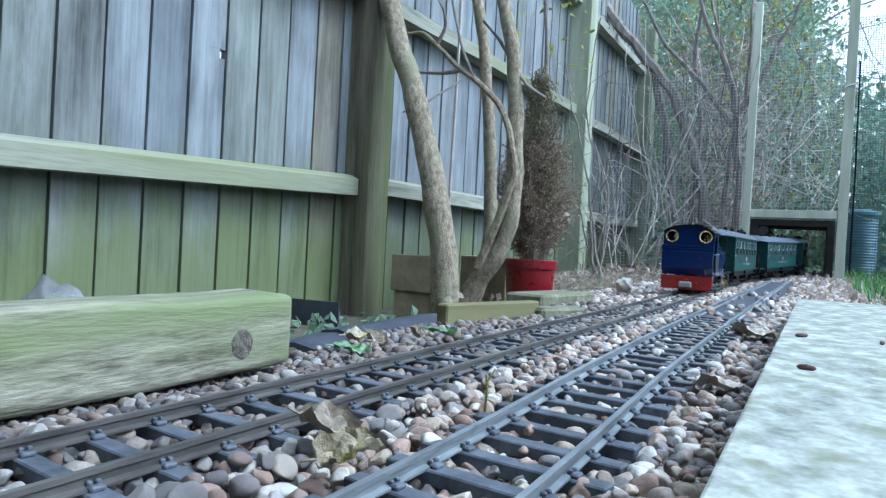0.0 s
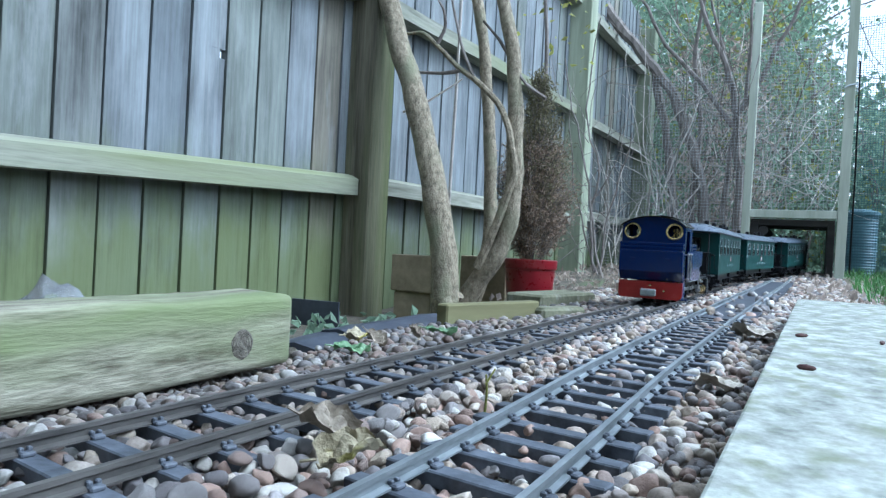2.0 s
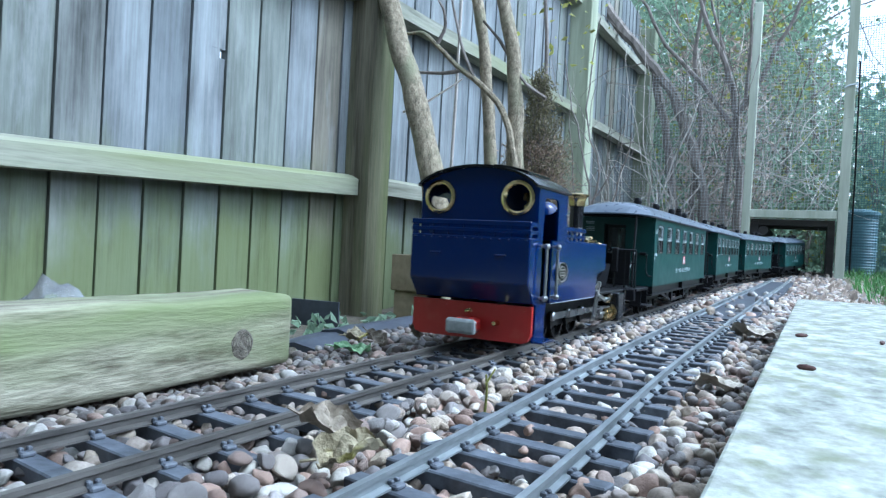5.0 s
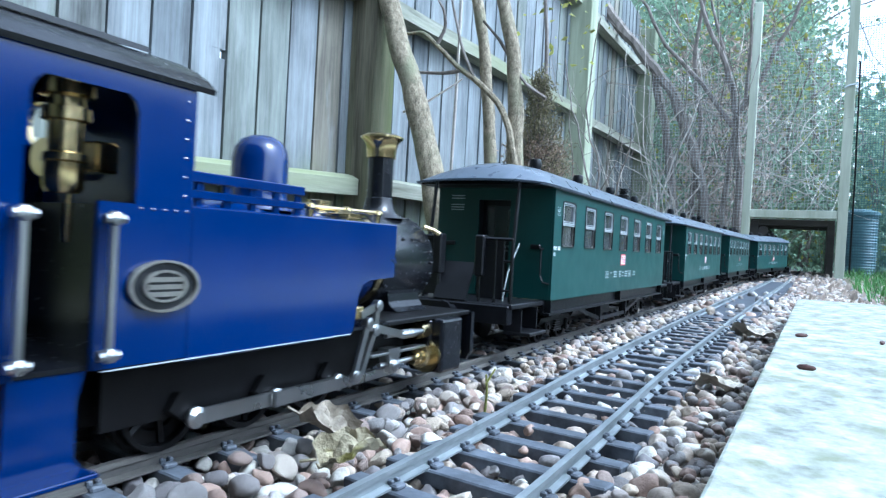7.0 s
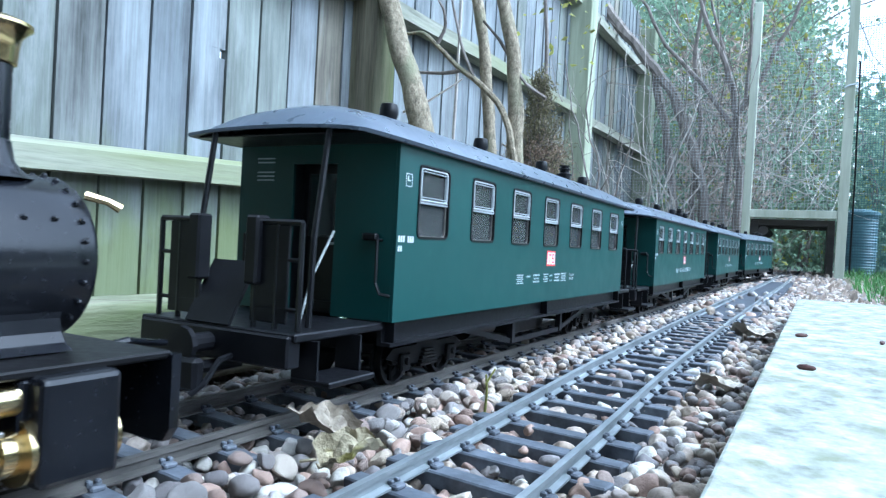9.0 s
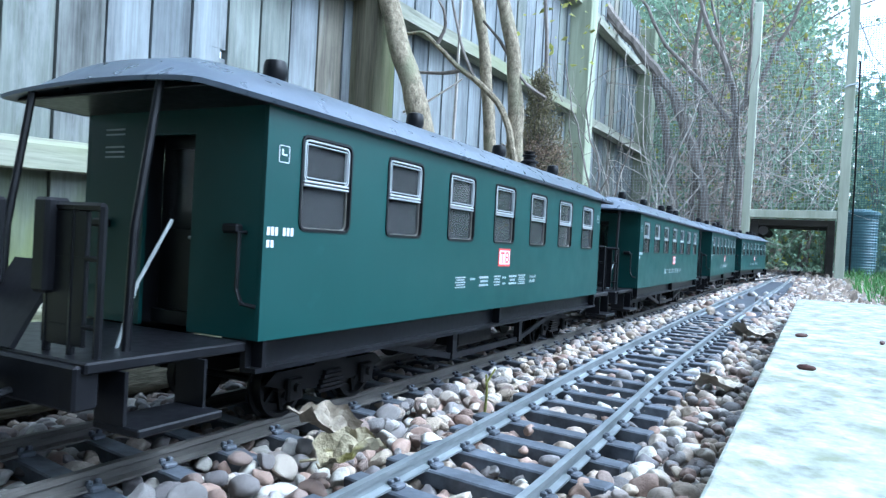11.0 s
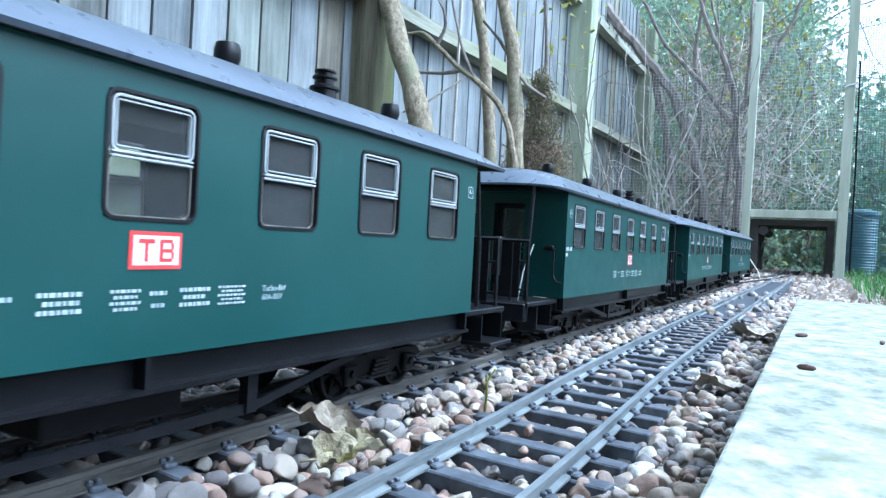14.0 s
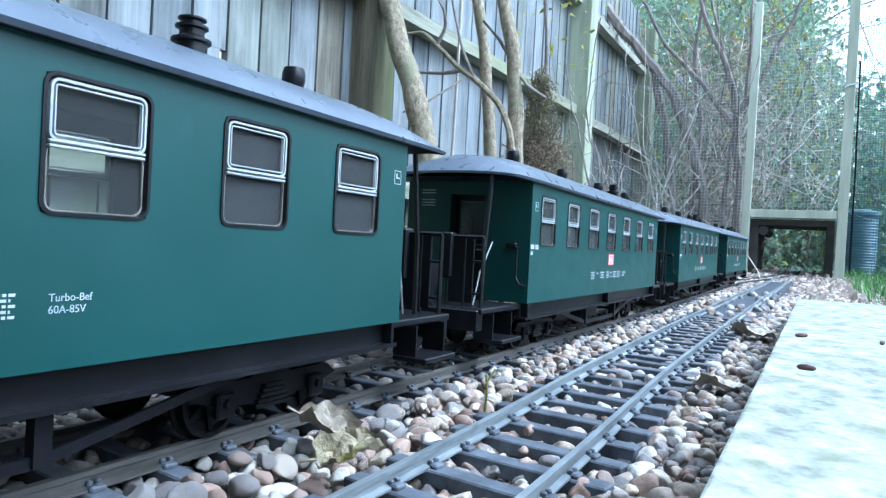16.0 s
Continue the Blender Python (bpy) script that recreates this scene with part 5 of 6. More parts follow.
        prism(bm, [(0.06, 0.0365), (0.235, 0.0365), (0.235, 0.017), (0.196, 0.013), (0.06, 0.013)], xa, xb, "x")
        part("outside_frame", bm, DEEP_BLACK, e, "black outside frame plate")
    for k, y in enumerate(DRIVERS):
        w = wheelset(0.0165, 0.0042, e, (0, y, 0.0165), DEEP_BLACK, "driving_wheel")
        moving["wheels"].append((w, y))
        for s in (-1, 1):
            bm = bmesh.new()
            d = Vector((0, math.cos(CRANK_ANGLE[s]), math.sin(CRANK_ANGLE[s])))
            u = d.cross(Vector((1, 0, 0)))
            tube(bm, [(s * 0.026, 0, 0), (s * 0.035, 0, 0)], 0.003, 10)
            xa, xb = sorted((s * 0.0332, s * 0.0358))
            prism(bm, [tuple((d * k + u * q).yz) for k, q in ((-0.004, -0.0035), (0.009, -0.0026), (0.009, 0.0026), (-0.004, 0.0035))], xa, xb, "x")
            part("crank", bm, DEEP_BLACK, w)
    for s in (-1, 1):
        bm = bmesh.new()
        x = s * 0.0365
        xa, xb = sorted((x, x + s * 0.0016))
        prism(bm, [(DRIVERS[0] - 0.003, -0.0026), (DRIVERS[2] + 0.003, -0.0026), (DRIVERS[2] + 0.003, 0.0026), (DRIVERS[0] - 0.003, 0.0026)], xa, xb, "x")
        for y in DRIVERS:
            lathe(bm, [(0.0038, xa), (0.0038, xb), (0.002, xb + s * 0.001 if s > 0 else xb)], "x", 12, (0, y, 0))
        xa, xb = sorted((x + s * 0.0018, x + s * 0.0034))
        prism(bm, [(DRIVERS[1] - 0.003, -0.003), (0.209, -0.0018), (0.209, 0.0018), (DRIVERS[1] - 0.003, 0.003)], xa, xb, "x")
        rod = part("coupling_rod", bm, NICKEL, e, "bright steel coupling rod")
        moving["rods"].append((rod, s))
    return e, moving


loco, loco_moving = build_loco()


# ---------- gravel ----------
def pebble_shapes(sub, count):
    shapes = []
    for k in range(count):
        bm = bmesh.new()
        bmesh.ops.create_icosphere(bm, subdivisions=sub, radius=1.0)
        flat, wide = random.uniform(0.55, 0.85), random.uniform(0.68, 0.95)
        cuts = [(Vector((random.gauss(0, 1), random.gauss(0, 1), random.gauss(0, 1))).normalized(), random.uniform(0.55, 0.78)) for _ in range(3 + k % 5)]
        for v in bm.verts:
            p = v.co.copy()
            for d, far in cuts:      # broken and worn flats
                h = p.dot(d)
                if h > far:
                    p -= d * (h - far) * 0.92
            f = 1.06 + 0.2 * noise.noise(p * 0.9 + Vector((k * 7.1, 0, 0))) + 0.09 * noise.noise(p * 2.6 + Vector((0, k * 3.3, 0)))
            v.co = Vector((p.x, p.y * wide, p.z * flat)) * f
        bm.verts.ensure_lookup_table()
        vs = np.array([v.co[:] for v in bm.verts])
        fs = np.array([[v.index for v in f.verts] for f in bm.faces])
        bm.free()
        shapes.append((vs, fs))
    return shapes


def mesh_from_arrays(name, vs, fs, mat, smooth=True):
    me = bpy.data.meshes.new(name)
    n = fs.shape[1]
    me.vertices.add(len(vs))
    me.vertices.foreach_set("co", vs.astype(np.float32).ravel())
    me.loops.add(fs.size)
    me.loops.foreach_set("vertex_index", fs.astype(np.int32).ravel())
    me.polygons.add(len(fs))
    me.polygons.foreach_set("loop_start", np.arange(0, fs.size, n, dtype=np.int32))
    me.polygons.foreach_set("use_smooth", np.full(len(fs), smooth))
    me.update(calc_edges=True)
    me.materials.append(mat)
    return me


def gravel_spot(x, y, r, rng):
    """Height of a stone's middle at x, y, or None where a rail, plank or beam stands."""
    if x > -0.019 - r * 0.5 and y < 1.12:
        return None
    if x < -0.349 + r * 0.4 and y < 0.43:
        return -0.0245 - r if x > -0.385 else None
    m, s = main_at(y), side_at(y)
    base = m.z
    if x < -0.27:
        k = max(0.0, min(1.0, (-0.285 - x) / 0.05)) * max(0.0, min(1.0, (0.62 - y) / 0.2))
        base -= 0.006 + 0.05 * max(0.0, (-0.30 - x)) + 0.009 * k * k * (3 - 2 * k)
    z = base - 0.0085 - r * 0.25 + rng.uniform(-0.003, 0.003)
    if -0.18 < x < -0.145:
        z += 0.003
    dm, ds = abs(x - m.x), abs(x - s.x)
    if dm < 0.043:
        z = m.z - 0.0098 - r * 0.35 + rng.uniform(-0.0035, 0.002) + 0.0025 * min(1.0, max(0.0, (y - 0.35) / 0.3))
        if abs(dm - GAUGE / 2) < 0.0022 + r * 0.75:
            z = min(z, m.z - 0.0065 - r * 0.6)
    if y < 2.5 and ds < 0.0435:
        deep = s.z - 0.0102 - r * 0.45 + 0.0015 * min(1.0, max(0.0, (y - 0.3) / 0.3)) + rng.uniform(-0.0025, 0.0012) + (0.0035 if rng.random() < 0.07 else 0)
        z = min(z, deep) if dm < 0.045 else deep
        if abs(ds - GAUGE / 2) < 0.0022 + r * 0.75:
            z = min(z, s.z - 0.0078 - r * 0.6)
        if y > 0.97:
            z = s.z - 0.0075 + r * 0.3 if rng.random() < 0.08 * (1.9 - y) else s.z - 0.016 - r
    elif ds < 0.06 and y < 2.5:
        z = min(z, s.z - 0.0075 - r * 0.25)
    return z


def build_gravel():
    rng = random.Random(11)
    fine, coarse = pebble_shapes(3, 12), pebble_shapes(2, 12)
    bed = tagged(empty("gravel_bed", Matrix.Identity(4)), "loose rounded river gravel in buff, grey, brown and white", "gravel", kind="structure")
    singles, joined = [], []
    bands = [(0.02, 0.55, 0.0073), (0.55, 1.0, 0.0088), (1.0, 1.8, 0.0125), (1.8, 3.5, 0.017)]
    for y0, y1, cell in bands:
        for layer in (0, 1):
            x0, x1 = (-0.385 if y0 < 0.9 else -0.44), (-0.015 if y0 < 1.0 else 0.16)
            nx, ny = int((x1 - x0) / cell), int((y1 - y0) / cell)
            for i in range(nx):
                for j in range(ny):
                    x = x0 + (i + 0.5 + rng.uniform(-0.45, 0.45)) * cell
                    y = y0 + (j + 0.5 + rng.uniform(-0.45, 0.45)) * cell
                    r = cell * rng.choice((0.4, 0.46, 0.52, 0.58, 0.66, 0.8))
                    if layer == 1 and rng.random() < 0.12:
                        r = cell * rng.uniform(0.74, 0.9)
                    z = gravel_spot(x, y, r, rng)
                    if z is None:
                        continue
                    z -= 0.0055 if layer == 0 else 0
                    turn = Euler((rng.uniform(-0.6, 0.6), rng.uniform(-0.6, 0.6), rng.uniform(0, 6.28))).to_matrix()
                    k = rng.randrange(12)
                    item = (x, y, z, r, turn, k)
                    if layer == 1 and 0.14 < y < 0.5 and -0.19 < x < -0.02 and len(singles) < 330 and not (abs(x - side_at(y).x) < 0.05 and rng.random() < 0.5):
                        singles.append(item)
                    else:
                        joined.append(item)
    shared = [mesh_from_arrays("pebble", vs, fs, PEBBLE_OB) for vs, fs in fine]
    for x, y, z, r, turn, k in singles:
        ob = new("pebble", shared[k])
        ob.parent = bed
        ob.matrix_basis = Matrix.Translation((x, y, z)) @ turn.to_4x4() @ Matrix.Scale(r, 4)
    # near stones under and left of the main line take the darker palette
    def dark_zone(x, y):
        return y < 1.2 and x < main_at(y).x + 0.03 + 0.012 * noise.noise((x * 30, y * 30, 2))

    for near, dark_lot in ((True, False), (True, True), (False, False), (False, True)):
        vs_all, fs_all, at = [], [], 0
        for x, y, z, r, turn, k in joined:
            if (y < 0.6) != near or dark_zone(x, y) != dark_lot:
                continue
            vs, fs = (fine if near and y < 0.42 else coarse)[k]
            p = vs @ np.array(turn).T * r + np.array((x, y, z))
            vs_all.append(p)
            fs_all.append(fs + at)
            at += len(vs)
        me = mesh_from_arrays("gravel", np.concatenate(vs_all), np.concatenate(fs_all), PEBBLE_DARK if dark_lot else PEBBLE_IS)
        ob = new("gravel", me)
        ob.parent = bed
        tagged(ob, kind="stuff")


build_gravel()


# ---------- garden things ----------
def knot():
    """A dark oval knot, nearly flush with the beam's face."""
    beam = bpy.data.objects["timber_beam"]
    grey = material("grey_knot", (0.035, 0.031, 0.024), (0.17, 0.155, 0.12), scale=220, rough=0.9, bump=0.6, fine=4)
    bm = bmesh.new()
    lathe(bm, [(0.0118, -0.004), (0.0108, 0.0003), (0.0098, 0.0008), (0.0085, 0.0012), (0.0082, 0.0009), (0.0062, 0.0013), (0.0056, 0.001), (0.003, 0.0014), (0.0008, 0.0011)], "x", 28)
    for v in bm.verts:
        v.co.y = v.co.y * 0.92 + 0.0016 * noise.noise(v.co * 130)
        v.co.z += 0.0014 * noise.noise(v.co * 110)
    part("knot", bm, grey, beam, "dark grey-brown knot in the timber", smooth=True, m=pose(0, 0.361, -0.001))


knot()


def stick_board(name, a, b, z0, z1, thick, mat, label, category, bevel=0.002):
    a, b = Vector((*a, 0)), Vector((*b, 0))
    d = b - a
    turn = math.degrees(math.atan2(d.y, d.x))
    bm = bmesh.new()
    box(bm, (0, 0, z0), (d.length, thick, z1), bevel)
    return tagged(part(name, bm, mat, None, m=pose(a.x, a.y, 0, 0, 0, turn)), label, category)


stick_board("edging_board", (-0.37, 0.715), (-0.321, 0.89), -0.045, 0.006, 0.018, EDGE_WOOD, "short dark brown edging board holding back gravel", "edging board")
stick_board("stone_slab", (-0.375, 1.05), (-0.34, 1.235), -0.035, 0.003, 0.07, MOSSY_STONE, "mossy pale slab set in the ground", "slab", 0.004)
stick_board("stone_slab", (-0.31, 0.875), (-0.275, 0.955), -0.03, -0.002, 0.03, MOSSY_STONE, "small pale stone slab among gravel", "slab", 0.004)
for m, size, label in ((pose(-0.70, 1.235, -0.056, 0, 0, 4), (0.10, 0.055, 0.064), "dark square timber offcut under another offcut"), (pose(-0.702, 1.23, 0.014, 0, 0, 1), (0.105, 0.06, 0.074), "brown square timber offcut stacked on another"), (pose(-0.735, 1.63, -0.01, 0, 0, 3), (0.125, 0.06, 0.12), "pale timber offcut standing behind the tree")):
    bm = bmesh.new()
    box(bm, tuple(-k / 2 for k in size), tuple(k / 2 for k in size), 0.003, segs=2)
    tagged(part("timber_offcut", bm, BLOCK_WOOD, None, m=m), label, "timber block", "timber offcuts")

bm = bmesh.new()
box(bm, (-0.05, 0, -0.006), (0.05, 0.0035, 0.055), 0.0008)
tagged(part("slate_sheet", bm, BLUE_PLASTIC, None, m=pose(-0.808, 1.03, -0.095, 4, 0, 8)), "dark slate-coloured sheet leaning by the fence", "sheet")
for a, b, w, z, label in (((-0.58, 0.70), (-0.60, 0.90), 0.075, -0.072, "dark blue-black plastic edging strip on the soil"), ((-0.585, 0.80), (-0.565, 1.05), 0.07, -0.064, "slate blue plastic strip lying by the tree")):
    d = Vector((b[0] - a[0], b[1] - a[1]))
    bm = bmesh.new()
    n = 8
    prof = [(-w / 2, 0.0), (-w / 2 + 0.004, 0.008), (0.0, 0.012), (w / 2 - 0.006, 0.006), (w / 2, -0.012), (w / 2 - 0.004, -0.014), (0, 0.006), (-w / 2 + 0.004, 0.002)]
    prism(bm, prof, 0, d.length)
    tagged(part("plastic_strip", bm, BLUE_PLASTIC, None, m=pose(a[0], a[1], z, 2, 0, math.degrees(math.atan2(-d.x, d.y)))), label, "plastic strip", "plastic strips")


def leafy(name, spots, size, mat, parent=None, seed=1, aspect=0.55, fold=0.25):
    """Many small leaves, each a folded blade of four triangles-worth, as one part."""
    rng = np.random.default_rng(seed)
    spots = np.asarray(spots, dtype=float)
    n = len(spots)
    base = np.array([(0, 0, 0), (0.5, 0.5 * aspect, fold * 0.4), (1, 0, 0), (0.5, -0.5 * aspect, fold * 0.4), (0.5, 0, -fold * 0.1)])
    q = rng.normal(size=(n, 4))
    q /= np.linalg.norm(q, axis=1)[:, None]
    w, x, y, z = q.T
    rot = np.stack([np.stack([1 - 2 * (y * y + z * z), 2 * (x * y - z * w), 2 * (x * z + y * w)], -1), np.stack([2 * (x * y + z * w), 1 - 2 * (x * x + z * z), 2 * (y * z - x * w)], -1), np.stack([2 * (x * z - y * w), 2 * (y * z + x * w), 1 - 2 * (x * x + y * y)], -1)], 1)
    sz = size * rng.uniform(0.55, 1.3, n)
    vs = np.einsum("nij,kj->nki", rot, base) * sz[:, None, None] + spots[:, None, :]
    fs = np.array([(0, 1, 4), (1, 2, 4), (2, 3, 4), (3, 0, 4)])
    faces = (fs[None] + (np.arange(n) * 5)[:, None, None]).reshape(-1, 3)
    ob = new(name, mesh_from_arrays(name, vs.reshape(-1, 3), faces, mat, False))
    ob.parent = parent
    return tagged(ob, kind="stuff") if parent is not None else ob


def stem(bm, pts, r0, r1, n=7, wob=0.004):
    """A tapering, slightly crooked stem through points."""
    pts = [Vector(p) for p in pts]
    fine = []
    for i in range(len(pts) - 1):
        for k in range(4):
            fine.append(pts[i].lerp(pts[i + 1], k / 4))
    fine.append(pts[-1])
    sm = [fine[0]] + [(fine[i - 1] + fine[i] * 2 + fine[i + 1]) / 4 for i in range(1, len(fine) - 1)] + [fine[-1]]
    sm = [p + noise.noise_vector(p * 12) * wob for p in sm]
    m = len(sm) - 1
    tube(bm, sm, [(r0 + (r1 - r0) * i / m) * (1 + 0.12 * noise.noise(sm[i] * 25)) for i in range(m + 1)], n)


def garden_tree():
    t = tagged(empty("garden_tree", pose(-0.64, 1.26, -0.09)), "bare multi-stemmed garden tree with smooth grey-brown bark", "tree")
    off = Vector((-0.64, 1.26, -0.09))

    def w(y, pts):
        return [Vector((x, y, z)) - off for x, z in pts]
    stems = [
        ("trunk", w(1.22, [(-0.66, -0.12), (-0.635, -0.043), (-0.644, 0.056), (-0.67, 0.168), (-0.702, 0.282), (-0.741, 0.399), (-0.787, 0.519), (-0.807, 0.58), (-0.90, 0.80)]), 0.030, 0.019, BARK, 14),
        ("limb", w(1.38, [(-0.655, -0.06), (-0.634, 0.0), (-0.62, 0.084), (-0.627, 0.244), (-0.636, 0.367), (-0.655, 0.492), (-0.68, 0.618), (-0.74, 0.87)]), 0.016, 0.012, BARK, 10),
        ("limb", w(1.30, [(-0.655, -0.09), (-0.63, -0.03), (-0.6, 0.013), (-0.565, 0.062), (-0.544, 0.12), (-0.535, 0.222), (-0.546, 0.382), (-0.556, 0.489), (-0.583, 0.58), (-0.65, 0.85)]), 0.024, 0.012, BARK, 10),
        ("limb", w(1.28, [(-0.60, 0.03), (-0.588, 0.06), (-0.555, 0.141), (-0.527, 0.22), (-0.54, 0.299), (-0.574, 0.368), (-0.627, 0.417), (-0.682, 0.456), (-0.754, 0.528), (-0.803, 0.526)]), 0.010, 0.0035, BARK, 8),
        ("branch", w(1.28, [(-0.627, 0.417), (-0.664, 0.49), (-0.689, 0.574), (-0.70, 0.66)]), 0.004, 0.002, DARK_BARK, 6),
        ("branch", w(1.28, [(-0.718, 0.494), (-0.702, 0.528), (-0.708, 0.565), (-0.723, 0.59)]), 0.0045, 0.0025, DARK_BARK, 6),
        ("branch", w(1.28, [(-0.661, 0.437), (-0.707, 0.434), (-0.762, 0.44)]), 0.0045, 0.003, DARK_BARK, 6),
        ("branch", w(1.30, [(-0.625, 0.54), (-0.584, 0.5), (-0.556, 0.446), (-0.523, 0.404), (-0.48, 0.373)]), 0.003, 0.0045, DARK_BARK, 6),
        ("branch", w(1.25, [(-0.774, 0.351), (-0.714, 0.369), (-0.663, 0.395), (-0.638, 0.411)]), 0.003, 0.0015, STEM_PALE, 6),
        ("root", w(1.24, [(-0.70, -0.115), (-0.675, -0.085), (-0.645, -0.05), (-0.625, -0.02)]), 0.014, 0.02, BARK, 10),
        ("root", w(1.20, [(-0.60, -0.11), (-0.615, -0.075), (-0.63, -0.03)]), 0.012, 0.018, BARK, 10),
    ]
    for name, pts, r0, r1, mat, n in stems:
        bm = bmesh.new()
        stem(bm, pts, r0, r1, n)
        part(name, bm, mat, t, smooth=True)
    return t


garden_tree()
bm = bmesh.new()
stem(bm, [(0, 0, -0.1), (-0.002, 0, 0.25), (0.006, 0, 0.9)], 0.004, 0.0035, 7, 0.002)
tagged(part("garden_cane", bm, STEM_PALE, None, m=pose(-0.701, 1.34, 0), smooth=True), "thin pinkish-brown cane standing by the tree", "cane")
bm = bmesh.new()
o = Vector((-0.6, 1.62, 0))
for pts, a, b in (([(-0.63, 1.62, -0.08), (-0.612, 1.62, 0.2), (-0.599, 1.6, 0.325), (-0.591, 1.6, 0.442), (-0.594, 1.6, 0.572), (-0.604, 1.6, 0.683), (-0.63, 1.6, 0.9)], 0.007, 0.004),):
    stem(bm, [Vector(p) - o for p in pts], a, b, 7)
sap = tagged(part("sapling", bm, DARK_BARK, None, m=Matrix.Translation(o), smooth=True), "slender dark sapling with a few yellow-green leaves", "sapling")
rng = np.random.default_rng(5)
leafy("foliage", np.column_stack([rng.normal(0.0, 0.05, 60), rng.normal(0.15, 0.1, 60), rng.uniform(0.55, 0.9, 60)]), 0.022, LEAF_YELLOW, sap, 6)


def potted_conifer():
    bm = bmesh.new()
    n = 36
    prof = [(0.046, -0.095), (0.047, -0.09), (0.0575, 0.028), (0.060, 0.03), (0.0612, 0.034), (0.0618, 0.05), (0.060, 0.0515), (0.057, 0.05), (0.056, 0.038)]
    lathe(bm, prof, "z", n)
    pot = tagged(part("plant_pot", bm, POT_RED, None, smooth=True, m=pose(-0.576, 1.52, 0.0)), "round dark red glazed plant pot with a ridged rim", "plant pot")
    bm = bmesh.new()
    lathe(bm, [(0.0555, 0.03), (0.0555, 0.0405), (0.02, 0.043)], "z", 24)
    part("potting_soil", bm, SOIL, pot)
    tree = tagged(empty("dwarf_conifer", pose(-0.576, 1.52, 0.04)), "half-dead brown dwarf conifer growing in a red pot", "conifer")
    bm = bmesh.new()
    stem(bm, [(0, 0, -0.01), (0.004, 0, 0.15), (-0.01, 0, 0.40)], 0.008, 0.002, 8)
    part("trunk", bm, DARK_BARK, tree, smooth=True)
    rng = random.Random(4)
    for mat, zlo, zhi, cnt, seed in ((CONIFER_BROWN, 0.02, 0.26, 300, 1), (CONIFER_GREEN, 0.12, 0.41, 260, 2)):
        spots = []
        twigs = bmesh.new()
        for _ in range(cnt):
            z = rng.uniform(zlo, zhi)
            prof_r = 0.10 * min(1.0, 0.35 + z / 0.12) * max(0.12, 1 - max(0, z - 0.16) / 0.29)
            a = rng.uniform(0, 6.28)
            r = prof_r * rng.uniform(0.6, 1.08)
            tip = Vector((r * math.cos(a), r * math.sin(a), z + 0.03))
            root = Vector((0, 0, z - 0.05))
            tube(twigs, [root.lerp(tip, 0.35), tip], [0.0012, 0.0006], 4)
            for k in range(30):
                p = root.lerp(tip, 0.45 + 0.6 * rng.random()) + Vector((rng.gauss(0, 0.008), rng.gauss(0, 0.008), rng.gauss(0, 0.012)))
                spots.append(p[:])
        leafy("foliage", spots, 0.0115, mat, tree, seed, 0.24)
        ob = part("twig_tangle", twigs, DARK_BARK, tree)
        tagged(ob, kind="stuff")


potted_conifer()

bm = bmesh.new()
bmesh.ops.create_icosphere(bm, subdivisions=3, radius=1.0)
for v in bm.verts:
    v.co = Vector((v.co.x * 0.019, v.co.y * 0.016, v.co.z * 0.016)) * (1 + 0.35 * noise.noise(v.co * 1.7) + 0.2 * noise.noise(v.co * 4))
tagged(part("pale_rock", bm, material("pale_stone", (0.36, 0.34, 0.3), (0.6, 0.57, 0.5), scale=40, rough=0.8, bump=0.4), None, m=pose(-0.354, 1.51, 0.008), smooth=True), "pale broken rock beside the track", "rock")


def dead_leaf(m, length, width, curl, mat, label, twist=0.0, name="dead_leaf"):
    bm = bmesh.new()
    nx, ny = 22, 14
    g = []
    for i in range(nx + 1):
        u = i / nx
        half = width * (math.sin(math.pi * min(1, u * 0.93 + 0.05)) ** 0.7) * (1 + 0.15 * math.sin(u * 19))
        row = []
        for j in range(ny + 1):
            v = 2 * j / ny - 1
            a = v * curl
            x = (u - 0.5) * length
            y = half * (math.sin(a) / curl if curl else v)
            z = half * ((1 - math.cos(a)) / curl if curl else 0) + 0.25 * length * (u - 0.5) ** 2 * (1 + twist) + 0.16 * length * noise.noise((u * 4, v * 2, curl * 9)) + 0.07 * length * noise.noise((u * 11, v * 6, curl * 5)) + twist * v * (u - 0.5) * length * 0.4 - 0.0006 * (abs(v) < 0.1)
            row.append(bm.verts.new((x, y, z)))
        g.append(row)
    for i in range(nx):
        for j in range(ny):
            bm.faces.new((g[i][j], g[i + 1][j], g[i + 1][j + 1], g[i][j + 1]))
    tube(bm, [(-0.5 * length, 0, 0.06 * length), (-0.75 * length, 0, 0.1 * length)], 0.0006, 5)
    return tagged(part(name, bm, mat, None, m=m, smooth=True), label, "leaf", "fallen leaves")


DRY = material("crumpled_dry_leaf", (0.12, 0.1, 0.072), (0.34, 0.295, 0.23), scale=60, rough=0.75, bump=0.5, fine=4)
YELLOW = material("yellow_green_leaf", (0.2, 0.175, 0.11), (0.42, 0.37, 0.25), scale=90, rough=0.7, bump=0.7, fine=4, stain=(0.44, 0.39, 0.1), stain_scale=45, stain_at=(0.53, 0.62))
PALE_LEAF = material("bleached_leaf", (0.25, 0.22, 0.17), (0.52, 0.48, 0.41), scale=60, rough=0.75, bump=0.4, fine=4)
FRESH = material("green_leaf", (0.06, 0.14, 0.06), (0.16, 0.27, 0.13), scale=60, rough=0.5, bump=0.2)
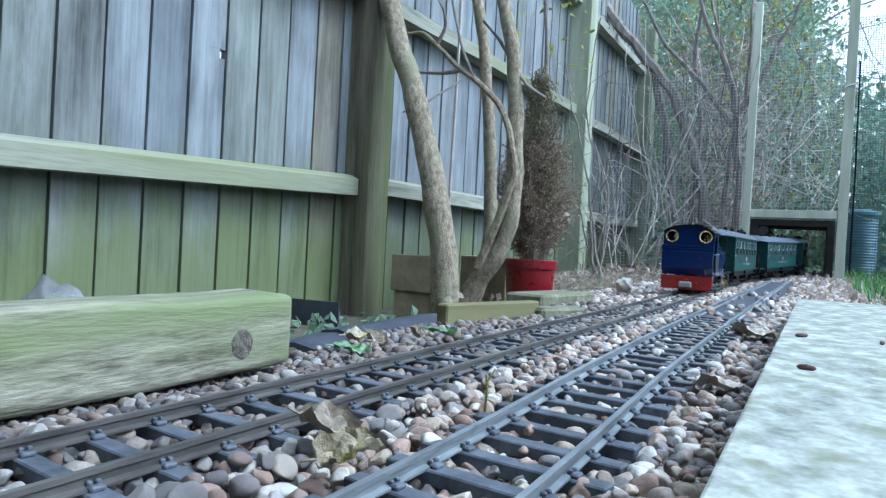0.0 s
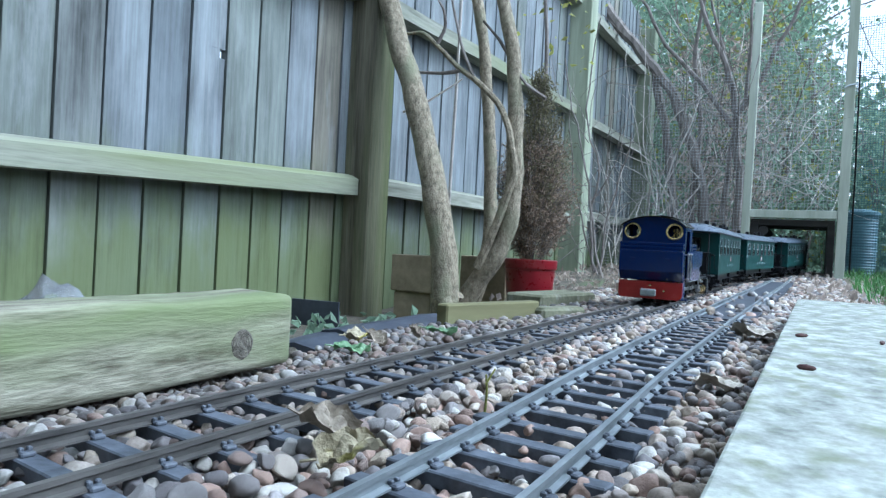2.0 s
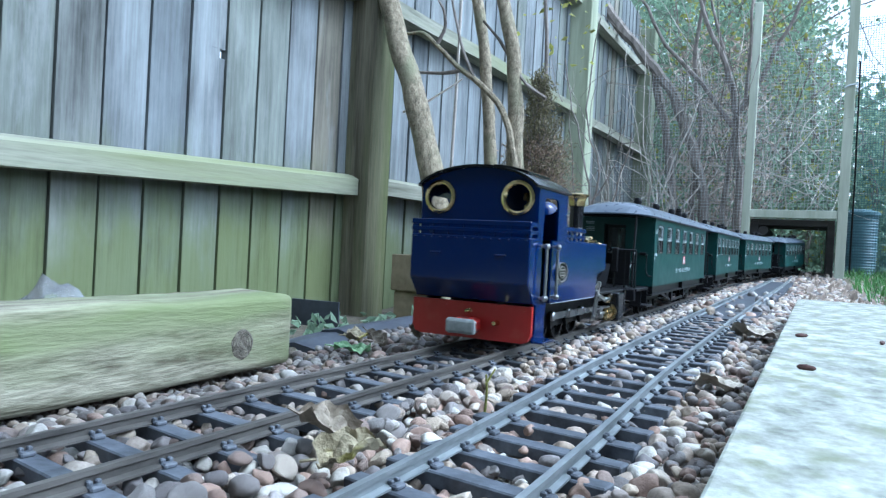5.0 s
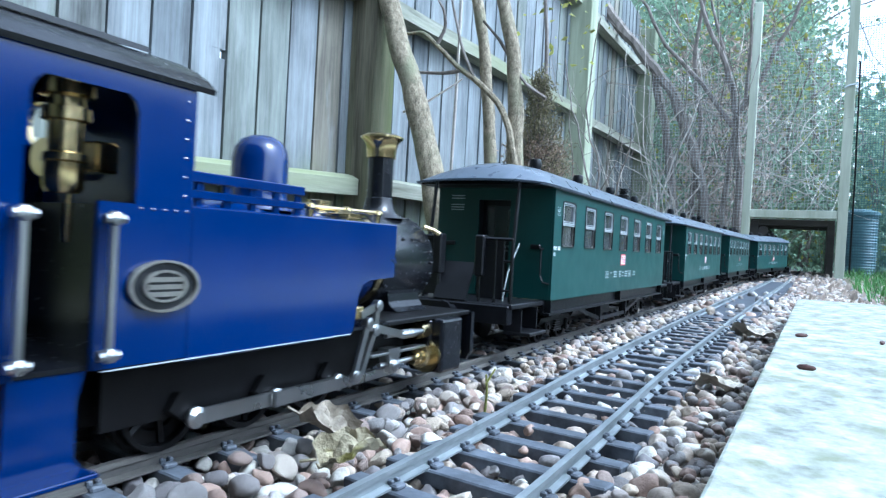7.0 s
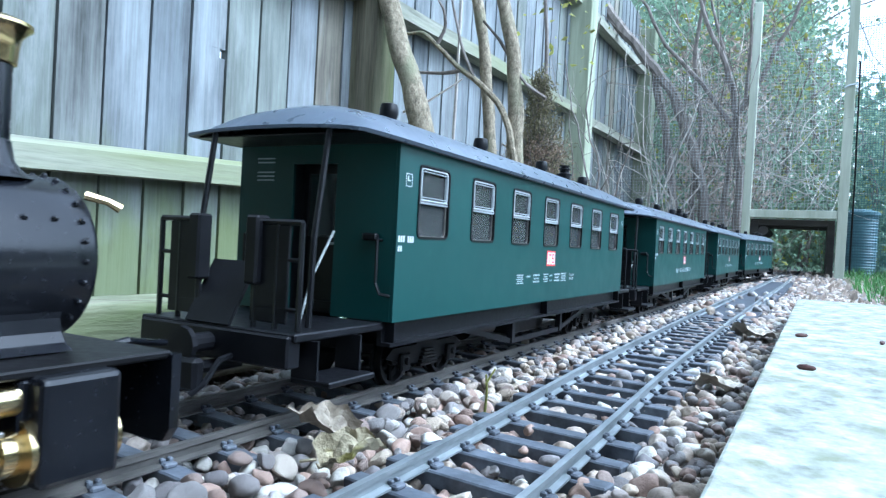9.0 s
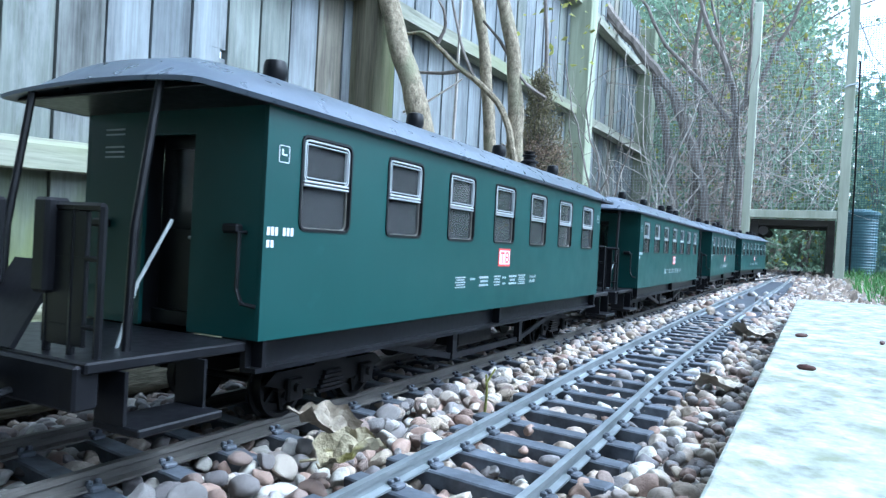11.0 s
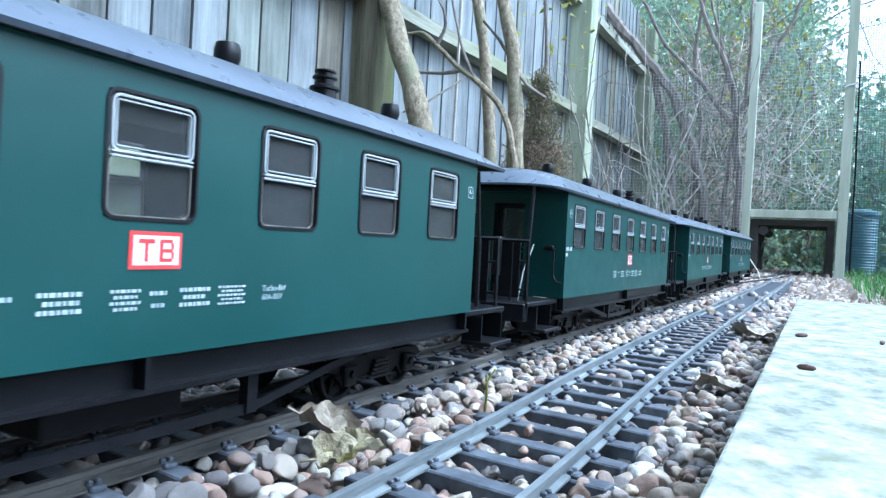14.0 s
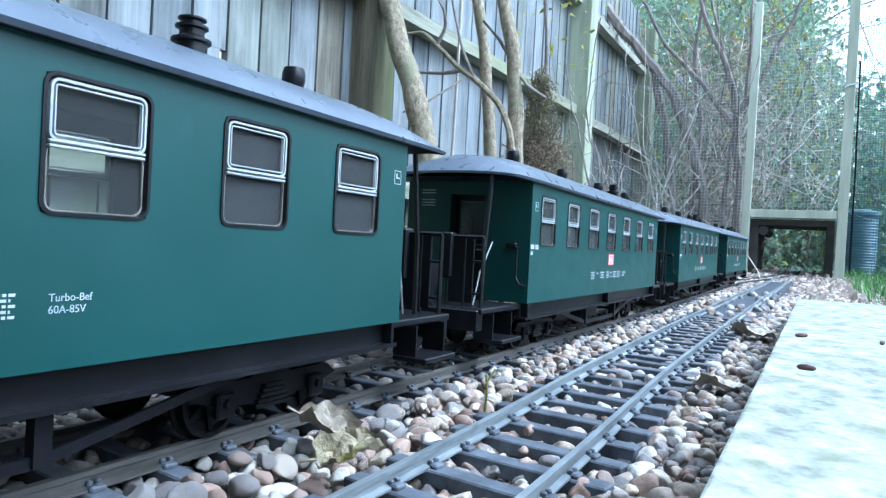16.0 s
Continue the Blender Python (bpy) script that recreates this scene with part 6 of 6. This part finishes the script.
dead_leaf(pose(-0.160, 0.213, 0.004, 40, 25, 60), 0.024, 0.011, 1.3, DRY, "crumpled grey-brown dead leaf on the gravel", 0.8)
dead_leaf(pose(-0.136, 0.197, 0.002, 25, -20, 15), 0.025, 0.011, 1.3, YELLOW, "curled yellow and brown leaf on the gravel", -0.7)
dead_leaf(pose(-0.048, 0.465, -0.003, 0, 4, 50), 0.034, 0.014, 0.3, PALE_LEAF, "flat brown dead leaf beside the siding", 0.3)
dead_leaf(pose(-0.047, 0.785, 0.0, 0, 4, 20), 0.05, 0.02, 0.25, PALE_LEAF, "pale dry leaf lying on gravel beside a plank", 0.3)
dead_leaf(pose(-0.308, 0.44, -0.008, 8, 0, 40), 0.028, 0.009, 0.5, FRESH, "green fallen leaf on the gravel edge", 0.2)
dead_leaf(pose(-0.305, 0.58, -0.006, 5, 0, 20), 0.03, 0.007, 0.4, FRESH, "narrow green leaf near the edging board", 0.2)
dead_leaf(pose(-0.345, 0.50, -0.008, 10, 0, 80), 0.03, 0.010, 0.6, YELLOW, "yellow fallen leaf near the timber", 0.2)
dead_leaf(pose(-0.31, 0.475, -0.004, 20, 30, 10), 0.02, 0.009, 1.1, DRY, "curled brown dead leaf at the gravel edge", 0.5)
dead_leaf(pose(-0.3, 0.52, -0.002, 60, 30, 90), 0.02, 0.008, 1.1, DRY, "curled brown dead leaf at the gravel edge", 0.5)
bm = bmesh.new()
stem(bm, [(0, 0, -0.006), (0.0005, 0.001, 0.008), (0.0, 0.0, 0.017)], 0.0008, 0.0005, 6, 0.0006)
stem(bm, [(0, 0, 0.012), (0.004, 0.002, 0.02)], 0.0007, 0.0004, 5, 0.0003)
tagged(part("grass_stalk", bm, LEAF_YELLOW, None, m=pose(-0.143, 0.323, -0.006)), "single pale yellow stalk growing in the gravel", "grass stalk")
RUST = material("rusty_bit", (0.05, 0.022, 0.02), (0.11, 0.05, 0.042), scale=200, rough=0.7, bump=0.3)
for x, y, a in ((-0.004, 0.536, 20), (0.0, 0.373, -10), (0.043, 0.538, 80)):
    bm = bmesh.new()
    lathe(bm, [(0.0004, -0.0042), (0.0012, -0.003), (0.0016, 0.0), (0.0011, 0.003), (0.0004, 0.0042)], "x", 8)
    tagged(part("seed_husk", bm, RUST, None, m=pose(x, y, 0.0262, 0, 0, a)), "small dark red-brown husk lying on the plank", "husk", "husks on the plank")

# translucent plastic lump behind the timber
bm = bmesh.new()
bmesh.ops.create_icosphere(bm, subdivisions=3, radius=1.0)
for v in bm.verts:
    v.co = Vector((v.co.x * 0.02, v.co.y * 0.02, max(v.co.z, -0.2) * 0.027)) * (1 + 0.3 * noise.noise(v.co * 2.2) + 0.25 * noise.noise(v.co * 5.5))
tagged(part("plastic_bag", bm, glass_material("clear_plastic", (0.93, 0.95, 0.94), 0.25, 0.14), None, m=pose(-0.43, 0.277, 0.012), smooth=True), "crumpled clear plastic bag on the timber", "plastic bag")


# ---------- turnout plate ----------
def turnout():
    bm = bmesh.new()
    rings = []
    for i in range(31):
        y = 0.95 + i * 0.05
        s, m = side_at(y), main_at(y)
        w = 0.041
        left = s.x - w
        rings.append([bm.verts.new((left, y, s.z - 0.0072)), bm.verts.new((s.x + w, y, s.z - 0.0072)), bm.verts.new((s.x + w, y, s.z - 0.02)), bm.verts.new((left, y, s.z - 0.02))])
    for a, b in zip(rings, rings[1:]):
        for k in range(4):
            bm.faces.new((a[k], a[(k + 1) % 4], b[(k + 1) % 4], b[k]))
    bm.faces.new(rings[0]), bm.faces.new(rings[-1])
    tagged(part("turnout_base", bm, BLUE_PLASTIC, None), "flat dark plastic base of the turnout", "turnout", kind="structure")


turnout()

# ---------- gateway, wire netting and tunnel ----------
for x, y, w, top, lean, label in ((-0.243, 3.0, 0.030, 1.075, 0.5, "slim pale wooden post of the netting frame"), (0.090, 3.0, 0.034, 1.5, 0.3, "pale green wooden post of the netting frame"), (0.62, 3.0, 0.034, 1.2, 0.0, "pale green wooden post of the netting frame")):
    bm = bmesh.new()
    box(bm, (-w / 2, -w / 2, -0.02), (w / 2, w / 2, top), 0.002)
    tagged(part("netting_post", bm, NET_POST, None, m=pose(x, y, 0.02, 0, lean, 0)), label, "post", "netting posts")
bm = bmesh.new()
box(bm, (-0.228, 2.985, 0.246), (0.073, 3.02, 0.277), 0.002)
tagged(part("tunnel_lintel", bm, NET_POST, None), "grey-green wooden beam over the tunnel mouth", "beam")


def tunnel():
    t = tagged(empty("railway_tunnel", pose(0, 3.02, 0.03)), "dark timber-lined tunnel for the railway under the netting", "tunnel")
    for name, lo, hi in (("wall", (-0.225, 0.0, -0.02), (-0.195, 0.42, 0.205)), ("wall", (0.045, 0.0, -0.02), (0.07, 0.42, 0.205))):
        bm = bmesh.new()
        box(bm, lo, hi, 0.002)
        part(name, bm, DARK_WOOD, t)
    for k in range(6):
        bm = bmesh.new()
        box(bm, (-0.225, 0.002 + k * 0.07, 0.188 + 0.004 * (k % 2)), (0.07, 0.068 + k * 0.07, 0.213 + 0.002 * (k % 2)), 0.002)
        part("roof_board", bm, DARK_WOOD, t)
    bm = bmesh.new()
    lathe(bm, [(0.018, 0.01), (0.018, 0.40)], "y", 14, (-0.178, 0, 0.168))
    part("corner_batten", bm, DARK_WOOD, t)


tunnel()


def netting(name, x0, x1, z0, z1, y, label, r=0.0005, pitch=0.0127, mat=WIRE):
    """Square welded wire netting: each wire a thin bar."""
    vs, fs = [], []

    def bar(a, b):
        i = len(vs)
        d = (Vector(b) - Vector(a)).normalized()
        u = Vector((0, 1, 0))
        v = d.cross(u)
        for p in (a, b):
            p = Vector(p)
            vs.extend([(p + u * r + v * r)[:], (p + u * r - v * r)[:], (p - u * r - v * r)[:], (p - u * r + v * r)[:]])
        fs.extend([(i, i + 1, i + 5, i + 4), (i + 1, i + 2, i + 6, i + 5), (i + 2, i + 3, i + 7, i + 6), (i + 3, i, i + 4, i + 7)])
    n = int((x1 - x0) / pitch)
    m = int((z1 - z0) / pitch)
    for i in range(n + 1):
        x = x0 + i * pitch
        k = 6
        for j in range(k):
            za, zb = z0 + (z1 - z0) * j / k, z0 + (z1 - z0) * (j + 1) / k
            bar((x, y + 0.006 * noise.noise((x * 4, za * 4, 0)), za), (x, y + 0.006 * noise.noise((x * 4, zb * 4, 0)), zb))
    for j in range(m + 1):
        z = z0 + j * pitch
        k = 8
        for i in range(k):
            xa, xb = x0 + (x1 - x0) * i / k, x0 + (x1 - x0) * (i + 1) / k
            bar((xa, y + 0.0011 + 0.006 * noise.noise((xa * 4, z * 4, 0)), z), (xb, y + 0.0011 + 0.006 * noise.noise((xb * 4, z * 4, 0)), z))
    ob = new(name, mesh_from_arrays(name, np.array(vs), np.array(fs), mat, False))
    return tagged(ob, label, "wire netting", "wire netting", "stuff")


netting("wire_netting", -0.80, -0.642, 0.03, 0.455, 2.985, "low square wire netting by the fence", 0.0004)
netting("wire_netting", -0.64, -0.258, 0.03, 0.83, 2.985, "square galvanised wire netting before the shrubs", 0.00045)
netting("wire_netting", -0.228, 0.074, 0.278, 0.93, 2.985, "square galvanised wire netting above the tunnel mouth")
netting("garden_netting", 0.107, 0.62, 0.06, 1.0, 2.985, "fine teal plastic netting before a plastic bin", 0.0006, 0.0085, TEAL_NET)
bm = bmesh.new()
stem(bm, [(0, 0, -0.02), (0.001, 0, 0.4), (-0.002, 0, 0.8)], 0.0035, 0.003, 7, 0.001)
tagged(part("netting_pole", bm, DEEP_BLACK, None, m=pose(0.122, 2.972, 0.03), smooth=True), "thin black pole along the edge of the netting", "pole")
bm = bmesh.new()
tube(bm, [(-0.02, -0.0205, -0.012), (0.0, -0.0195, -0.004), (0.019, -0.02, 0.0), (0.034, -0.016, 0.001)], [0.0022, 0.003, 0.003, 0.0015], 8)
tagged(part("cable_tie", bm, SIGN_WHITE, None, m=pose(0.093, 3.0, 0.75), smooth=True), "white tie knotted round the netting post", "tie")
bm = bmesh.new()
prof = []
for k in range(22):
    z = 0.03 + k * 0.0115
    prof += [(0.058 + 0.002 * k / 22, z), (0.0615 + 0.002 * k / 22, z + 0.004), (0.058 + 0.002 * k / 22, z + 0.008)]
lathe(bm, prof + [(0.068, 0.286), (0.068, 0.298), (0.03, 0.31)], "z", 28)
tagged(part("plastic_bin", bm, BIN_PLASTIC, None, m=pose(0.172, 3.36, 0.0), smooth=True), "ribbed teal plastic bin with a lid behind netting", "plastic bin")


# ---------- shrubs, hedge and grass ----------
def shrub(name, base, stems, label, mat=DARK_BARK):
    s = tagged(empty(name, pose(*base)), label, "shrub")
    b = Vector(base)
    for pts, r0, r1 in stems:
        bm = bmesh.new()
        stem(bm, [Vector(p) - b for p in pts], r0, r1, 7, 0.012)
        part("stem", bm, mat, s, smooth=True)
    return s


def along(y, pts):
    return [(x, y, z) for x, z in pts]


climber = shrub("bare_climber", (-0.40, 3.12, 0.03), [
    (along(3.1, [(-0.391, 0.02), (-0.417, 0.33), (-0.474, 0.546), (-0.555, 0.766), (-0.67, 0.921), (-0.816, 1.097), (-0.942, 1.277)]), 0.022, 0.024),
    (along(3.15, [(-0.528, 0.02), (-0.555, 0.382), (-0.605, 0.655), (-0.654, 0.883)]), 0.02, 0.018),
    (along(3.12, [(-0.46, 0.02), (-0.47, 0.3), (-0.44, 0.6), (-0.5, 0.95), (-0.42, 1.4)]), 0.014, 0.007),
    (along(3.07, [(-0.31, 0.62), (-0.44, 0.8), (-0.6, 0.98), (-0.72, 1.2)]), 0.012, 0.006)],
    "tangled leafless climber with thick dark stems behind netting")
bush = shrub("bare_bush", (-0.29, 3.08, 0.03), [
    (along(3.07, [(-0.264, 0.03), (-0.286, 0.443), (-0.309, 0.673), (-0.327, 0.813), (-0.437, 1.055), (-0.50, 1.25)]), 0.02, 0.006),
    (along(3.05, [(-0.30, 0.66), (-0.257, 0.72), (-0.193, 0.872), (-0.12, 1.022), (-0.05, 1.2)]), 0.011, 0.006),
    (along(3.06, [(-0.28, 0.68), (-0.257, 0.9), (-0.262, 1.25)]), 0.009, 0.005),
    (along(3.08, [(-0.305, 0.68), (-0.377, 0.956), (-0.45, 1.25)]), 0.009, 0.005),
    (along(3.1, [(-0.33, 0.03), (-0.34, 0.35), (-0.30, 0.68)]), 0.014, 0.011)],
    "leafless bush with upright grey-brown stems")
fence_shrub = shrub("twiggy_shrub", (-0.66, 2.4, 0.0), [
    (along(2.4, [(-0.675, 0.0), (-0.696, 0.207), (-0.674, 0.366), (-0.736, 0.567), (-0.70, 0.9)]), 0.005, 0.002),
    (along(2.35, [(-0.63, -0.02), (-0.669, 0.166), (-0.692, 0.302), (-0.748, 0.519), (-0.8, 0.75)]), 0.005, 0.002),
    (along(2.42, [(-0.66, 0.0), (-0.64, 0.2), (-0.60, 0.36), (-0.57, 0.5)]), 0.004, 0.0015),
    (along(2.38, [(-0.69, 0.25), (-0.64, 0.33), (-0.6, 0.42)]), 0.003, 0.001),
    (along(2.4, [(-0.66, 0.0), (-0.72, 0.15), (-0.77, 0.35), (-0.79, 0.6)]), 0.004, 0.0015)],
    "thin leafless shrub growing against the fence post")


def tangle(name, parent, count, box_lo, box_hi, mat, seed, length=(0.2, 0.7), r=(0.0012, 0.004), droop=0.3, upright=0.7):
    """Many thin wandering twigs as one part."""
    rng = random.Random(seed)
    bm = bmesh.new()
    o = parent.matrix_basis.translation
    for _ in range(count):
        p = Vector([rng.uniform(a, b) for a, b in zip(box_lo, box_hi)])
        d = Vector((rng.gauss(0, 0.5), rng.gauss(0, 0.3), upright * rng.choice((1, 1, 1, -0.6)) + rng.gauss(0, 0.4))).normalized()
        L = rng.uniform(*length)
        pts = [p]
        for k in range(5):
            d = (d + Vector((rng.gauss(0, 0.22), rng.gauss(0, 0.15), rng.gauss(0, 0.2) - droop * 0.15))).normalized()
            pts.append(pts[-1] + d * L / 5)
        rr = rng.uniform(*r)
        tube(bm, [q - o for q in pts], [rr * (1 - 0.14 * k) for k in range(6)], 4)
    return tagged(part(name, bm, mat, parent), kind="stuff")


tangle("twig_tangle", climber, 80, (-0.66, 3.05, 0.05), (-0.25, 3.6, 1.2), DARK_BARK, 1)
tangle("dry_growth", climber, 60, (-0.64, 3.03, 0.05), (-0.28, 3.3, 0.9), STEM_PALE, 2, r=(0.0015, 0.0045))
tangle("pale_growth", climber, 22, (-0.66, 3.0, 0.02), (-0.46, 3.08, 0.45), STEM_PALE, 12, length=(0.5, 1.0), r=(0.002, 0.005), droop=0.1, upright=1.6)
tangle("pale_growth", fence_shrub, 14, (-0.78, 2.5, 0.0), (-0.60, 2.85, 0.12), STEM_PALE, 14, length=(0.4, 0.8), r=(0.0015, 0.0035), droop=0.1, upright=1.6)
tangle("twig_tangle", bush, 65, (-0.45, 3.05, 0.5), (0.1, 3.5, 1.3), DARK_BARK, 3)
tangle("dry_growth", bush, 70, (-0.25, 3.1, 0.28), (0.08, 3.5, 0.65), STEM_PALE, 4, r=(0.001, 0.003))
tangle("twig_tangle", fence_shrub, 44, (-0.82, 2.2, 0.0), (-0.56, 2.5, 0.6), DARK_BARK, 5, length=(0.1, 0.35), r=(0.0008, 0.002))
tangle("dry_growth", fence_shrub, 10, (-0.72, 2.5, 0.0), (-0.52, 2.9, 0.3), STEM_PALE, 6, length=(0.2, 0.6), r=(0.0012, 0.0032))


def cloud(rng, n, lo, hi, clumps, spread):
    c = rng.uniform(0, 1, (clumps, 3))
    c[:, 2] **= 1.35
    c = np.array(lo) + c * (np.array(hi) - np.array(lo))
    pick = rng.integers(0, clumps, n)
    return c[pick] + rng.normal(0, 1, (n, 3)) * np.array(spread)


rng = np.random.default_rng(9)
o = np.array((-0.40, 3.12, 0.03))
leafy("dead_foliage", cloud(rng, 3000, (-0.6, 3.25, 0.0), (-0.22, 3.7, 1.1), 130, (0.05, 0.05, 0.06)) - o, 0.03, LEAF_BROWN, climber, 1)
leafy("green_foliage", cloud(rng, 1300, (-0.6, 3.4, 0.1), (-0.1, 3.8, 1.3), 90, (0.045, 0.05, 0.05)) - o, 0.032, LEAF_GREEN, climber, 2)
leafy("yellow_foliage", cloud(rng, 260, (-0.75, 3.1, 0.8), (0.0, 3.5, 1.3), 24, (0.04, 0.05, 0.05)) - o, 0.032, LEAF_YELLOW, climber, 3)


def hedge(name, base, lo, hi, n, clumps, size, label, seed, yellow=0.12, twigs=60):
    h = tagged(empty(name, pose(*base)), label, "hedge")
    b = np.array(base)
    r = np.random.default_rng(seed)
    pts = cloud(r, n, lo, hi, clumps, (0.09, 0.09, 0.09))
    k = int(n * yellow)
    leafy("foliage", pts[k:] - b, size, LEAF_GREEN, h, seed)
    leafy("yellow_foliage", pts[:k] - b, size, LEAF_YELLOW, h, seed + 1)
    for i in range(5):
        bm = bmesh.new()
        x = lo[0] + (hi[0] - lo[0]) * (i + 0.5) / 5
        y = (lo[1] + hi[1]) / 2
        stem(bm, [Vector((x, y, 0.0)) - Vector(base), Vector((x + 0.05, y, hi[2] * 0.4)) - Vector(base), Vector((x - 0.05, y, hi[2] * 0.8)) - Vector(base)], 0.03, 0.012, 7, 0.02)
        part("trunk", bm, DARK_BARK, h, smooth=True)
    tangle("twig_tangle", h, twigs, lo, hi, DARK_BARK, seed, length=(0.3, 0.8), r=(0.002, 0.006))
    return h


hedge("evergreen_hedge", (0.0, 4.2, 0.02), (-0.7, 3.8, 0.1), (0.02, 4.7, 1.7), 15000, 360, 0.036, "dense evergreen hedge with a few yellow leaves", 21)
hedge("evergreen_hedge", (0.9, 4.4, 0.02), (0.1, 3.9, 0.05), (1.6, 4.9, 1.0), 17000, 380, 0.036, "lower dark green hedge behind the netting", 23, 0.05)
hedge("tall_hedge", (-0.6, 6.0, 0.02), (-2.2, 5.4, 0.0), (0.05, 6.6, 2.8), 12000, 300, 0.075, "tall dark hedge at the end of the garden", 25, 0.05, 90)
hedge("tall_hedge", (2.2, 6.5, 0.02), (0.2, 6.2, 0.0), (4.0, 7.2, 1.62), 21000, 460, 0.075, "dark hedge under the open sky", 27, 0.03, 60)
hedge("tall_hedge", (-0.6, 7.4, 0.02), (-1.8, 7.0, 0.0), (-0.12, 7.8, 3.0), 15000, 420, 0.085, "tall dark evergreens closing the garden", 41, 0.03, 60)
hedge("overgrown_hedge", (-1.2, 4.5, 0.02), (-2.0, 4.1, 0.0), (-0.6, 5.0, 1.5), 9000, 260, 0.045, "overgrown shrubs beyond the fence's end", 43, 0.1, 90)


hedge("low_hedge", (0.3, 5.1, 0.02), (-0.9, 4.95, 0.0), (1.9, 5.3, 1.05), 17000, 420, 0.05, "dense low hedge across the end of the garden", 29, 0.08, 40)


def ground_cover():
    r = np.random.default_rng(31)
    n = 2600
    x, y = r.uniform(0.11, 0.75, n), r.uniform(1.6, 3.3, n)
    vs, fs = [], []
    for i in range(n):
        z = ground_height(x[i], y[i]) - 0.004
        h, a, lean = r.uniform(0.03, 0.08), r.uniform(0, 6.28), r.uniform(0.2, 0.9)
        d = np.array((math.cos(a), math.sin(a), 0))
        s = np.array((-d[1], d[0], 0)) * 0.0022
        p = np.array((x[i], y[i], z))
        m1, m2 = p + d * h * lean * 0.35 + np.array((0, 0, h * 0.6)), p + d * h * lean + np.array((0, 0, h * 0.85))
        k = len(vs)
        vs += [p - s, p + s, m1 + s * 0.8, m1 - s * 0.8, m2 + s * 0.1, m2 - s * 0.1]
        fs += [(k, k + 1, k + 2, k + 3), (k + 3, k + 2, k + 4, k + 5)]
    ob = new("grass", mesh_from_arrays("grass", np.array(vs), np.array(fs), GRASS, True))
    tagged(ob, "tufts of green grass at the foot of the netting", "grass", kind="stuff")
    n = 1500
    x = np.concatenate([r.uniform(-0.02, 0.35, n), r.uniform(-0.78, -0.40, n // 2), r.uniform(-0.3, 0.1, 300)])
    y = np.concatenate([r.uniform(1.15, 3.1, n), r.uniform(1.3, 3.0, n // 2), r.uniform(3.0, 3.8, 300)])
    pts = [(a, b, ground_height(a, b) + r.uniform(0.002, 0.014)) for a, b in zip(x, y)]
    ob = leafy("leaf_litter", pts, 0.026, LEAF_BROWN, None, 33)
    tagged(ob, "brown dead leaves scattered on soil and gravel", "leaf litter", kind="stuff")
    pts = [(a, b, ground_height(a, b) + 0.01 + r.uniform(0, 0.03)) for a, b in zip(r.normal(0.02, 0.08, 160), r.normal(3.55, 0.12, 160))]
    ob = leafy("ground_ivy", pts + [(a, b, ground_height(a, b) + r.uniform(0.002, 0.02)) for a, b in zip(r.uniform(-0.82, -0.6, 120), r.uniform(0.7, 1.2, 120))], 0.028, LEAF_GREEN, None, 35)
    tagged(ob, "small green leaves creeping on damp soil", "ground cover", kind="stuff")


ground_cover()


# ---------- motion ----------
def turning_rows(radius, offset=0.0, step=0.9):
    """Moments and wheel angles, close enough together for a smooth turn."""
    rows, t, last = [], 0.0, None
    while t < 16.0 + 1e-6:
        a = -(spline(RUN, t) - spline(RUN, 0.0)) / radius
        if last is None or abs(a - last) >= step:
            rows.append((t, a + offset))
            last = a
        t += 1 / 30
    if rows[-1][0] < 15.99:
        rows.append((16.0, -(spline(RUN, 16.0) - spline(RUN, 0.0)) / radius + offset))
    return rows


def motions():
    rows = [(t, spline(RUN, t)) for t in MOMENTS]
    walk(loco, [(t, rail_pose(s - spline(LOCO_BACK, t) + 0.128, 0.04) @ pose(0, -0.128, 0)) for t, s in rows])
    for i, c in enumerate(coaches):
        walk(c, [(t, rail_pose(s + COACH_PITCH * i + 0.002, 0.15)) for t, s in rows])
    slow = turning_rows(0.0135)
    for c in coaches[:2]:
        for bogie in c.children:
            for w in bogie.children:
                if w.name.startswith("wheelset"):
                    at = w.matrix_basis.translation.copy()
                    walk(w, [(t, pose(*at) @ Matrix.Rotation(a, 4, "X")) for t, a in slow])
    drive = turning_rows(0.0165)
    for w, y in loco_moving["wheels"]:
        walk(w, [(t, pose(0, y, 0.0165) @ Matrix.Rotation(a, 4, "X")) for t, a in drive])
    for rod, s in loco_moving["rods"]:
        walk(rod, [(t, pose(0, CRANK * math.cos(a + CRANK_ANGLE[s]), 0.0165 + CRANK * math.sin(a + CRANK_ANGLE[s]))) for t, a in drive])


motions()
